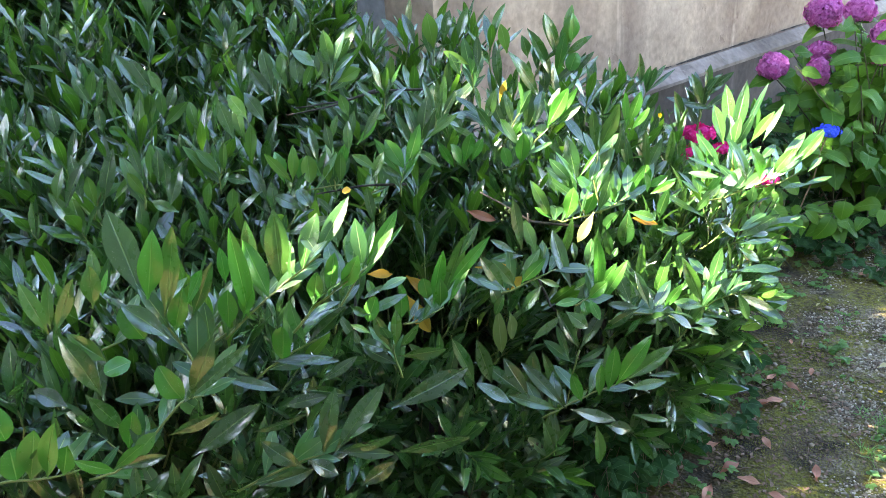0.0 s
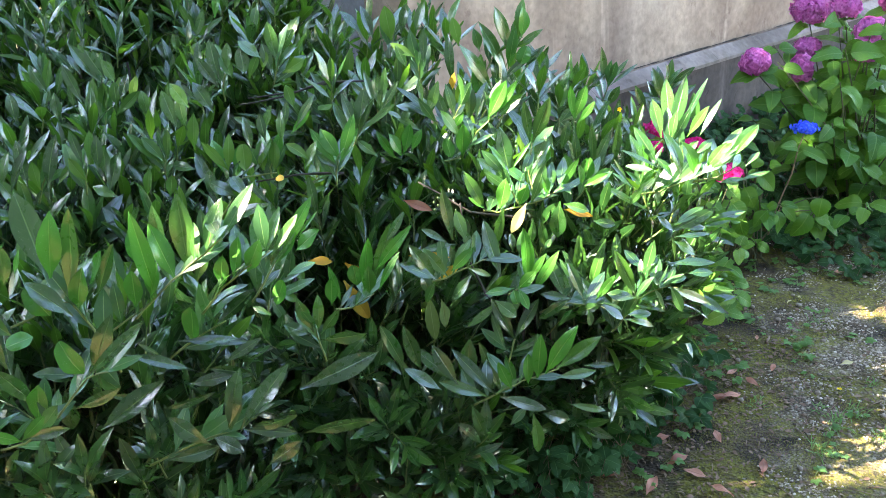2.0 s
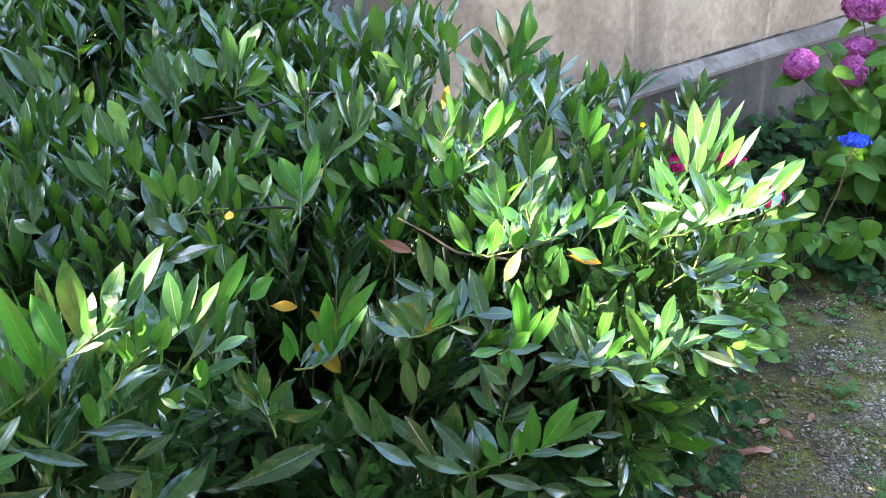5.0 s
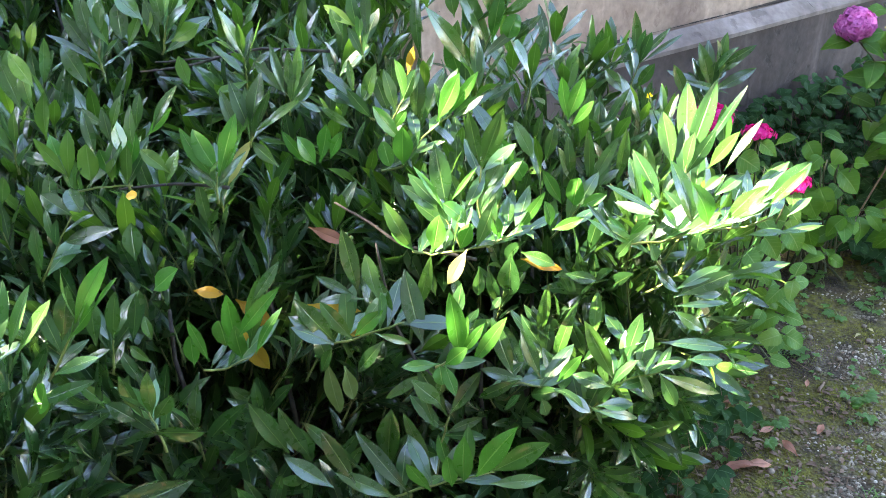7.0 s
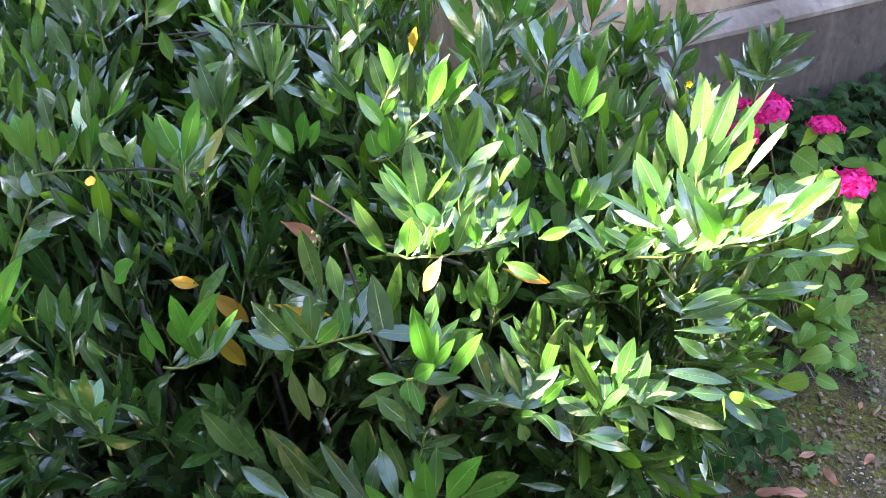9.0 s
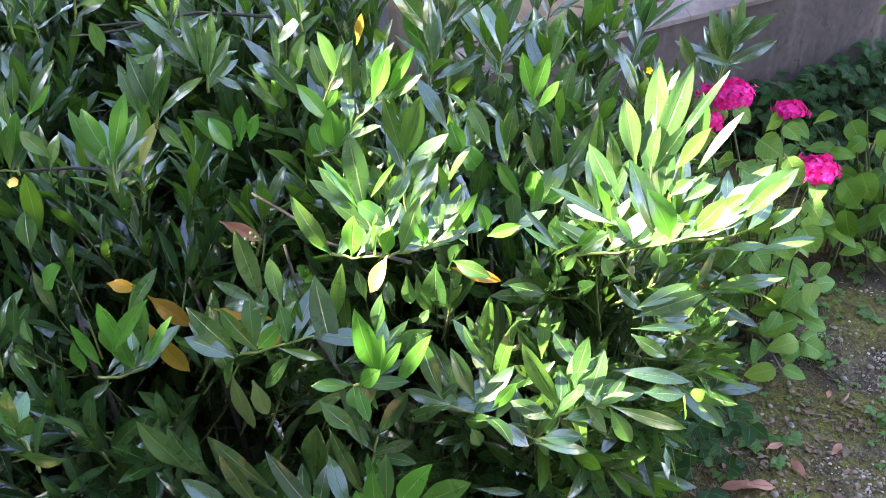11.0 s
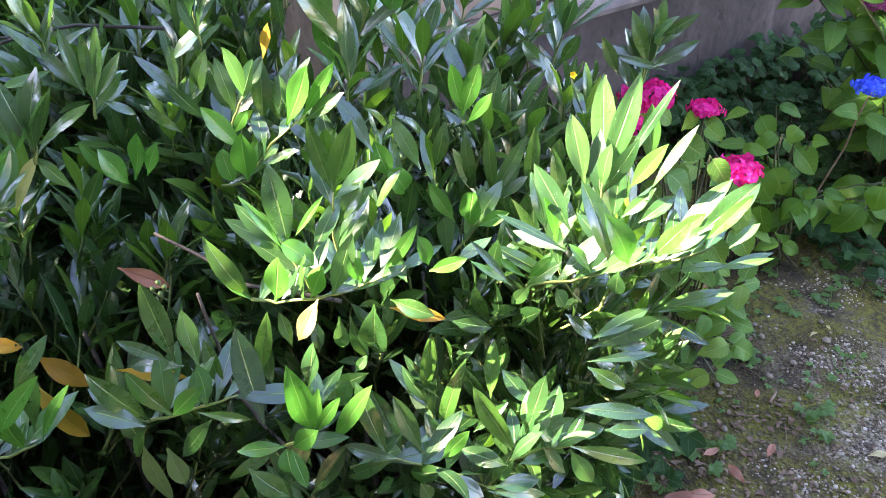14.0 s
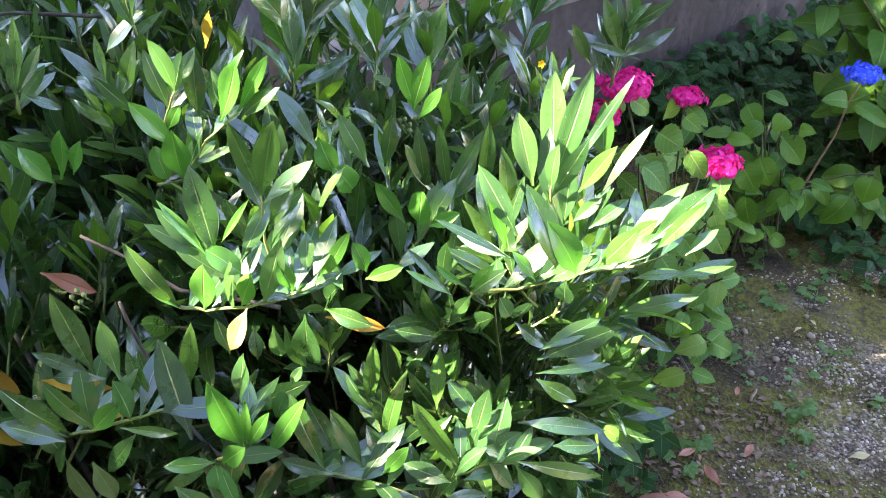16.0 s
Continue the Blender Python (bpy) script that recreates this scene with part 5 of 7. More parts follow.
lf("u", (-0.259, 1.720, 1.025), (-0.254, 1.732, 1.088), 0.027)
lf("u", (-0.361, 1.720, 1.030), (-0.416, 1.732, 1.096), 0.022)
lf("d", (-0.303, 1.720, 1.072), (-0.313, 1.732, 1.148), 0.021)
lf("d", (-0.270, 1.720, 1.091), (-0.278, 1.732, 1.153), 0.021)
lf("d", (-0.233, 1.720, 1.089), (-0.232, 1.732, 1.157), 0.022)
lf("u", (-0.180, 1.720, 1.047), (-0.230, 1.732, 1.081), 0.025)
lf("d", (-0.192, 1.720, 1.024), (-0.162, 1.732, 1.084), 0.023)
lf("u", (-0.553, 1.720, 0.982), (-0.546, 1.732, 1.037), 0.025)
lf("u", (-0.503, 1.720, 0.975), (-0.494, 1.732, 1.022), 0.026)
lf("d", (-0.409, 1.720, 0.975), (-0.409, 1.732, 1.031), 0.025)
shoot("top_fan")
twig("g", (0.211, 2.310, 1.071), (0.228, 2.310, 1.109), (0.267, 2.310, 1.138))
lf("u", (0.195, 2.300, 1.133), (0.185, 2.312, 1.195), 0.030)
lf("u", (0.267, 2.300, 1.144), (0.245, 2.312, 1.244), 0.033)
lf("u", (0.301, 2.300, 1.161), (0.310, 2.312, 1.240), 0.029)
lf("u", (0.312, 2.300, 1.089), (0.313, 2.312, 1.139), 0.030)
lf("u", (0.282, 2.300, 1.137), (0.344, 2.312, 1.156), 0.018)
lf("d", (0.315, 2.300, 1.083), (0.375, 2.312, 1.139), 0.018)
lf("u", (0.140, 2.300, 1.151), (0.126, 2.312, 1.228), 0.033)
lf("d", (0.119, 2.300, 1.046), (0.108, 2.312, 1.184), 0.028)
lf("u", (0.186, 2.300, 1.043), (0.197, 2.312, 1.125), 0.027)
lf("d", (0.240, 2.300, 1.040), (0.236, 2.312, 1.116), 0.034)
shoot("wall_top_fan")
twig("g", (-0.069, 2.470, 1.097), (-0.057, 2.470, 1.137), (-0.049, 2.470, 1.177))
lf("u", (-0.060, 2.460, 1.144), (-0.072, 2.472, 1.242), 0.047)
lf("u", (-0.196, 2.460, 1.039), (-0.183, 2.472, 1.127), 0.029)
lf("u", (-0.247, 2.460, 1.024), (-0.244, 2.472, 1.106), 0.026)
lf("d", (-0.029, 2.460, 1.162), (-0.007, 2.472, 1.246), 0.031)
lf("d", (-0.113, 2.460, 1.150), (-0.137, 2.472, 1.246), 0.032)
lf("d", (0.012, 2.460, 1.160), (0.042, 2.472, 1.252), 0.032)
lf("d", (-0.144, 2.460, 1.168), (-0.204, 2.472, 1.234), 0.029)
shoot("lime_tip")
twig("g", (0.043, 2.130, 1.094), (0.041, 2.130, 1.124), (0.041, 2.130, 1.146))
lf("y", (0.040, 2.120, 1.141), (0.044, 2.132, 1.202), 0.019)
lf("u", (0.035, 2.120, 1.167), (-0.028, 2.132, 1.206), 0.023)
lf("d", (0.055, 2.120, 1.154), (0.058, 2.132, 1.237), 0.022)
lf("d", (0.011, 2.120, 1.142), (-0.014, 2.132, 1.198), 0.022)
shoot("front_dark")
twig("g", (-0.477, 1.200, 0.896), (-0.516, 1.200, 0.855), (-0.556, 1.200, 0.813))
lf("d", (-0.442, 1.190, 0.917), (-0.413, 1.202, 0.870), 0.016)
lf("d", (-0.425, 1.190, 0.892), (-0.323, 1.202, 0.853), 0.020)
lf("d", (-0.252, 1.190, 0.872), (-0.188, 1.202, 0.909), 0.018)
lf("d", (-0.384, 1.190, 0.777), (-0.287, 1.202, 0.802), 0.016)
lf("d", (-0.479, 1.190, 0.811), (-0.403, 1.202, 0.790), 0.015)
lf("d", (-0.548, 1.190, 0.821), (-0.562, 1.202, 0.733), 0.043)
lf("d", (-0.401, 1.190, 0.918), (-0.369, 1.202, 0.881), 0.009)
lf("d", (-0.288, 1.190, 0.907), (-0.228, 1.202, 0.913), 0.012)
lf("d", (-0.159, 1.190, 0.959), (-0.192, 1.202, 0.970), 0.011)
shoot("low_center_back")
twig("g", (0.253, 1.730, 0.566), (0.239, 1.730, 0.509), (0.222, 1.730, 0.400))
lf("d", (0.253, 1.720, 0.576), (0.200, 1.732, 0.683), 0.032)
lf("d", (0.254, 1.720, 0.576), (0.311, 1.732, 0.674), 0.029)
lf("l", (0.229, 1.720, 0.547), (0.201, 1.732, 0.636), 0.019)
lf("d", (0.220, 1.720, 0.416), (0.168, 1.732, 0.564), 0.028)
lf("y", (0.252, 1.720, 0.439), (0.231, 1.732, 0.520), 0.025)
lf("d", (0.248, 1.720, 0.537), (0.316, 1.732, 0.570), 0.020)
lf("d", (0.381, 1.720, 0.382), (0.475, 1.732, 0.350), 0.019)
lf("d", (0.317, 1.720, 0.356), (0.390, 1.732, 0.324), 0.034)
lf("l", (0.236, 1.720, 0.323), (0.277, 1.732, 0.364), 0.024)
lf("d", (0.294, 1.720, 0.357), (0.305, 1.732, 0.225), 0.037)
lf("d", (0.131, 1.720, 0.436), (0.146, 1.732, 0.570), 0.049)
lf("d", (0.180, 1.720, 0.407), (0.197, 1.732, 0.491), 0.023)
lf("d", (0.418, 1.720, 0.492), (0.494, 1.732, 0.485), 0.015)
shoot("rear_shoot")
twig("g", (-0.667, 2.630, 1.118), (-0.690, 2.630, 1.137), (-0.699, 2.630, 1.155))
lf("y", (-0.615, 2.620, 1.211), (-0.597, 2.632, 1.282), 0.026)
lf("u", (-0.568, 2.620, 1.233), (-0.583, 2.632, 1.295), 0.023)
lf("u", (-0.676, 2.620, 1.156), (-0.727, 2.632, 1.266), 0.022)
lf("d", (-0.685, 2.620, 1.153), (-0.651, 2.632, 1.236), 0.027)
lf("d", (-0.660, 2.620, 1.146), (-0.724, 2.632, 1.191), 0.020)
lf("d", (-0.662, 2.620, 1.155), (-0.596, 2.632, 1.216), 0.024)
lf("u", (-0.551, 2.620, 1.232), (-0.519, 2.632, 1.285), 0.020)
lf("d", (-0.698, 2.620, 1.225), (-0.681, 2.632, 1.288), 0.023)
lf("d", (-0.754, 2.620, 1.109), (-0.753, 2.632, 1.179), 0.027)
lf("d", (-0.778, 2.620, 1.076), (-0.821, 2.632, 1.142), 0.020)
lf("u", (-0.746, 2.620, 1.038), (-0.722, 2.632, 1.090), 0.031)
lf("d", (-0.776, 2.620, 1.040), (-0.853, 2.632, 1.069), 0.025)
shoot("tall_left_fan")
twig("g", (-0.880, 2.310, 1.063), (-0.873, 2.310, 1.094), (-0.872, 2.310, 1.118))
lf("u", (-0.862, 2.300, 1.124), (-0.919, 2.312, 1.213), 0.026)
lf("d", (-0.843, 2.300, 1.134), (-0.880, 2.312, 1.194), 0.023)
lf("d", (-0.827, 2.300, 1.109), (-0.842, 2.312, 1.164), 0.018)
lf("d", (-0.923, 2.300, 1.131), (-0.952, 2.312, 1.189), 0.017)
lf("u", (-0.794, 2.300, 1.044), (-0.772, 2.312, 1.118), 0.028)
lf("u", (-0.822, 2.300, 1.045), (-0.822, 2.312, 1.114), 0.031)
lf("d", (-0.774, 2.300, 0.985), (-0.740, 2.312, 1.053), 0.023)
lf("d", (-0.721, 2.300, 0.974), (-0.676, 2.312, 1.056), 0.029)
lf("u", (-0.661, 2.300, 0.978), (-0.690, 2.312, 1.065), 0.030)
lf("d", (-0.610, 2.300, 1.015), (-0.650, 2.312, 1.087), 0.027)
lf("d", (-0.560, 2.300, 1.028), (-0.584, 2.312, 1.087), 0.021)
lf("d", (-0.537, 2.300, 1.074), (-0.565, 2.312, 1.156), 0.030)
lf("d", (-0.509, 2.300, 1.104), (-0.525, 2.312, 1.191), 0.026)
shoot("rear_left_fan")
twig("g", (-0.977, 2.160, 1.096), (-0.963, 2.160, 1.125), (-0.948, 2.160, 1.154))
lf("u", (-0.960, 2.150, 1.121), (-1.011, 2.162, 1.180), 0.024)
lf("u", (-0.958, 2.150, 1.116), (-0.930, 2.162, 1.199), 0.020)
lf("d", (-0.926, 2.150, 1.111), (-0.900, 2.162, 1.187), 0.018)
lf("d", (-0.888, 2.150, 1.071), (-0.892, 2.162, 1.147), 0.026)
lf("d", (-1.090, 2.150, 1.129), (-1.093, 2.162, 1.193), 0.023)
lf("d", (-1.050, 2.150, 1.043), (-1.069, 2.162, 1.117), 0.028)
lf("d", (-0.870, 2.150, 1.000), (-0.949, 2.162, 1.033), 0.015)
lf("y", (-0.870, 2.150, 1.031), (-0.911, 2.162, 1.053), 0.027)
shoot("under_dark")
twig("g", (0.422, 1.850, 0.584), (0.416, 1.850, 0.626), (0.412, 1.850, 0.667))
lf("d", (0.405, 1.840, 0.674), (0.421, 1.852, 0.787), 0.024)
lf("d", (0.428, 1.840, 0.672), (0.378, 1.852, 0.739), 0.019)
lf("d", (0.671, 1.840, 0.786), (0.719, 1.852, 0.787), 0.017)
lf("d", (0.638, 1.840, 0.783), (0.742, 1.852, 0.834), 0.030)
lf("d", (0.450, 1.840, 0.819), (0.505, 1.852, 0.801), 0.023)
lf("d", (0.257, 1.840, 0.748), (0.255, 1.852, 0.792), 0.021)
lf("d", (0.219, 1.840, 0.755), (0.203, 1.852, 0.808), 0.020)
shoot("under_lit")
twig("g", (0.526, 1.770, 0.622), (0.558, 1.770, 0.678), (0.566, 1.770, 0.712))
lf("d", (0.446, 1.760, 0.640), (0.422, 1.772, 0.705), 0.023)
lf("d", (0.403, 1.760, 0.646), (0.381, 1.772, 0.717), 0.022)
lf("l", (0.563, 1.760, 0.699), (0.565, 1.772, 0.729), 0.013)
lf("l", (0.575, 1.760, 0.735), (0.592, 1.772, 0.750), 0.012)
lf("d", (0.663, 1.760, 0.711), (0.722, 1.772, 0.706), 0.024)
lf("l", (0.557, 1.760, 0.649), (0.590, 1.772, 0.657), 0.011)
lf("d", (0.366, 1.760, 0.906), (0.359, 1.772, 0.807), 0.040)
lf("l", (0.303, 1.760, 0.724), (0.318, 1.772, 0.760), 0.024)
lf("l", (0.330, 1.760, 0.787), (0.346, 1.772, 0.809), 0.014)
lf("d", (0.487, 1.760, 0.690), (0.532, 1.772, 0.738), 0.017)
shoot("slant")
twig("g", (0.087, 2.010, 1.023), (0.067, 2.010, 1.044), (0.060, 2.010, 1.053))
lf("d", (0.066, 2.000, 1.058), (-0.005, 2.012, 1.128), 0.019)
lf("d", (0.050, 2.000, 1.010), (-0.018, 2.012, 1.049), 0.017)
lf("d", (0.054, 2.000, 1.079), (0.047, 2.012, 1.140), 0.014)
shoot("dark_branch")
twig("b", (-0.441, 2.150, 1.060), (-0.329, 2.158, 1.074), (-0.207, 2.150, 1.110))
shoot("grey_branches")
twig("b", (0.041, 1.860, 0.930), (0.106, 1.868, 0.883), (0.158, 1.860, 0.848), (0.292, 1.868, 0.822))
twig("b", (-0.431, 2.200, 1.064), (-0.311, 2.208, 1.072), (-0.189, 2.200, 1.097), (-0.049, 2.208, 1.089))
twig("b", (-0.329, 1.800, 0.970), (-0.226, 1.808, 0.983), (-0.123, 1.800, 0.983))
shoot("fruit")
berry(0.083, 1.750, 0.920)
berry(0.092, 1.750, 0.913)
berry(0.084, 1.750, 0.903)
berry(0.100, 1.750, 0.925)
berry(0.093, 1.750, 0.931)
berry(0.425, 2.140, 0.967)
berry(0.432, 2.140, 0.958)
berry(0.440, 2.140, 0.970)
berry(0.421, 2.140, 0.955)
berry(0.431, 2.140, 0.948)
berry(0.417, 2.140, 0.965)


CLEAR = [h + Vector((0.08, -0.75, 0.55)) * k for h in SINGLE for k in (0.0, 0.12, 0.21, 0.30)]
grid = {}
for q in CLEAR:
    grid.setdefault((int(q.x * 8 // 1), int(q.y * 8 // 1), int(q.z * 8 // 1)), []).append(q)


def crowded(p, lim):
    i, j, k = int(p.x * 8 // 1), int(p.y * 8 // 1), int(p.z * 8 // 1)
    for a in (i - 1, i, i + 1):
        for b in (j - 1, j, j + 1):
            for c in (k - 1, k, k + 1):
                for q in grid.get((a, b, c), ()):
                    if (q - p).length < lim:
                        return True
    return False


# hollows where the shrub opens to its dark inside
HOLLOWS = []


def hollow(x, y, z, r):
    HOLLOWS.append((Vector((x, y, z)), r))


hollow(0.03, 1.70, 0.96, 0.14)
hollow(-0.04, 1.70, 0.82, 0.12)
hollow(-0.12, 1.66, 0.70, 0.12)
hollow(-0.20, 1.72, 0.80, 0.12)
hollow(-0.30, 1.66, 0.76, 0.12)
hollow(0.56, 1.86, 0.77, 0.13)
hollow(0.68, 1.90, 0.74, 0.12)
hollow(0.46, 1.84, 0.80, 0.09)
hollow(0.14, 1.84, 0.93, 0.11)
hollow(0.35, 1.78, 0.77, 0.08)
hollow(-0.18, 1.26, 0.56, 0.16)
hollow(-0.39, 1.20, 0.74, 0.12)
hollow(-0.06, 1.80, 0.86, 0.12)
hollow(-0.40, 1.16, 0.58, 0.14)
hollow(0.42, 1.78, 0.38, 0.13)
hollow(0.38, 1.80, 0.53, 0.10)
hollow(0.24, 1.72, 0.46, 0.12)
hollow(-0.46, 1.26, 0.77, 0.11)
hollow(-0.34, 1.22, 0.72, 0.10)
hollow(-0.58, 1.22, 0.80, 0.09)
hollow(-0.26, 1.26, 0.68, 0.10)
hollow(-0.35, 1.75, 0.90, 0.11)
hollow(-0.23, 1.78, 0.89, 0.10)
hollow(-0.15, 1.74, 0.82, 0.10)
hollow(0.04, 1.80, 0.80, 0.09)
hollow(-0.02, 1.68, 0.69, 0.11)
hollow(-0.31, 1.60, 0.79, 0.10)
hollow(-0.17, 1.55, 0.68, 0.10)
hollow(0.05, 1.75, 0.89, 0.10)
hollow(-0.03, 1.85, 0.89, 0.10)
hollow(0.33, 1.86, 0.82, 0.09)
hollow(0.49, 1.95, 0.68, 0.12)
hollow(0.56, 1.95, 0.73, 0.10)
hollow(0.42, 1.92, 0.72, 0.10)
hollow(0.60, 1.95, 0.65, 0.09)
hollow(-0.52, 1.94, 0.85, 0.09)
hollow(-0.31, 1.79, 0.92, 0.09)
hollow(-0.20, 1.81, 0.93, 0.09)
hollow(-0.10, 1.78, 0.90, 0.09)
hollow(-0.41, 1.69, 0.83, 0.09)
hollow(-0.26, 1.64, 0.82, 0.09)
hollow(-0.01, 1.76, 0.85, 0.08)
hollow(-0.21, 1.59, 0.74, 0.09)
hollow(-0.07, 1.91, 0.86, 0.08)
hollow(-0.02, 1.78, 0.86, 0.08)
hollow(0.36, 1.91, 0.75, 0.08)
hollow(-0.19, 1.73, 0.90, 0.09)
hollow(-0.15, 1.68, 0.85, 0.09)
hollow(-0.01, 1.68, 0.78, 0.08)
hollow(-0.40, 1.31, 0.80, 0.07)
hollow(0.23, 1.89, 0.69, 0.08)
hollow(0.36, 1.86, 0.58, 0.08)
hollow(-0.65, 1.28, 0.89, 0.07)
hollow(-0.59, 1.21, 0.84, 0.08)
hollow(-0.48, 1.19, 0.78, 0.08)
hollow(-0.40, 1.28, 0.79, 0.08)
hollow(-0.59, 1.14, 0.75, 0.08)
hollow(-0.41, 1.17, 0.69, 0.08)
hollow(-0.32, 1.26, 0.69, 0.07)
# shoots all over the outside of the shrub
STANDS = []
for c, r in MOUNDS:
    for i in range(900):
        u = rand_dir()
        p = Vector((c[0] + u.x * r[0], c[1] + u.y * r[1], c[2] + u.z * r[2]))
        out = Vector((u.x / r[0], u.y / r[1], u.z / r[2])).normalized()
        if p.z < 0.22 or inside(p, 0.99) or (out.y > 0.2 and out.z < 0.6) or ((p - WALL_P).dot(WOUT) < 0.25 and (p - WALL_P).dot(WDIR) > CORNER - 0.2):
            continue
        if crowded(p + out * 0.05, 0.105) or any((p - q).length < 0.105 for q in STANDS) or any((p - h).length < r0 for h, r0 in HOLLOWS):
            continue
        if p.z < 0.72 and p.y < 1.60 and rng.random() < 0.8:
            continue
        STANDS.append(p)
        low = p.z < 0.80
        fan(p, rng.randint(7, 11), uni(0.092, 0.125), out * (0.9 if low else 0.45) + UP * (0.35 if low else 0.8) + rand_dir() * 0.2, uni(0.75, 1.05), uni(0.05, 0.10))

# leaves that fill out the green shoots
growth = Build()
for path in PATHS:
    for i in range(len(path) - 1):
        for k in range(max(1, round((path[i + 1] - path[i]).length / 0.032))):
            p = path[i].lerp(path[i + 1], rng.random())
            tangent = (path[i + 1] - path[i]).normalized()
            d = (tangent * 0.55 + UP * uni(0.2, 0.9) + Vector((0.0, 0.45, 0.0)) + rand_dir() * 0.75).normalized()
            sz = uni(0.055, 0.105)
            growth.blade(p, p + d * sz, UP * 0.6 + Vector((0.1, -0.5, 0.2)) + rand_dir() * 0.5, sz * uni(0.25, 0.33), bow=uni(-0.05, 0.08),
                         fold=uni(0.05, 0.4), segs=7, half=1, droop=uni(0.0, 0.2), wavy=0.05, ph=uni(0, 6))
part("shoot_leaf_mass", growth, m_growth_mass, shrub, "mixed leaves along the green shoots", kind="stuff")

mass, pale_mass, woody = Build(), Build(), Build()
for c, r in MOUNDS:
    for layer, share in ((0.97, 0.5), (0.86, 0.8), (0.72, 0.6), (0.55, 0.3)):
        area = 4 * math.pi * ((r[0] * r[1]) ** 1.6 / 3 + (r[0] * r[2]) ** 1.6 / 3 + (r[1] * r[2]) ** 1.6 / 3) ** (1 / 1.6)
        for i in range(int(area / 0.0075 * share)):
            u = rand_dir()
            p = Vector((c[0] + u.x * r[0] * layer, c[1] + u.y * r[1] * layer, c[2] + u.z * r[2] * layer))
            p += rand_dir() * 0.04
            if p.z < 0.10 or inside(p, layer * 0.93) or (p.z < 0.66 and p.y < 1.60 and layer > 0.8 and rng.random() < 0.7):
                continue
            if (p - WALL_P).dot(WOUT) < 0.2 and (p - WALL_P).dot(WDIR) > CORNER - 0.2:
                continue
            out = Vector((u.x / r[0], u.y / r[1], u.z / r[2])).normalized()
            aim = (out * 0.75 + UP * 0.55 + rand_dir() * 0.5).normalized()
            if crowded(p + aim * 0.06, 0.078) or (layer > 0.8 and any((p + aim * 0.05 - h).length < r0 for h, r0 in HOLLOWS)):
                continue
            ln = uni(0.08, 0.17)
            sprig(mass, pale_mass, woody, p - aim * ln * 0.8, aim, ln, rng.randint(7, 11), uni(0.095, 0.135))
part("foliage", mass, m_laurel_shaded, shrub, "mass of glossy dark green leaves", kind="stuff")
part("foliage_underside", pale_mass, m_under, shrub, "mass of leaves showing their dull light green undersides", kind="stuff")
part("twig_mass", woody, m_twig, shrub, "thin green shoots", kind="stuff")
for c, r in MOUNDS:
    foot = Vector((c[0], c[1] + 0.1, 0.0))
    for i in range(7 if r[0] > 0.2 else 0):
        u = rand_dir()
        tipp = Vector((c[0] + u.x * r[0] * 0.6, c[1] + u.y * r[1] * 0.6, c[2] + abs(u.z) * r[2] * 0.7))
        b = Build()
        b.tube([p + rand_dir() * 0.008 for p in curve_pts(foot + Vector((uni(-0.06, 0.06), uni(-0.06, 0.06), -0.02)), tipp, (u.x * 0.08, u.y * 0.08, -0.06), 8)], 0.010, 0.0035, 6)
        part("branch", b, m_bark, shrub, "grey woody branch")

# ---------------------------------------------------------------- unseen tree added for shade
tree = thing("shade_tree", "unseen broadleaved tree added to shade the garden", "tree", (-4.7, 1.5, 0))
# Holes cut through the crown so that sunlight lands on chosen spots.
SUN_GAPS = [((0.64, 1.90, 1.045), 0.285, 0.172), ((0.30, 1.85, 0.94), 0.24, 0.15), ((0.60, 1.76, 0.68), 0.11, 0.07), ((0.44, 1.73, 0.66), 0.11, 0.07), ((0.34, 1.75, 0.76), 0.08, 0.07),
        ((1.60, 2.78, 0.0), 0.14, 0.11), ((1.24, 2.05, 0.0), 0.065, 0.045), ((1.13, 1.91, 0.0), 0.045, 0.035), ((1.12, 2.68, 0.0), 0.07, 0.05), ((1.20, 2.36, 0.0), 0.05, 0.05), ((0.77, 1.88, 0.0), 0.05, 0.04), ((-0.2, 1.25, 1.02), 0.17, 0.12), ((0.19, 1.97, 1.06), 0.11, 0.09), ((-0.12, 1.80, 1.04), 0.07, 0.06), ((0.02, 2.16, 1.13), 0.09, 0.07)]
SIDE = SUN.cross(UP).normalized()
OVER = SIDE.cross(SUN)
crown = Build()
heart = Vector((0.2, 2.4, 0.8)) + SUN * 6.5
for i in range(26000):
    v = rand_dir() * (rng.random() ** 0.33)
    p = heart + Vector((v.x * 3.2, v.y * 3.2, v.z * 0.7))
    lit = False
    for g, rs, ru in SUN_GAPS:
        w = p - Vector(g)
        if (w.dot(SIDE) / rs) ** 2 + (w.dot(OVER) / ru) ** 2 < uni(0.9, 1.2):
            lit = True
    if lit or noise.noise(p * 2.6) > 0.56:
        continue
    d = rand_dir()
    crown.blade(p - Vector(tree.location), p + d * uni(0.10, 0.17) - Vector(tree.location), rand_dir() + UP, uni(0.06, 0.11), shape="ovate", segs=2, stalk=0.02)
part("crown", crown, m_tree, tree, kind="stuff")
tb = Build()
tb.tube(curve_pts((0, 0, 0), (0.3, -0.4, 5.1), (0.1, 0.1, 0), 8), 0.17, 0.08, 10)
part("trunk", tb, m_bark, tree)
for k in range(7):
    a = k * 0.9 + 0.3
    lb = Build()
    lb.tube(curve_pts((0.3, -0.32, 4.2), (0.3 + 1.5 * math.cos(a), -0.4 + 1.5 * math.sin(a), 5.2), (0, 0, 0.2)), 0.05, 0.012, 7)
    part("limb", lb, m_bark, tree)


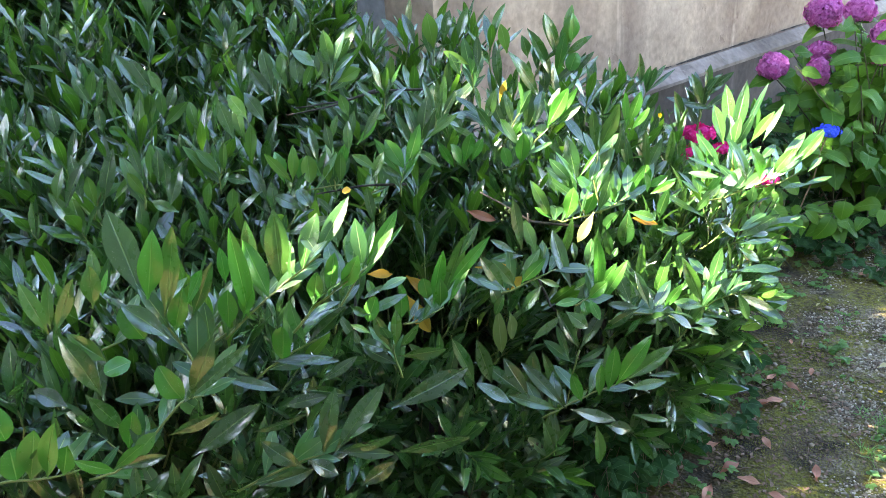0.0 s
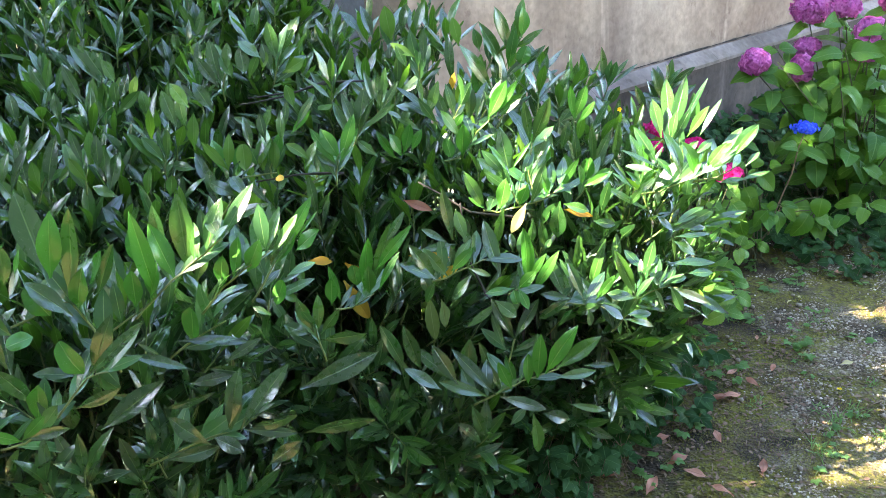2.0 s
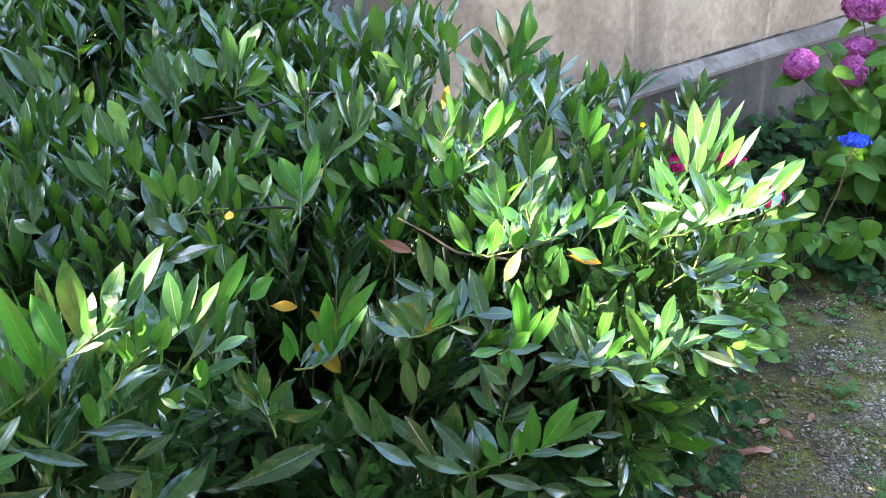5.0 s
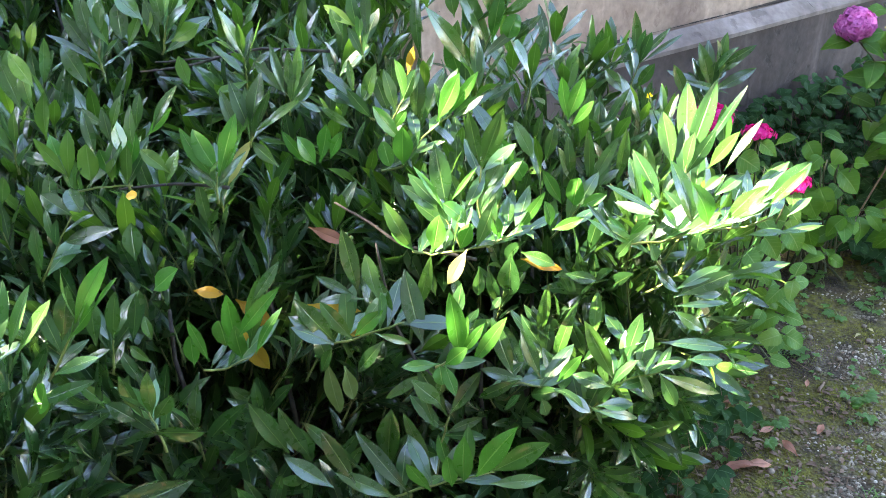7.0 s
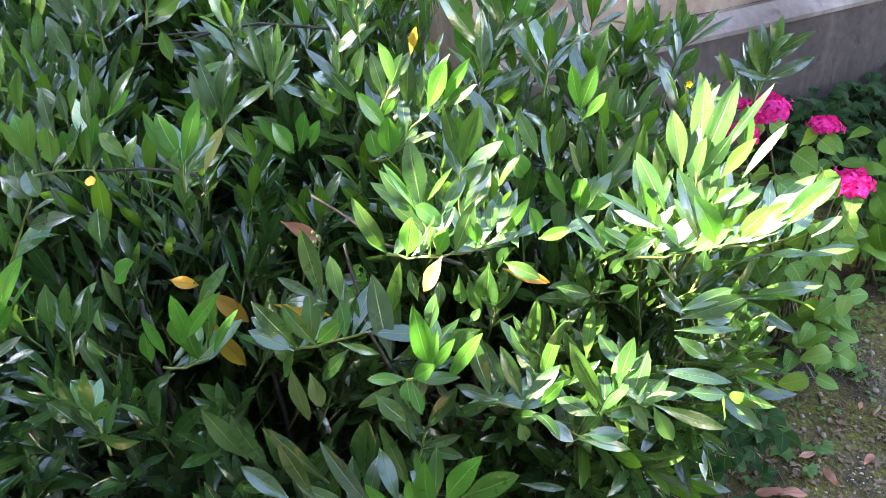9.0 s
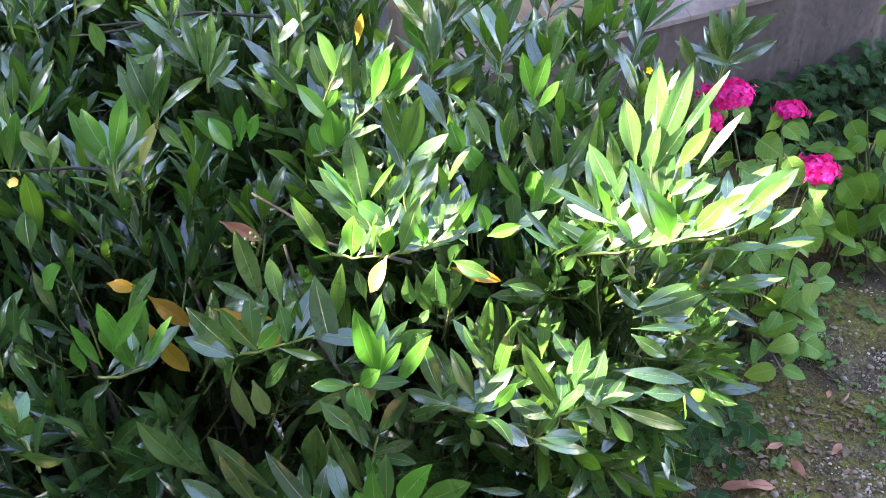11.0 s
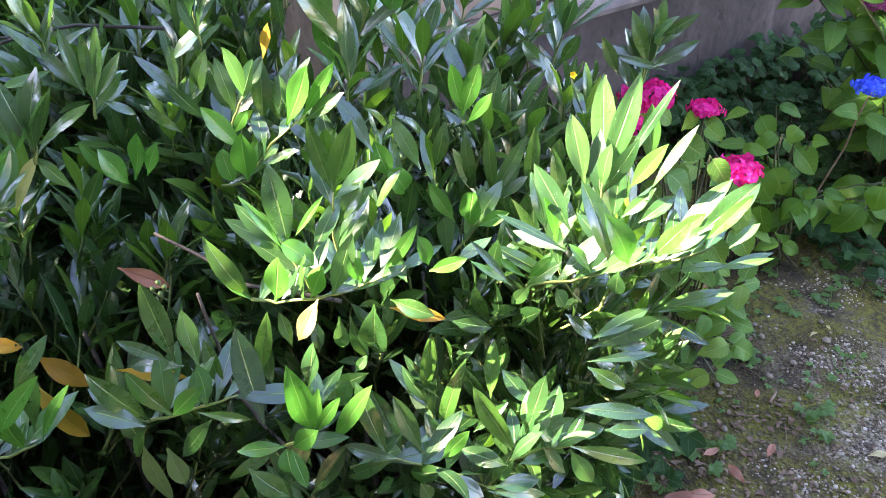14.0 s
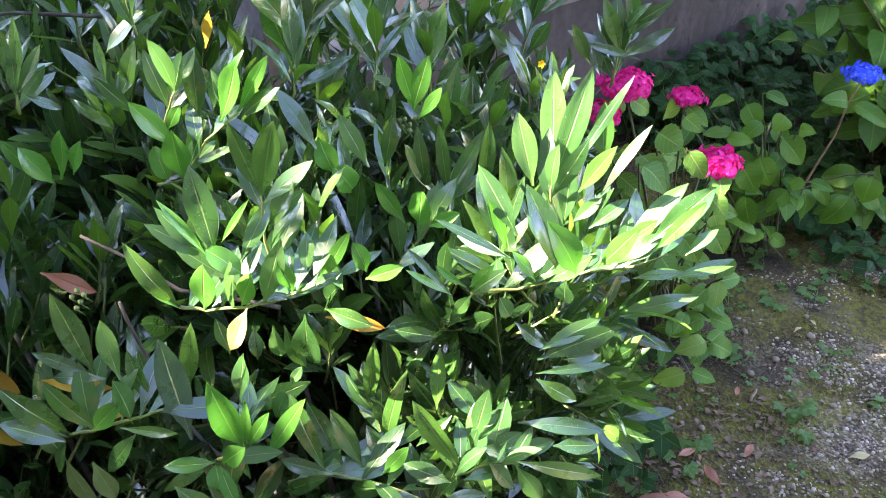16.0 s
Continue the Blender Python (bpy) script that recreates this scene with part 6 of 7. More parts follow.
# ---------------------------------------------------------------- hydrangeas
HYD = [m_hyd_one]          # the leaf in use


def head(b, c, rx, rz, n, size, cover=1.72, ragged=0.16):
    """A mop of four-petalled florets round the point c."""
    for i in range(n):
        z = 1 - cover * (i + 0.5) / n
        a = i * 2.39996 + uni(-0.2, 0.2)
        rr = math.sqrt(max(0.0, 1 - z * z))
        nrm = Vector((rr * math.cos(a), rr * math.sin(a), z))
        k = uni(0.84, 1.10) * (1.0 + ragged * noise.noise(nrm * 2.2 + c * 7.0))
        p = c + Vector((nrm.x * rx * k, nrm.y * rx * k, nrm.z * rz * k))
        out = (nrm + rand_dir() * 0.4).normalized()
        e = out.orthogonal().normalized()
        g = out.cross(e)
        turn = uni(0, 1.57)
        sz = size * uni(0.8, 1.2)
        for q in range(4):
            t = turn + q * math.pi / 2
            d = e * math.cos(t) + g * math.sin(t)
            b.blade(p + d * 0.0012, p + d * sz + out * sz * uni(-0.05, 0.3), out + rand_dir() * 0.25, sz * uni(0.95, 1.15), bow=0.10, fold=0.22, shape="petal", segs=3)
        b.tube([c + (p - c) * 0.25, p], 0.0008, 0.0008, 3)


def hyd_leaf(parent, base, tip, width, face=None, material=None):
    b = Build()
    b.blade(base, tip, (face or Vector((0.0, -0.55, 0.80))) + rand_dir() * 0.4, width, bow=uni(0.03, 0.12), fold=uni(0.05, 0.45), shape="toothed", segs=17, half=2, stalk=0.12,
            wavy=uni(0.03, 0.09), droop=uni(0.12, 0.40), ph=uni(0, 6))
    part("leaf", b, material or HYD[0], parent)


def hyd_stem(parent, foot, top, nodes=3, size=0.125, sag=(0, 0, 0.04), start=0.4):
    """A stem with pairs of broad leaves; returns the stem."""
    b = Build()
    pts = curve_pts(foot, top, sag, 8)
    b.tube(pts, 0.0042, 0.0026, 6)
    st = part("stem", b, m_hydstem, parent, "green brown stem")
    turn = uni(0, 3)
    for k in range(nodes):
        f = start + (0.97 - start) * k / max(1, nodes - 1)
        i = min(7, int(f * 8))
        p = pts[i].lerp(pts[i + 1], f * 8 - i)
        turn += 1.57 + uni(-0.3, 0.3)
        for sgn in (0, math.pi):
            d = Vector((math.cos(turn + sgn), math.sin(turn + sgn) - 0.25, uni(-0.65, 0.25)))
            d.normalize()
            sz = size * uni(0.75, 1.15) * (1.0 if k < nodes - 1 else 0.85)
            hyd_leaf(st, p, p + d * sz, sz * uni(0.50, 0.64))
    return st


def lone_leaf(bush, base, tip, wide):
    """A stem from the foot of its bush that carries one leaf."""
    foot = Vector((1.25, 3.28, 0.0)) if base[1] > 2.9 else Vector((0.95, 2.78, 0.0))
    base = Vector(base)
    b = Build()
    b.tube(curve_pts(foot + Vector((uni(-0.07, 0.07), uni(-0.05, 0.05), 0.0)), base, (0.0, 0.03, 0.05), 6), 0.0034, 0.0018, 5)
    hyd_leaf(part("stem", b, m_hydstem, bush, "green brown stem"), base, Vector(tip), wide)


mauve = thing("hydrangea_shrub", "leafy hydrangea with round mauve pink flower heads", "shrub", group="hydrangeas")
for c, rx, rz in (((1.65, 3.90, 0.89), 0.078, 0.072), ((1.745, 3.75, 0.92), 0.060, 0.05), ((1.35, 3.63, 0.73), 0.060, 0.056), ((1.64, 3.85, 0.735), 0.056, 0.036),
                  ((1.57, 3.70, 0.675), 0.048, 0.062), ((1.81, 3.62, 0.84), 0.062, 0.055), ((1.79, 3.60, 0.77), 0.065, 0.058), ((1.95, 3.75, 0.95), 0.07, 0.06)):
    c = Vector(c)
    st = hyd_stem(mauve, (1.85 + uni(-0.1, 0.1), 3.72 + uni(-0.08, 0.08), 0.0), c - Vector((0, 0, rz * 0.6)), 5, 0.15, start=0.4)
    b = Build()
    head(b, c, rx * 0.95, rz * 0.95, 240, 0.0132)
    part("flower_head", b, m_mauve, st, "round mauve pink flower head")
for i in range(44):
    a, r = uni(0, 6.28), uni(0.1, 0.55)
    top = Vector((1.86 + r * math.cos(a), 3.66 + 0.9 * r * math.sin(a), uni(0.25, 0.86) * (1.15 - 0.5 * r)))
    if (top - WALL_P).dot(WOUT) < 0.2:
        continue
    hyd_stem(mauve, (1.85 + uni(-0.15, 0.15), 3.70 + uni(-0.1, 0.1), 0.0), top, 3, 0.145)
for i in range(5):
    top = Vector((uni(1.50, 1.90), uni(3.26, 3.42), uni(0.10, 0.24)))
    hyd_stem(mauve, (top.x + 0.15, 3.6, 0.0), top, 2, 0.130, start=0.7)

HYD[0] = m_hyd_yel
red = thing("hydrangea_shrub", "low hydrangea with crimson pink flower heads and yellowing leaves", "shrub", group="hydrangeas")
for c, rx, rz, n in (((0.995, 2.68, 0.60), 0.050, 0.019, 115), ((0.965, 3.0, 0.60), 0.036, 0.013, 65), ((0.79, 2.74, 0.748), 0.058, 0.022, 110), ((0.745, 2.70, 0.70), 0.040, 0.020, 55)):
    c = Vector(c)
    st = hyd_stem(red, (0.95 + uni(-0.05, 0.05), 2.83 + uni(-0.05, 0.05), 0.0), c - Vector((0, 0, rz * 0.5)), 3, 0.105, start=0.5)
    b = Build()
    head(b, c, rx, rz, n, 0.0098, 1.25, 0.5)
    part("flower_head", b, m_crimson, st, "flattened crimson pink flower head")
lone_leaf(red, (0.863, 2.720, 0.653), (0.921, 2.690, 0.630), 0.066)
lone_leaf(red, (0.916, 2.720, 0.691), (0.953, 2.690, 0.672), 0.039)
lone_leaf(red, (0.824, 2.620, 0.627), (0.896, 2.590, 0.586), 0.070)
lone_leaf(red, (0.917, 2.620, 0.669), (0.962, 2.590, 0.610), 0.047)
lone_leaf(red, (0.948, 2.450, 0.595), (0.989, 2.420, 0.548), 0.057)
lone_leaf(red, (0.903, 2.450, 0.569), (0.944, 2.420, 0.525), 0.051)
lone_leaf(red, (0.964, 2.550, 0.601), (0.999, 2.520, 0.568), 0.045)
lone_leaf(red, (0.860, 2.420, 0.540), (0.894, 2.390, 0.509), 0.048)
lone_leaf(red, (0.967, 2.500, 0.593), (0.984, 2.470, 0.553), 0.034)
for i in range(22):
    a, r = uni(0, 6.28), uni(0.05, 0.26)
    top = Vector((min(1.02, 0.93 + r * math.cos(a)), 2.72 + 1.1 * r * math.sin(a), uni(0.20, 0.56) * (1.15 - 0.8 * r)))
    hyd_stem(red, (0.95 + uni(-0.06, 0.06), 2.80 + uni(-0.06, 0.06), 0.0), top, 2, 0.092, start=0.6)

HYD[0] = m_hyd_one
green = thing("hydrangea_shrub", "small leafy hydrangea without flowers", "shrub", group="hydrangeas")
lone_leaf(green, (1.188, 3.120, 0.382), (1.241, 3.090, 0.291), 0.067)
lone_leaf(green, (1.141, 3.100, 0.369), (1.206, 3.070, 0.278), 0.073)
lone_leaf(green, (1.304, 3.140, 0.262), (1.234, 3.110, 0.217), 0.061)
lone_leaf(green, (1.244, 3.150, 0.423), (1.323, 3.120, 0.353), 0.071)
lone_leaf(green, (1.350, 3.200, 0.240), (1.378, 3.170, 0.138), 0.068)
lone_leaf(green, (1.369, 3.200, 0.253), (1.434, 3.170, 0.192), 0.042)
lone_leaf(green, (1.491, 3.200, 0.225), (1.423, 3.170, 0.121), 0.077)
lone_leaf(green, (1.533, 3.200, 0.286), (1.511, 3.170, 0.207), 0.077)
lone_leaf(green, (1.166, 3.080, 0.288), (1.192, 3.050, 0.172), 0.059)
lone_leaf(green, (1.149, 3.200, 0.495), (1.195, 3.170, 0.431), 0.064)
lone_leaf(green, (1.191, 3.200, 0.521), (1.256, 3.170, 0.513), 0.034)
lone_leaf(green, (1.188, 3.120, 0.479), (1.140, 3.090, 0.448), 0.045)
lone_leaf(green, (1.250, 3.150, 0.485), (1.222, 3.120, 0.452), 0.054)
lone_leaf(green, (1.059, 3.200, 0.472), (1.098, 3.170, 0.528), 0.060)
lone_leaf(green, (1.092, 3.100, 0.436), (1.158, 3.070, 0.446), 0.038)
lone_leaf(green, (1.273, 3.100, 0.464), (1.302, 3.070, 0.481), 0.039)
for i in range(15):
    top = Vector((uni(1.00, 1.36), uni(3.02, 3.38), uni(0.14, 0.40)))
    hyd_stem(green, (1.26 + uni(-0.1, 0.1), 3.22 + uni(-0.06, 0.06), 0.0), top, 2, 0.095, start=0.65)

blue = thing("hydrangea_shrub", "single blue hydrangea head on a thin bent stalk", "shrub", group="hydrangeas")
b = Build()
b.tube([(1.36, 3.30, 0.0), (1.37, 3.29, 0.14), (1.40, 3.27, 0.28), (1.425, 3.27, 0.36), (1.44, 3.275, 0.46), (1.46, 3.28, 0.53)], 0.0036, 0.0024, 6)
st = part("stem", b, m_redtwig, blue, "thin brown stalk")
hyd_leaf(st, Vector((1.442, 3.275, 0.465)), Vector((1.36, 3.22, 0.50)), 0.05)
hyd_leaf(st, Vector((1.442, 3.275, 0.465)), Vector((1.55, 3.22, 0.43)), 0.05)
b = Build()
head(b, Vector((1.46, 3.28, 0.545)), 0.043, 0.020, 62, 0.0105, 1.3, 0.4)
part("flower_head", b, m_blue, st, "flattened bright blue flower head")

butter = thing("buttercup", "small yellow buttercup among laurel leaves", "flower")
b = Build()
b.tube([(0.62, 2.60, 0.0), (0.60, 2.58, 0.4), (0.615, 2.545, 0.875)], 0.0012, 0.0009, 4)
part("stem", b, m_twig, butter)
b = Build()
for q in range(5):
    a = q * 1.2566
    d = Vector((math.cos(a), -0.4 + 0.3 * math.sin(a), math.sin(a)))
    b.blade((0.615, 2.545, 0.88), Vector((0.615, 2.545, 0.88)) + d * 0.0075, (0, -1, 0.5), 0.0075, shape="petal", segs=2)
part("petal_ring", b, m_buttercup, butter, "yellow petals")


dandelion = thing("wildflower", "tiny yellow flower lying low on the gravel path", "flower", (1.285, 2.267, ground_height(1.285, 2.267)))
b = Build()
b.tube([(0.012, 0.01, -0.002), (0.004, 0.004, 0.008), (0, 0, 0.014)], 0.0008, 0.0006, 4)
part("stem", b, m_twig, dandelion)
b = Build()
for q in range(9):
    a = q * 0.698
    b.blade((0, 0, 0.014), (0.008 * math.cos(a), 0.008 * math.sin(a), 0.017), (0, -0.3, 1), 0.004, shape="petal", segs=2)
part("petal_ring", b, m_buttercup, dandelion, "yellow petals")


# ---------------------------------------------------------------- ground plants
def lobed(b, c, d, up, size):
    """A small leaf of three lobes."""
    side = d.cross(up).normalized()
    for k, (ang, ln) in enumerate(((0, 1.0), (0.95, 0.8), (-0.95, 0.8))):
        e = d * math.cos(ang) + side * math.sin(ang)
        b.blade(c + UP * 0.0008 * k, c + e * size * ln + UP * 0.0008 * k, up, size * 0.62, bow=0.05, fold=0.15, shape="ovate", segs=4, stalk=0.02, droop=0.1)


def ivy_patch(name, label, n, spot, grow=1.0):
    t = thing(name, label, "ivy", kind="stuff")
    lv, st = Build(), Build()
    for i in range(n):
        p = spot()
        if p is None:
            continue
        a = uni(0, 6.28)
        d = Vector((math.cos(a), math.sin(a), uni(-0.3, 0.5))).normalized()
        up = (UP + Vector((0.1, -0.45, 0)) + rand_dir() * 0.5).normalized()
        st.tube([p - UP * min(p.z, uni(0.03, 0.10)) - d * 0.03, p], 0.0010, 0.0008, 3)
        lobed(lv, p, d, up, uni(0.020, 0.042) * grow)
    part("ivy_leaf_mass", lv, m_ivy, t, kind="stuff")
    part("ivy_stem_mass", st, m_redtwig, t, "thin brown stems", kind="stuff")


def spot_edge():
    f = rng.random()
    x, y = 0.23 + 0.62 * f + uni(-0.14, 0.09), 1.82 + 0.62 * f + uni(-0.22, 0.16)
    return Vector((x, y, abs(rng.gauss(0, 0.11)) + 0.015))


def spot_wall():
    s, o = uni(-0.1, 2.6), 0.12 + 1.2 * rng.random() ** 1.5
    p = WALL_P + WDIR * s + WOUT * o
    return Vector((p.x, p.y, 0.02 + rng.random() * (0.06 + 0.28 * max(0.0, 1 - o / 0.8))))


ivy_patch("ivy_undergrowth", "dark green ivy creeping under the laurel edge", 620, spot_edge, 1.45)
ivy_patch("ivy_ground_cover", "dark ivy ground cover at the foot of the wall", 3200, spot_wall, 1.65)


def weed(at, n, size):
    t = thing("weed_seedling", "small green weed seedling with trifoliate leaves", "weed", (at[0], at[1], ground_height(*at)), "weeds on the path")
    size *= 0.72
    for i in range(max(3, round(n * 0.65))):
        a = uni(0, 6.28)
        d = Vector((math.cos(a), math.sin(a), uni(0.2, 0.7)))
        e = d * size * uni(0.5, 1.0)
        b = Build()
        b.tube([(0, 0, -0.003), (e * 0.6 + UP * 0.006)[:], e[:]], 0.0009, 0.0007, 4)
        st = part("stalk", b, m_twig, t)
        b = Build()
        lobed(b, e, Vector((d.x, d.y, 0.1)).normalized(), (UP + rand_dir() * 0.3).normalized(), size * uni(0.55, 0.8))
        part("leaf", b, m_weed, st)


weed((1.29, 2.96), 7, 0.055)
weed((1.40, 3.00), 7, 0.055)
weed((1.15, 2.94), 6, 0.05)
weed((1.19, 3.03), 6, 0.05)
weed((1.10, 2.76), 6, 0.06)
weed((1.15, 2.69), 5, 0.045)
weed((1.25, 2.62), 5, 0.04)
weed((1.24, 2.56), 9, 0.06)
weed((1.26, 2.49), 8, 0.055)
weed((1.23, 2.44), 4, 0.035)
weed((1.39, 2.77), 6, 0.045)
weed((1.29, 2.68), 6, 0.045)
weed((1.47, 2.57), 6, 0.05)
weed((0.99, 2.44), 7, 0.06)
weed((0.94, 2.41), 9, 0.07)
weed((0.97, 2.37), 7, 0.06)
weed((1.21, 2.35), 4, 0.03)
weed((1.51, 3.06), 7, 0.05)
weed((1.47, 3.08), 7, 0.055)
weed((1.04, 2.54), 4, 0.035)
weed((1.17, 2.65), 5, 0.035)
weed((0.92, 2.66), 7, 0.055)
weed((0.95, 2.59), 6, 0.045)
weed((1.18, 2.09), 6, 0.045)
weed((1.07, 1.87), 6, 0.045)
weed((1.33, 3.02), 6, 0.05)
weed((1.28, 3.13), 8, 0.055)
weed((1.18, 1.98), 6, 0.04)
weed((1.30, 2.13), 5, 0.04)
weed((0.76, 2.09), 8, 0.055)
weed((0.67, 1.95), 8, 0.06)
weed((0.71, 2.35), 8, 0.06)
weed((0.86, 2.30), 6, 0.05)
weed((0.60, 1.86), 7, 0.055)
weed((0.82, 2.52), 7, 0.06)
weed((1.62, 2.95), 5, 0.045)
weed((1.22, 3.22), 7, 0.055)
weed((1.40, 3.16), 7, 0.055)
weed((1.58, 3.22), 7, 0.055)
weed((1.70, 3.12), 6, 0.05)


def grass_tuft(at, n, size):
    t = thing("grass_tuft", "thin tuft of green grass on the path", "grass", (at[0], at[1], ground_height(*at)), "grass tufts")
    b = Build()
    for i in range(n):
        a = uni(0, 6.28)
        d = Vector((math.cos(a), math.sin(a), uni(0.3, 1.2))).normalized()
        o = Vector((uni(-0.02, 0.02), uni(-0.02, 0.02), -0.002))
        b.blade(o, o + d * size * uni(0.5, 1.0), UP, 0.0028, bow=0.1, fold=0.2, segs=3, droop=0.2)
    part("blade_mass", b, m_weed, t, kind="stuff")


for at, n, sz in (((1.08, 2.74), 26, 0.06), ((1.13, 2.82), 22, 0.05), ((1.12, 1.98), 30, 0.06), ((1.02, 2.22), 16, 0.04), ((1.36, 2.70), 18, 0.04), ((1.20, 2.18), 20, 0.05), ((1.22, 2.11), 30, 0.07), ((1.29, 2.15), 26, 0.06), ((1.32, 2.04), 24, 0.05), ((1.40, 2.30), 18, 0.04)):
    grass_tuft(at, n, sz)


# ---------------------------------------------------------------- fallen leaves, gravel
def dead_leaf(at, turn, ln, lift=0.012, look_of=None):
    z = ground_height(*at) + lift
    t = math.radians(turn)
    d = Vector((math.cos(t), math.sin(t), uni(-0.03, 0.12)))
    b = Build()
    b.blade(-d * ln / 2, d * ln / 2, UP + rand_dir() * 0.35, ln * 0.36, bow=uni(-0.05, 0.12), fold=uni(-0.1, 0.5), segs=9, half=2, wavy=0.14, ph=uni(0, 6))
    ob = new("fallen_leaf", b.mesh("fallen_leaf", look_of or m_brown))
    ob.location = (at[0], at[1], z + 0.004)
    tagged(ob, "pale yellowed fallen leaf on the gravel" if look_of else "dry brown fallen laurel leaf on the ground", "leaf", "fallen leaves")


for at, turn, ln in (((0.89, 2.24), 20, 0.085), ((0.85, 2.04), 95, 0.06), ((0.94, 1.90), 70, 0.065), ((0.71, 1.94), 30, 0.08), ((0.75, 1.88), 150, 0.07), ((0.55, 2.10), 100, 0.08),
                     ((0.90, 2.48), 10, 0.05), ((1.03, 2.32), 120, 0.06), ((0.93, 2.25), 5, 0.09), ((1.58, 3.06), 15, 0.05), ((0.40, 2.00), 40, 0.09), ((0.50, 1.90), 170, 0.09),
                     ((0.62, 1.84), 60, 0.08), ((0.68, 2.05), 0, 0.07), ((0.98, 2.38), 30, 0.05), ((0.36, 1.82), 80, 0.09), ((0.80, 1.80), 140, 0.07), ((1.12, 2.40), 60, 0.05)):
    dead_leaf(at, turn, ln)
dead_leaf((1.12, 2.585), 75, 0.035)
m_straw = leaf_mat("straw_leaf", (0.42, 0.36, 0.16), (0.48, 0.42, 0.20), (0.52, 0.46, 0.24), (0.5, 0.45, 0.25), (0.5, 0.4, 0.1), gloss=0.6, thin=0.2, island=False)
for at, turn, ln in (((1.36, 2.405), 10, 0.050), ((1.31, 2.83), 40, 0.030), ((1.355, 2.86), 120, 0.028)):
    dead_leaf(at, turn, ln, look_of=m_straw)

# a weathered sliver of wood on the path
chip = Build()
chip.tube([(-0.024, 0, 0.004), (-0.010, 0.002, 0.006), (0.010, -0.001, 0.005), (0.024, 0.001, 0.004)], 0.0055, 0.0035, 6)
ob = new("wood_chip", chip.mesh("wood_chip", m_redtwig))
ob.location, ob.rotation_euler = (1.16, 2.585, ground_height(1.16, 2.585) + 0.001), (0, 0, 1.1)
tagged(ob, "small brown sliver of wood on the path", "wood")

ICO = []
g = (1 + 5 ** 0.5) / 2
for s1 in (-1, 1):
    for s2 in (-1, 1):
        ICO += [(0, s1, s2 * g), (s1, s2 * g, 0), (s2 * g, 0, s1)]
ICO = [Vector(v).normalized() for v in ICO]
bm = bmesh.new()
for v in ICO:
    bm.verts.new(v)
bmesh.ops.convex_hull(bm, input=bm.verts[:])
bm.verts.index_update()
ICOV = [v.co.copy() for v in bm.verts]
ICOF = [tuple(v.index for v in f.verts) for f in bm.faces]
bm.free()


def stone(b, c, r):
    n0 = len(b.v)
    q = Euler((uni(0, 6), uni(0, 6), uni(0, 6))).to_matrix()
    sx, sy, sz = uni(0.7, 1.3), uni(0.7, 1.2), uni(0.45, 0.8)
    for v in ICOV:
        w = v * uni(0.82, 1.12)
        w = q @ w
        b.v.append((c[0] + w.x * r * sx, c[1] + w.y * r * sy, c[2] + w.z * r * sz))
        b.uv.append((0, 0))
    b.f += [tuple(n0 + i for i in f) for f in ICOF]


m_stone, st_t, st_p = mat("gravel_stone")
rnd = st_t.nodes.new("ShaderNodeNewGeometry").outputs["Random Per Island"]
scol = st_t.nodes.new("ShaderNodeValToRGB")
els = scol.color_ramp.elements
els.new(0.35), els.new(0.7), els.new(0.92)
for el, (pos, c) in zip(els, ((0.0, (0.066, 0.048, 0.030)), (0.35, (0.185, 0.145, 0.100)), (0.75, (0.34, 0.28, 0.20)), (0.95, (0.50, 0.43, 0.33)), (1.0, (0.66, 0.59, 0.48)))):
    el.position, el.color = pos, (*c, 1)
st_t.links.new(rnd, scol.inputs[0])
sc = mixc(st_t, 0.4, scol.outputs[0], ramp(st_t, tex(st_t, scale=160.0, detail=4.0), (0.3, 0.2), (0.75, 0.85)), "OVERLAY")
st_t.links.new(sc, st_p.inputs["Base Color"])
st_p.inputs["Roughness"].default_value = 0.85
bump(st_t, st_p, tex(st_t, scale=300.0), 0.4, 0.001)

MOSSY = [(0.92, 2.12, 0.20), (0.82, 1.95, 0.16), (1.06, 2.00, 0.14), (1.22, 1.98, 0.11), (1.14, 2.52, 0.12), (1.05, 2.62, 0.10), (1.32, 2.58, 0.09), (1.50, 2.78, 0.12), (1.16, 2.76, 0.08), (1.34, 2.86, 0.08), (1.62, 2.66, 0.10), (1.30, 2.20, 0.06), (0.80, 1.82, 0.12)]


def mossiness(x, y):
    thick = max(math.exp(-((x - px) ** 2 + (y - py) ** 2) / (pr * pr)) for px, py, pr in MOSSY)
    return 0.55 * noise.noise((x * 4.5, y * 4.5, 21.0)) + 0.5 * noise.noise((x * 15, y * 15, 2.0)) + 0.9 * thick - 0.28


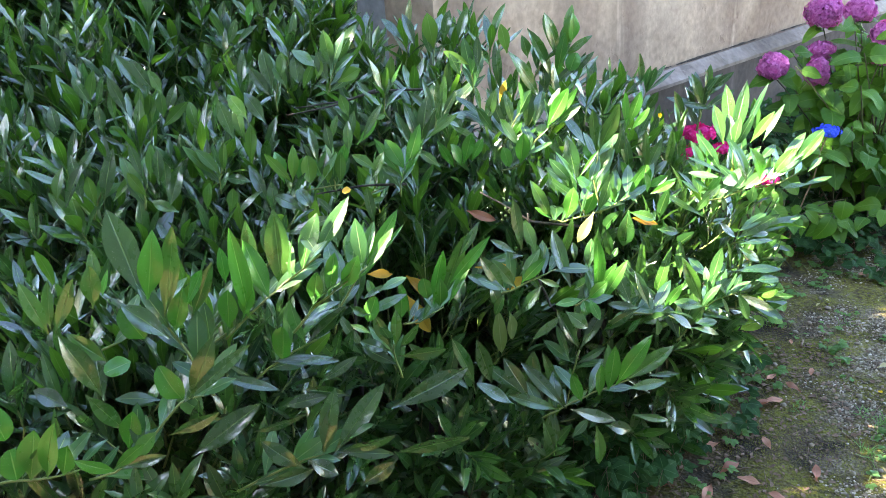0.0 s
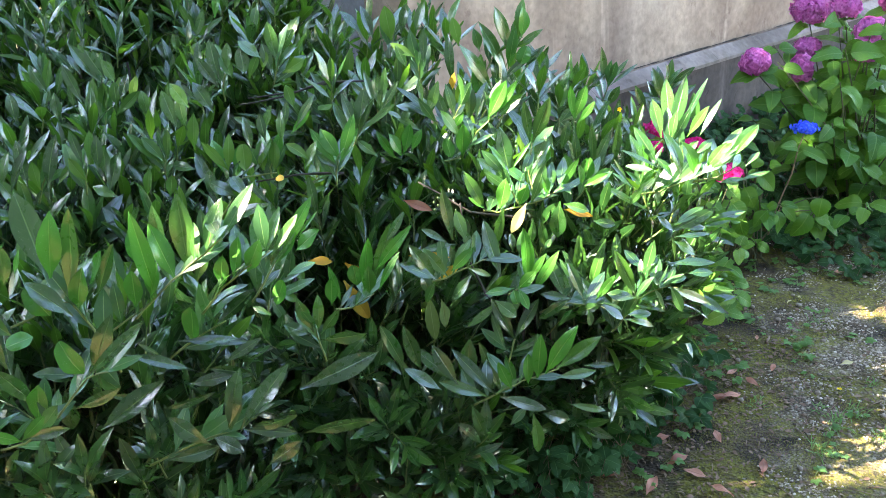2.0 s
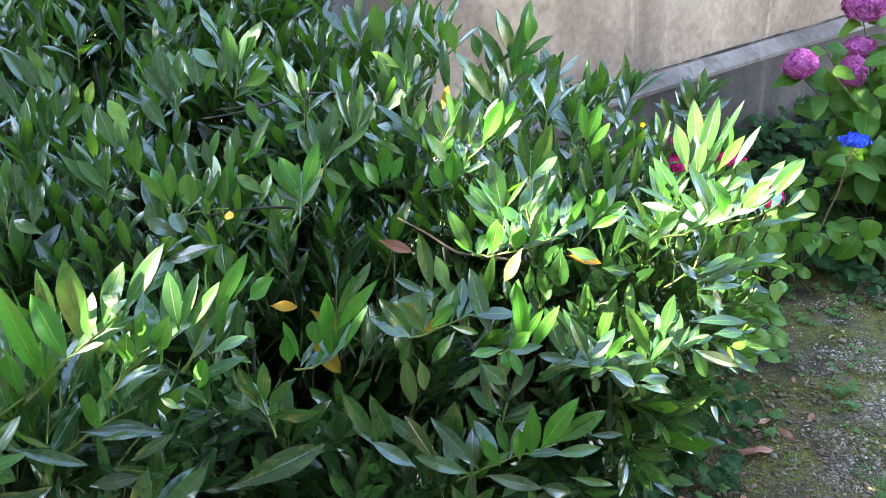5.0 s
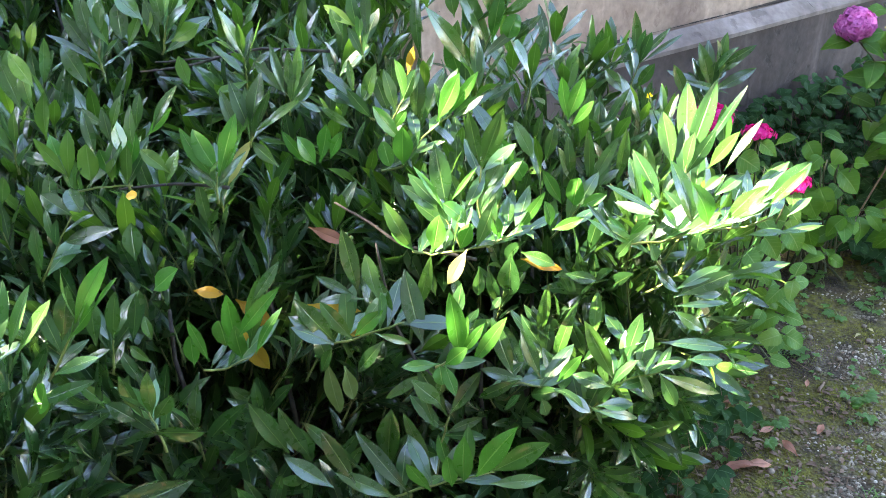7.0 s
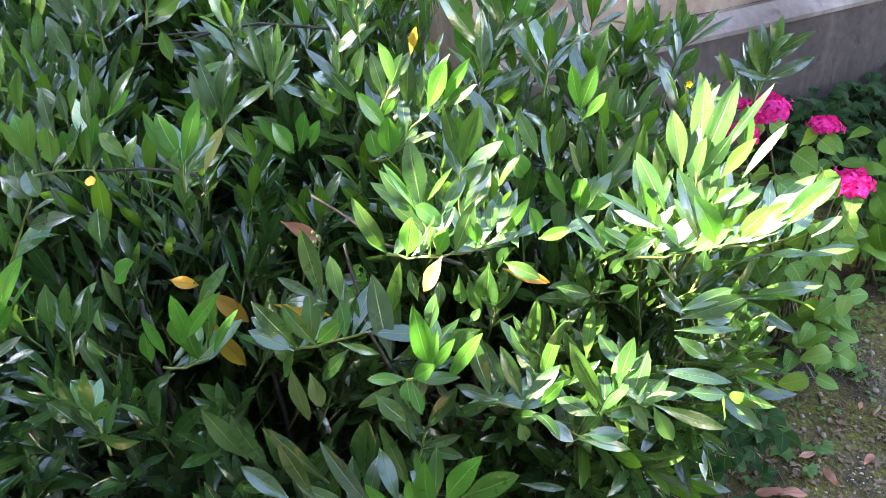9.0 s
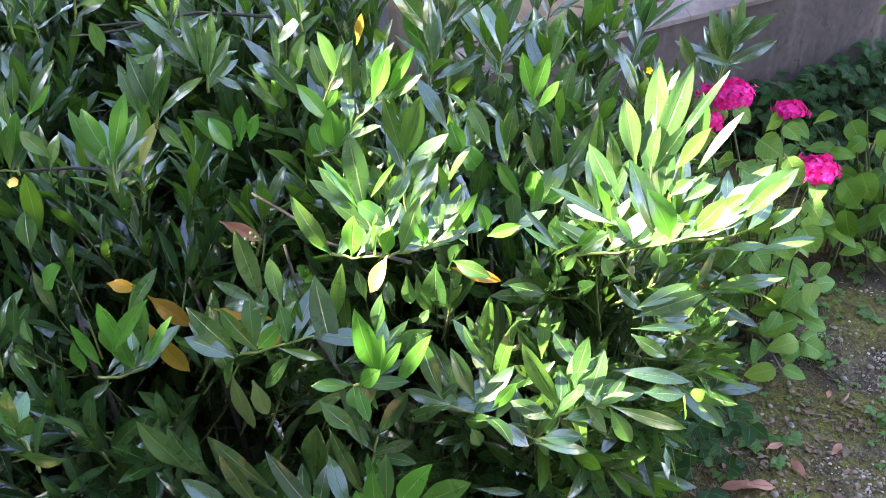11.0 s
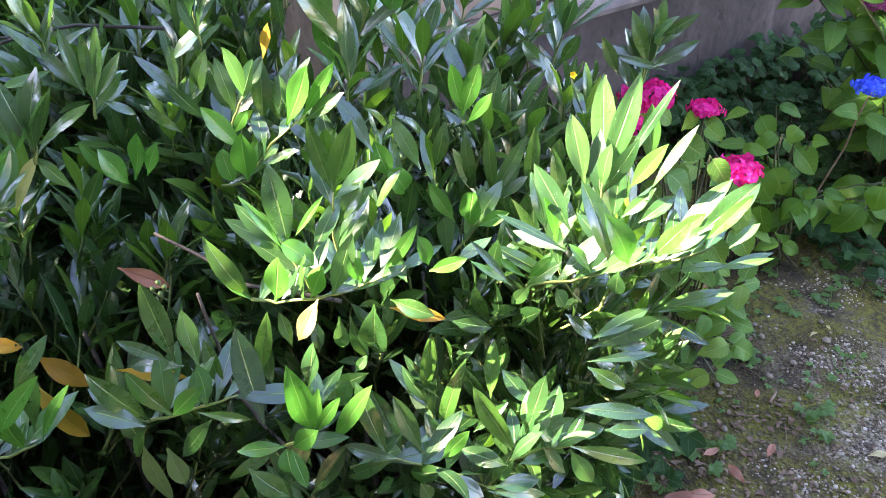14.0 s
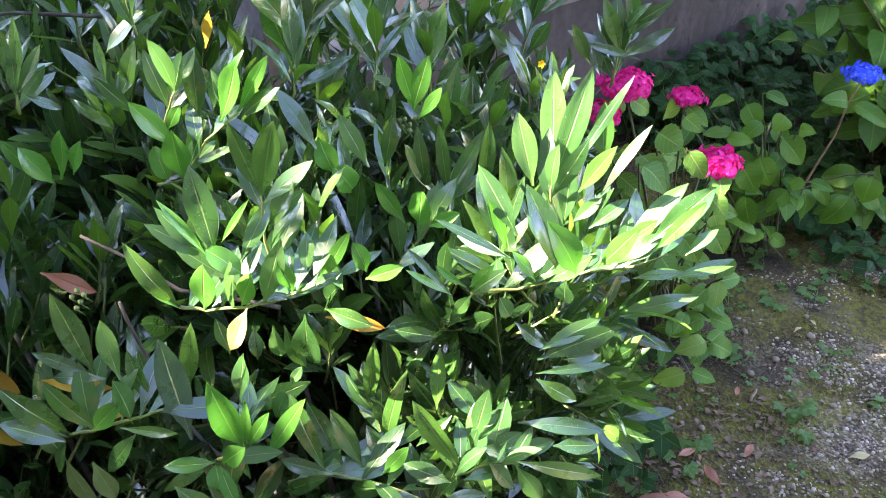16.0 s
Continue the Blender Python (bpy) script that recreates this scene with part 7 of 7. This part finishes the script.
gravel = thing("gravel", "loose grey gravel scattered over the earthy path", "gravel", kind="stuff")
gr = Build()
count = 0
while count < 190000:
    x, y = uni(0.70, 2.7), uni(0.9, 3.5)
    edge = x - (0.78 + 0.33 * (y - 1.9))
    dens = min(1.0, max(0.03, 0.04 + edge * 2.6)) * (1.0 if y < 2.95 else max(0.1, 1 - (y - 2.95) * 2.2))
    dens *= min(1.3, max(0.06, 0.68 + 2.0 * noise.noise((x * 4.2, y * 4.2, 8.0)) + 0.8 * noise.noise((x * 13, y * 13, 5.0))))
    dens *= min(1.0, max(0.0, (2.6 - x) / 0.8 + 0.5 * noise.noise((x * 3, y * 3, 1.0)))) * min(1.0, max(0.0, (y - 1.0) / 0.7 + 0.5 * noise.noise((x * 3, y * 3, 6.0))))
    count += 1
    if rng.random() > dens * min(1.0, max(0.05, 0.45 - 2.2 * mossiness(x, y))):
        continue
    r = 0.0019 + 0.0036 * rng.random() ** 2.2
    stone(gr, (x, y, ground_height(x, y) + r * 0.25), r)
part("pebble_mass", gr, m_stone, gravel, smooth=False, kind="stuff")
for i in range(70):
    x, y = uni(0.95, 1.9), uni(1.8, 3.1)
    b = Build()
    r = uni(0.0075, 0.012)
    stone(b, (0, 0, 0), r)
    ob = part("pebble", b, m_stone, gravel, smooth=True)
    ob.location = (x, y, ground_height(x, y) + r * 0.3)

m_moss = leaf_mat("moss_blade", (0.076, 0.076, 0.010), (0.20, 0.185, 0.022), (0.40, 0.35, 0.050), (0.16, 0.2, 0.04), (0.3, 0.4, 0.03), gloss=0.8, thin=0.3)
moss_thing = thing("moss", "patches of low green moss on the path", "moss", kind="stuff")
mb = Build()
for i in range(230000):
    x, y = uni(0.66, 2.0), uni(1.5, 3.4)
    thick = mossiness(x, y)
    if thick < uni(-0.15, 0.15):
        continue
    thick = min(1.0, max(0.0, thick))
    a = uni(0, 6.28)
    d = Vector((math.cos(a), math.sin(a), uni(0.5, 1.6))).normalized()
    p = Vector((x, y, ground_height(x, y) - 0.001))
    ln = uni(0.004, 0.009 + 0.006 * thick)
    mb.blade(p, p + d * ln, UP, ln * 0.55, segs=1, bow=0.0, fold=0.0)
part("moss_mass", mb, m_moss, moss_thing, kind="stuff")

litter = thing("leaf_litter", "dry twigs and crumbled brown leaf bits", "litter", kind="stuff")
lt = Build()
for i in range(1700):
    f = rng.random()
    x, y = 0.35 + 0.75 * f + uni(-0.2, 0.35 + (0.6 if i % 3 == 0 else 0.0)), 1.75 + 0.85 * f + uni(-0.3, 0.25)
    a = uni(0, 6.28)
    d = Vector((math.cos(a), math.sin(a), uni(-0.05, 0.15)))
    p = Vector((x, y, ground_height(x, y) + 0.004))
    if i % 9 == 0:
        lt.tube([p, p + d * uni(0.02, 0.08)], 0.0013, 0.0009, 4)
    else:
        ln = uni(0.006, 0.024)
        lt.blade(p, p + d * ln, UP + rand_dir() * 0.5, ln * uni(0.3, 0.7), segs=3, bow=0.1)
part("litter_mass", lt, plain_mat("dry_litter", (0.13, 0.075, 0.045), (0.26, 0.17, 0.11), 30.0, 0.9), litter, kind="stuff")
